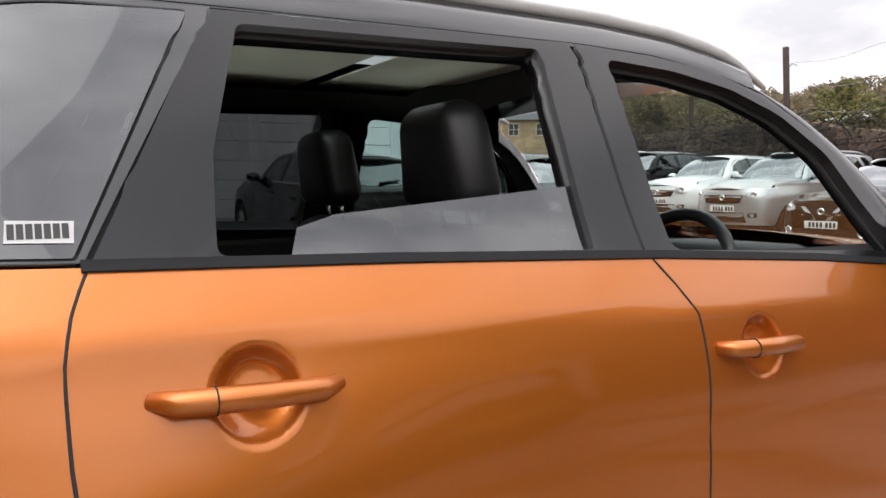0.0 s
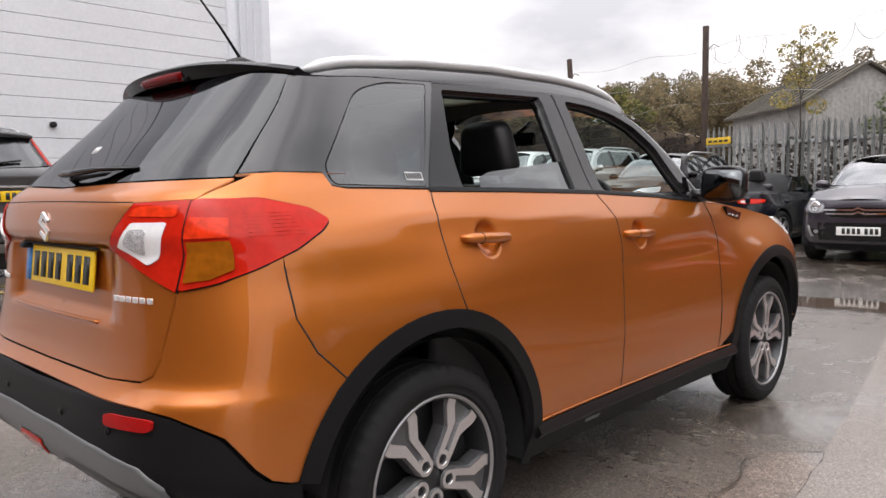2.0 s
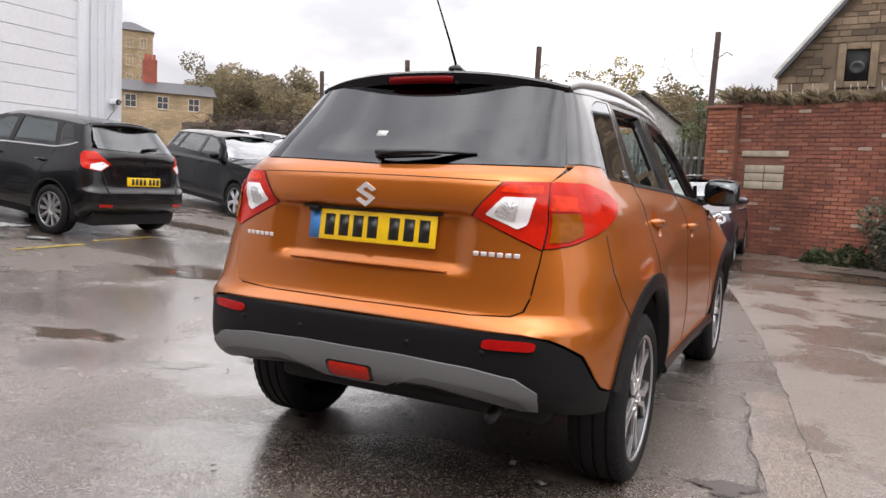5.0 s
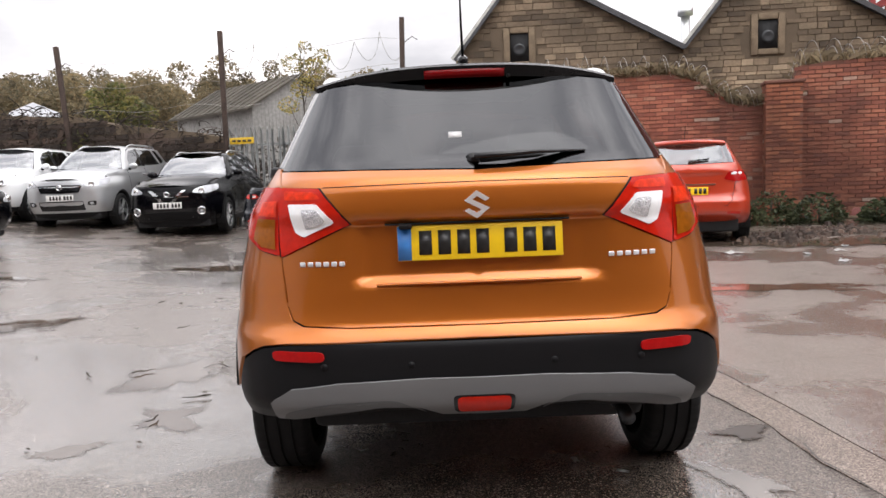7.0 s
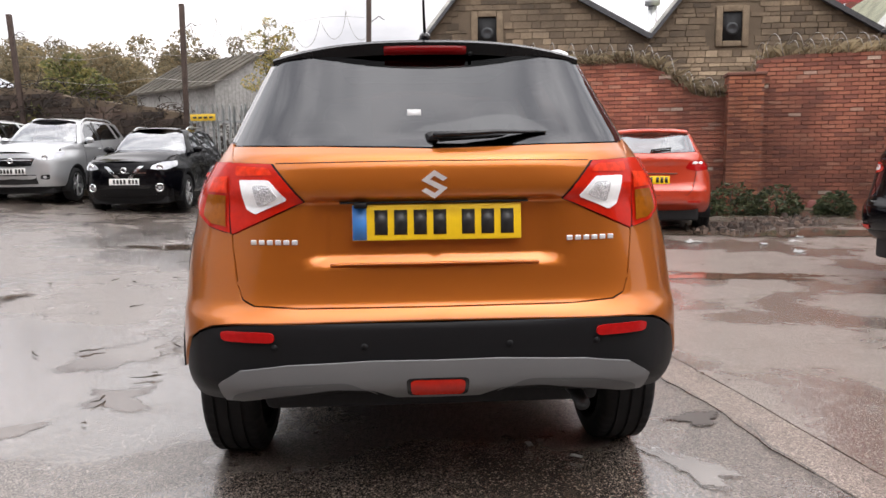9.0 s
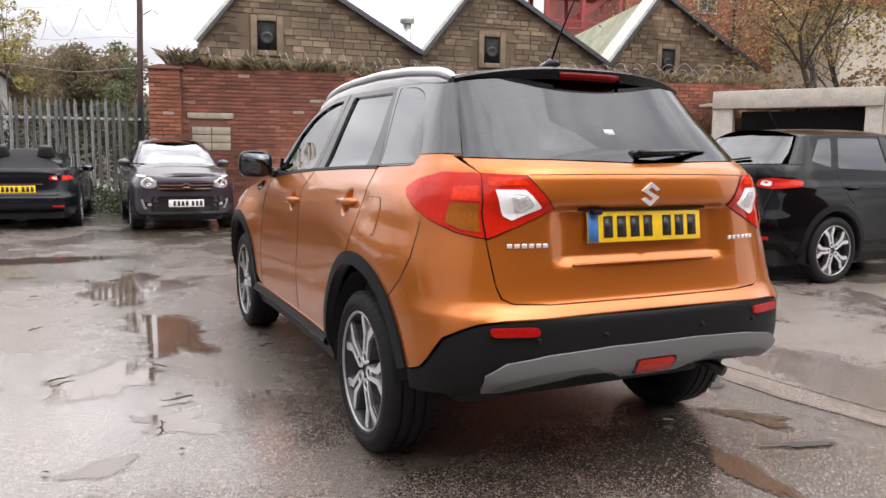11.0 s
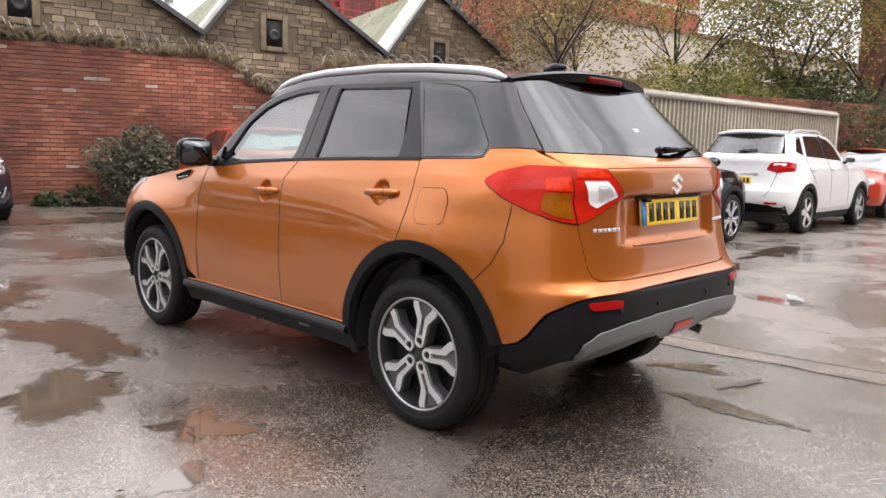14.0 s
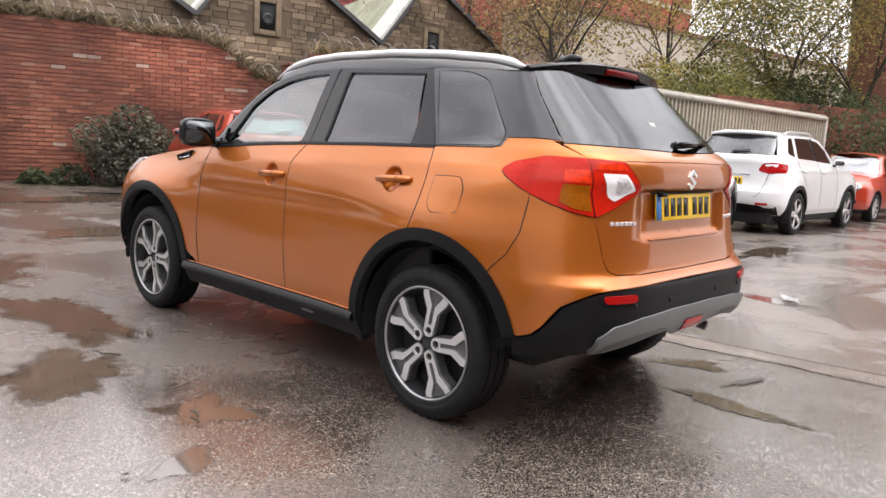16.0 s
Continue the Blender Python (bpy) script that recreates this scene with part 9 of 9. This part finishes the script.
for nm, lab, x, y, cen, cnt, mt, sd in (
        ("sapling", "thin sapling with yellowing leaves above the fence", -3.3, 15.5, [(0, 0, 3.3, 0.30), (0.25, 0.1, 3.75, 0.34), (-0.2, 0, 3.9, 0.28), (0.5, 0, 4.05, 0.22), (0.1, 0.1, 4.3, 0.18), (-0.35, 0, 2.9, 0.25), (0.35, 0, 2.7, 0.22)], 1300, LEAF_AUTUMN, 22),
        ("creeper", "straggling creeper beside the steel post", -1.05, 14.2, [(0, 0, 1.2, 0.35), (0.15, 0, 1.9, 0.34), (-0.15, 0, 2.5, 0.30), (0.1, 0, 3.0, 0.25), (-0.45, 0, 2.1, 0.25), (-0.1, 0, 3.4, 0.16)], 1500, LEAF_GREEN, 23)):
    b = empty(nm, lab, nm, pose(x, y, 0))
    v, f = leaf_cloud(cen, cnt, 0.075, sd)
    raw("foliage", v, f, mt, b, smooth=False)
    top_ = max(c[2] for c in cen)
    bm = tube_bm([(0, 0, 0), (0.03, 0, top_ * 0.5), (0.0, 0, top_)], [0.03, 0.02, 0.006], 6)
    part("stem", bm, BARK, b)
    for c in cen:
        part("branch", tube_bm([(0.02, 0, max(0.3, c[2] - 0.9)), (c[0], c[1], c[2])], [0.010, 0.004], 5), BARK, b)
# brambles over the rubble wall
rnd = random.Random(8)
bm = bmesh.new()
for k in range(520):
    t = rnd.random()
    p = Vector((-5.1 - 16 * t, 14.9 + 4.5 * t, rubble_top(rlen * (1 - t)) + rnd.uniform(-0.75, 0.25)))
    pts = [p]
    d = Vector((rnd.gauss(0, 1), -abs(rnd.gauss(0, 0.5)), rnd.gauss(0.5, 0.5))).normalized()
    for _ in range(5):
        d = (d + Vector((rnd.gauss(0, 0.3), rnd.gauss(0, 0.3), -0.3))).normalized()
        pts.append(pts[-1] + d * 0.16)
    tube_bm(pts, [0.012, 0.011, 0.010, 0.008, 0.006, 0.004], 4, bm, caps=False)
tagged(link("brambles", bm, TWIG), "bare brown bramble stems over the rubble wall", "brambles", kind="stuff")
v, f = leaf_cloud([(-5.5 - 1.1 * k, 15.0 + 0.31 * k, rubble_top(rlen - 0.5 - 1.15 * k) - 0.3 + 0.2 * noise.noise((k, 1, 1)), 0.55) for k in range(14)], 2600, 0.09, 81)
tagged(raw("bramble_leaves", v, f, TWIG, smooth=False), "withered brown bramble leaves on the rubble wall", "brambles", kind="stuff")
v, f = leaf_cloud([(-4.7 + 0.34 * k, 15.55 - 0.06 * k, 0.55 + 0.5 * (k % 3) + 0.15 * noise.noise((k, 2, 7)), 0.62) for k in range(12)], 5200, 0.10, 83)
tagged(raw("hedge_growth", v, f, TWIG, smooth=False), "dark tangled undergrowth behind the palisade fence", "undergrowth", kind="stuff")
# dead grass on the brick wall
v, f = [], []
for k in range(2900):
    x = rnd.uniform(0.3, 7.4) if rnd.random() < 0.75 else rnd.uniform(7.2, 13)
    dens = 0.5 + 0.5 * noise.noise((x * 0.8, 4, 4))
    if rnd.random() > dens + 0.3:
        continue
    p = WALL_M @ Vector((x, rnd.uniform(-0.02, 0.30), float(TOPS(x)) - 0.03))
    h = rnd.uniform(0.06, 0.34) * (0.35 + dens)
    dx, dy = rnd.gauss(0, 0.10), rnd.gauss(-0.04, 0.09)
    n0 = len(v)
    v += [(p.x - 0.006, p.y, p.z), (p.x + 0.006, p.y, p.z), (p.x + dx * 0.5, p.y + dy * 0.5, p.z + h * 0.8), (p.x + dx * 1.6, p.y + dy * 1.6, p.z + h)]
    f += [(n0, n0 + 1, n0 + 2), (n0, n0 + 2, n0 + 3)]
tagged(raw("dead_grass", v, f, DRY, smooth=False), "dry straw-coloured grass growing on the wall top", "grass", kind="stuff")
# wooded hillside
rnd = random.Random(9)
cents = []
for k in range(390):
    a = radians(rnd.uniform(88, 136))
    d = rnd.uniform(58, 110)
    x, y, lift = d * math.cos(a), d * math.sin(a), 2.0 + (d - 58) * 0.10
    tall, wide = rnd.uniform(4.5, 7.4) + 1.6 * noise.noise((x * 0.06, y * 0.06, 2)), rnd.uniform(1.6, 3.0)
    for j in range(9):
        h = rnd.random() ** 0.7
        t = rnd.uniform(0, 6.28)
        w = wide * (1.15 - 0.75 * h) * rnd.uniform(0.3, 1.0)
        cents.append((x + w * math.cos(t), y + w * math.sin(t), lift + tall * h, rnd.uniform(0.6, 1.25)))
v, f = leaf_cloud(cents, 560000, 0.29, 90)
tagged(raw("far_woods", v, f, LEAF_FAR, smooth=False), "brown and olive autumn woods on the far hillside, paled for haze", "woods", kind="stuff")
bm = bmesh.new()
rows = []
for d, z in ((48, 0.0), (58, 2.0), (80, 5.0), (110, 9.0), (170, 11.0)):
    rows.append([bm.verts.new((d * math.cos(radians(a)), d * math.sin(radians(a)), z - 0.05 if z else -0.05)) for a in range(70, 172, 3)])
for a, b in zip(rows, rows[1:]):
    for i in range(len(a) - 1):
        bm.faces.new((a[i], b[i], b[i + 1], a[i + 1]))
tagged(link("hillside", bm, mat("hill_scrub", (0.055, 0.050, 0.030), 0.9, grain=2, var=0.4, scale=0.3)), "dim scrubby hillside below the woods", "hill", kind="structure")
# unseen wall behind the viewer, added so glossy paint mirrors something dark
masonry("unseen_south_wall", pose(22, -14, 0, 0, 0, 180), [(0, 0), (42, 0), (42, 11), (0, 11)], 0.3, FAR_BROWN, "unseen plain brick wall added to darken reflections")

# ---- litter ----
PAPER = mat("wet_paper", (0.55, 0.56, 0.56), 0.5, var=0.2, scale=30)
for k, (x, y) in enumerate(((-6.9, 2.35), (-6.7, 2.7), (0.39, -0.17), (0.55, -0.30), (-2.0, 3.1), (-1.15, 3.6), (0.2, 7.8), (2.3, 4.9), (3.0, 7.4))):
    s = 0.22 if x < -5 else 0.04
    bm = bmesh.new()
    g = [[bm.verts.new((s * (i - 1.5) * 0.4, s * (j - 1) * 0.3, 0.006 + s * 0.12 * abs(noise.noise((i * 1.7, j * 1.3, k))))) for i in range(4)] for j in range(3)]
    for j in range(2):
        for i in range(3):
            bm.faces.new((g[j][i], g[j][i + 1], g[j + 1][i + 1], g[j + 1][i]))
    bmesh.ops.solidify(bm, geom=bm.faces[:], thickness=0.002)
    zl = gz(x, y)
    o = tagged(link("litter", bm, PAPER), "scrap of crumpled pale paper on the ground", "litter", "scattered litter")
    o.matrix_basis = pose(x, y, zl + (0.02 if x > 1.3 else 0.012), 0, 0, k * 50)
for x, y, s, tn in ((-7.56, 2.66, 0.26, 20), (-7.53, 3.02, 0.14, 70), (4.8, 5.95, 0.10, 10), (4.37, 5.07, 0.11, 40), (4.31, 5.8, 0.08, 80), (3.55, 6.08, 0.14, 15), (3.52, -0.10, 0.13, 30), (5.1, 6.4, 0.09, 55)):
    bm = bmesh.new()
    g = [[bm.verts.new((s * (i - 2) * 0.4, s * (j - 1.5) * 0.3, s * 0.42 * abs(noise.noise((i * 1.3, j * 1.9, tn))))) for i in range(5)] for j in range(4)]
    for j in range(3):
        for i in range(4):
            bm.faces.new((g[j][i], g[j][i + 1], g[j + 1][i + 1], g[j + 1][i]))
    bmesh.ops.solidify(bm, geom=bm.faces[:], thickness=0.002)
    o = tagged(link("crumpled_paper", bm, PAPER, smooth=False), "crumpled sheet of wet white paper on the yard", "paper", "scattered litter")
    o.matrix_basis = pose(x, y, gz(x, y) + 0.018, 0, 0, tn)
rnd = random.Random(41)
v, f = [], []
for k in range(420):
    t = rnd.random()
    x, y = 4.2 + 2.2 * t + rnd.gauss(0, 0.16), 7.35 + 1.2 * t + rnd.gauss(0, 0.30)
    r, z = abs(rnd.gauss(0.025, 0.016)) + 0.012, 0.006 + 0.05 * rnd.random() ** 3
    a, n0 = rnd.uniform(0, 6.28), len(v)
    for dz, kk in ((0, 1.0), (r * 0.9, 0.6)):
        v += [(x + r * kk * math.cos(a + q_) * rnd.uniform(0.7, 1.2), y + r * kk * math.sin(a + q_) * rnd.uniform(0.7, 1.2), z + dz) for q_ in (0, 1.57, 3.14, 4.71)]
    f += [(n0 + 4, n0 + 5, n0 + 6, n0 + 7)] + [(n0 + i, n0 + (i + 1) % 4, n0 + 4 + (i + 1) % 4, n0 + 4 + i) for i in range(4)]
tagged(raw("rubble_litter", v, f, DARKSTONE, smooth=False), "low scatter of broken masonry and dead leaves by the wall", "rubble", kind="stuff")
crate = empty("masonry_block", "faded red concrete block lying by the foot of the wall", "block", pose(7.55, 10.85, 0, 0, 0, -38))
part("block", box_bm(-0.34, -0.16, 0, 0.34, 0.16, 0.20, 0.02), mat("faded_red_concrete", (0.22, 0.085, 0.075), 0.85, grain=40, bump=0.2, var=0.3), crate)
part("base_slab", box_bm(-0.40, -0.24, 0, 0.46, -0.165, 0.05, 0.01), MORTAR_STONE, crate)
rnd = random.Random(17)
for k in range(16):
    x, y = rnd.uniform(-3.4, -1.3), rnd.uniform(-0.2, 5.2)
    a, ln = rnd.uniform(0, 6.28), rnd.uniform(0.05, 0.16)
    pts = [(x + ln * t * math.cos(a) + 0.01 * math.sin(5 * t + k), y + ln * t * math.sin(a), gz(x, y) + 0.016 + 0.004 * math.sin(7 * t)) for t in (0, 0.3, 0.6, 1)]
    bm = tube_bm(pts, [0.004, 0.005, 0.004, 0.002], 5)
    tube_bm([pts[1], (pts[1][0] + 0.03 * math.cos(a + 0.8), pts[1][1] + 0.03 * math.sin(a + 0.8), pts[1][2] + 0.006)], [0.003, 0.0015], 4, bm)
    tagged(link("twig", bm, BARK), "small broken twig lying on the wet ground", "twig", "scattered twigs")
leaves_v, leaves_f = [], []
rnd = random.Random(3)
for k in range(160):
    x, y = rnd.uniform(-5, 6), rnd.uniform(-3.0, 9)
    if rnd.random() < 0.5:
        x, y = rnd.uniform(3.5, 8), rnd.uniform(7.0, 9.6)
    z = gz(x, y) + (0.018 if x > 1.3 or x < -3 or y > 6 else 0.009)
    a = rnd.uniform(0, 6.28)
    s = rnd.uniform(0.012, 0.03)
    n0 = len(leaves_v)
    leaves_v += [(x + s * math.cos(a), y + s * math.sin(a), z), (x - 0.5 * s * math.sin(a), y + 0.5 * s * math.cos(a), z + 0.006), (x - s * math.cos(a), y - s * math.sin(a), z), (x + 0.5 * s * math.sin(a), y - 0.5 * s * math.cos(a), z + 0.004)]
    leaves_f += [(n0, n0 + 1, n0 + 2, n0 + 3)]
tagged(raw("fallen_leaves", leaves_v, leaves_f, TWIG, smooth=False), "small brown fallen leaves scattered on the yard", "leaves", kind="stuff")

# single bricks of the yard wall, laid last
lay(yard_wall, near, 0.014, "brick", BRICK_ONE)
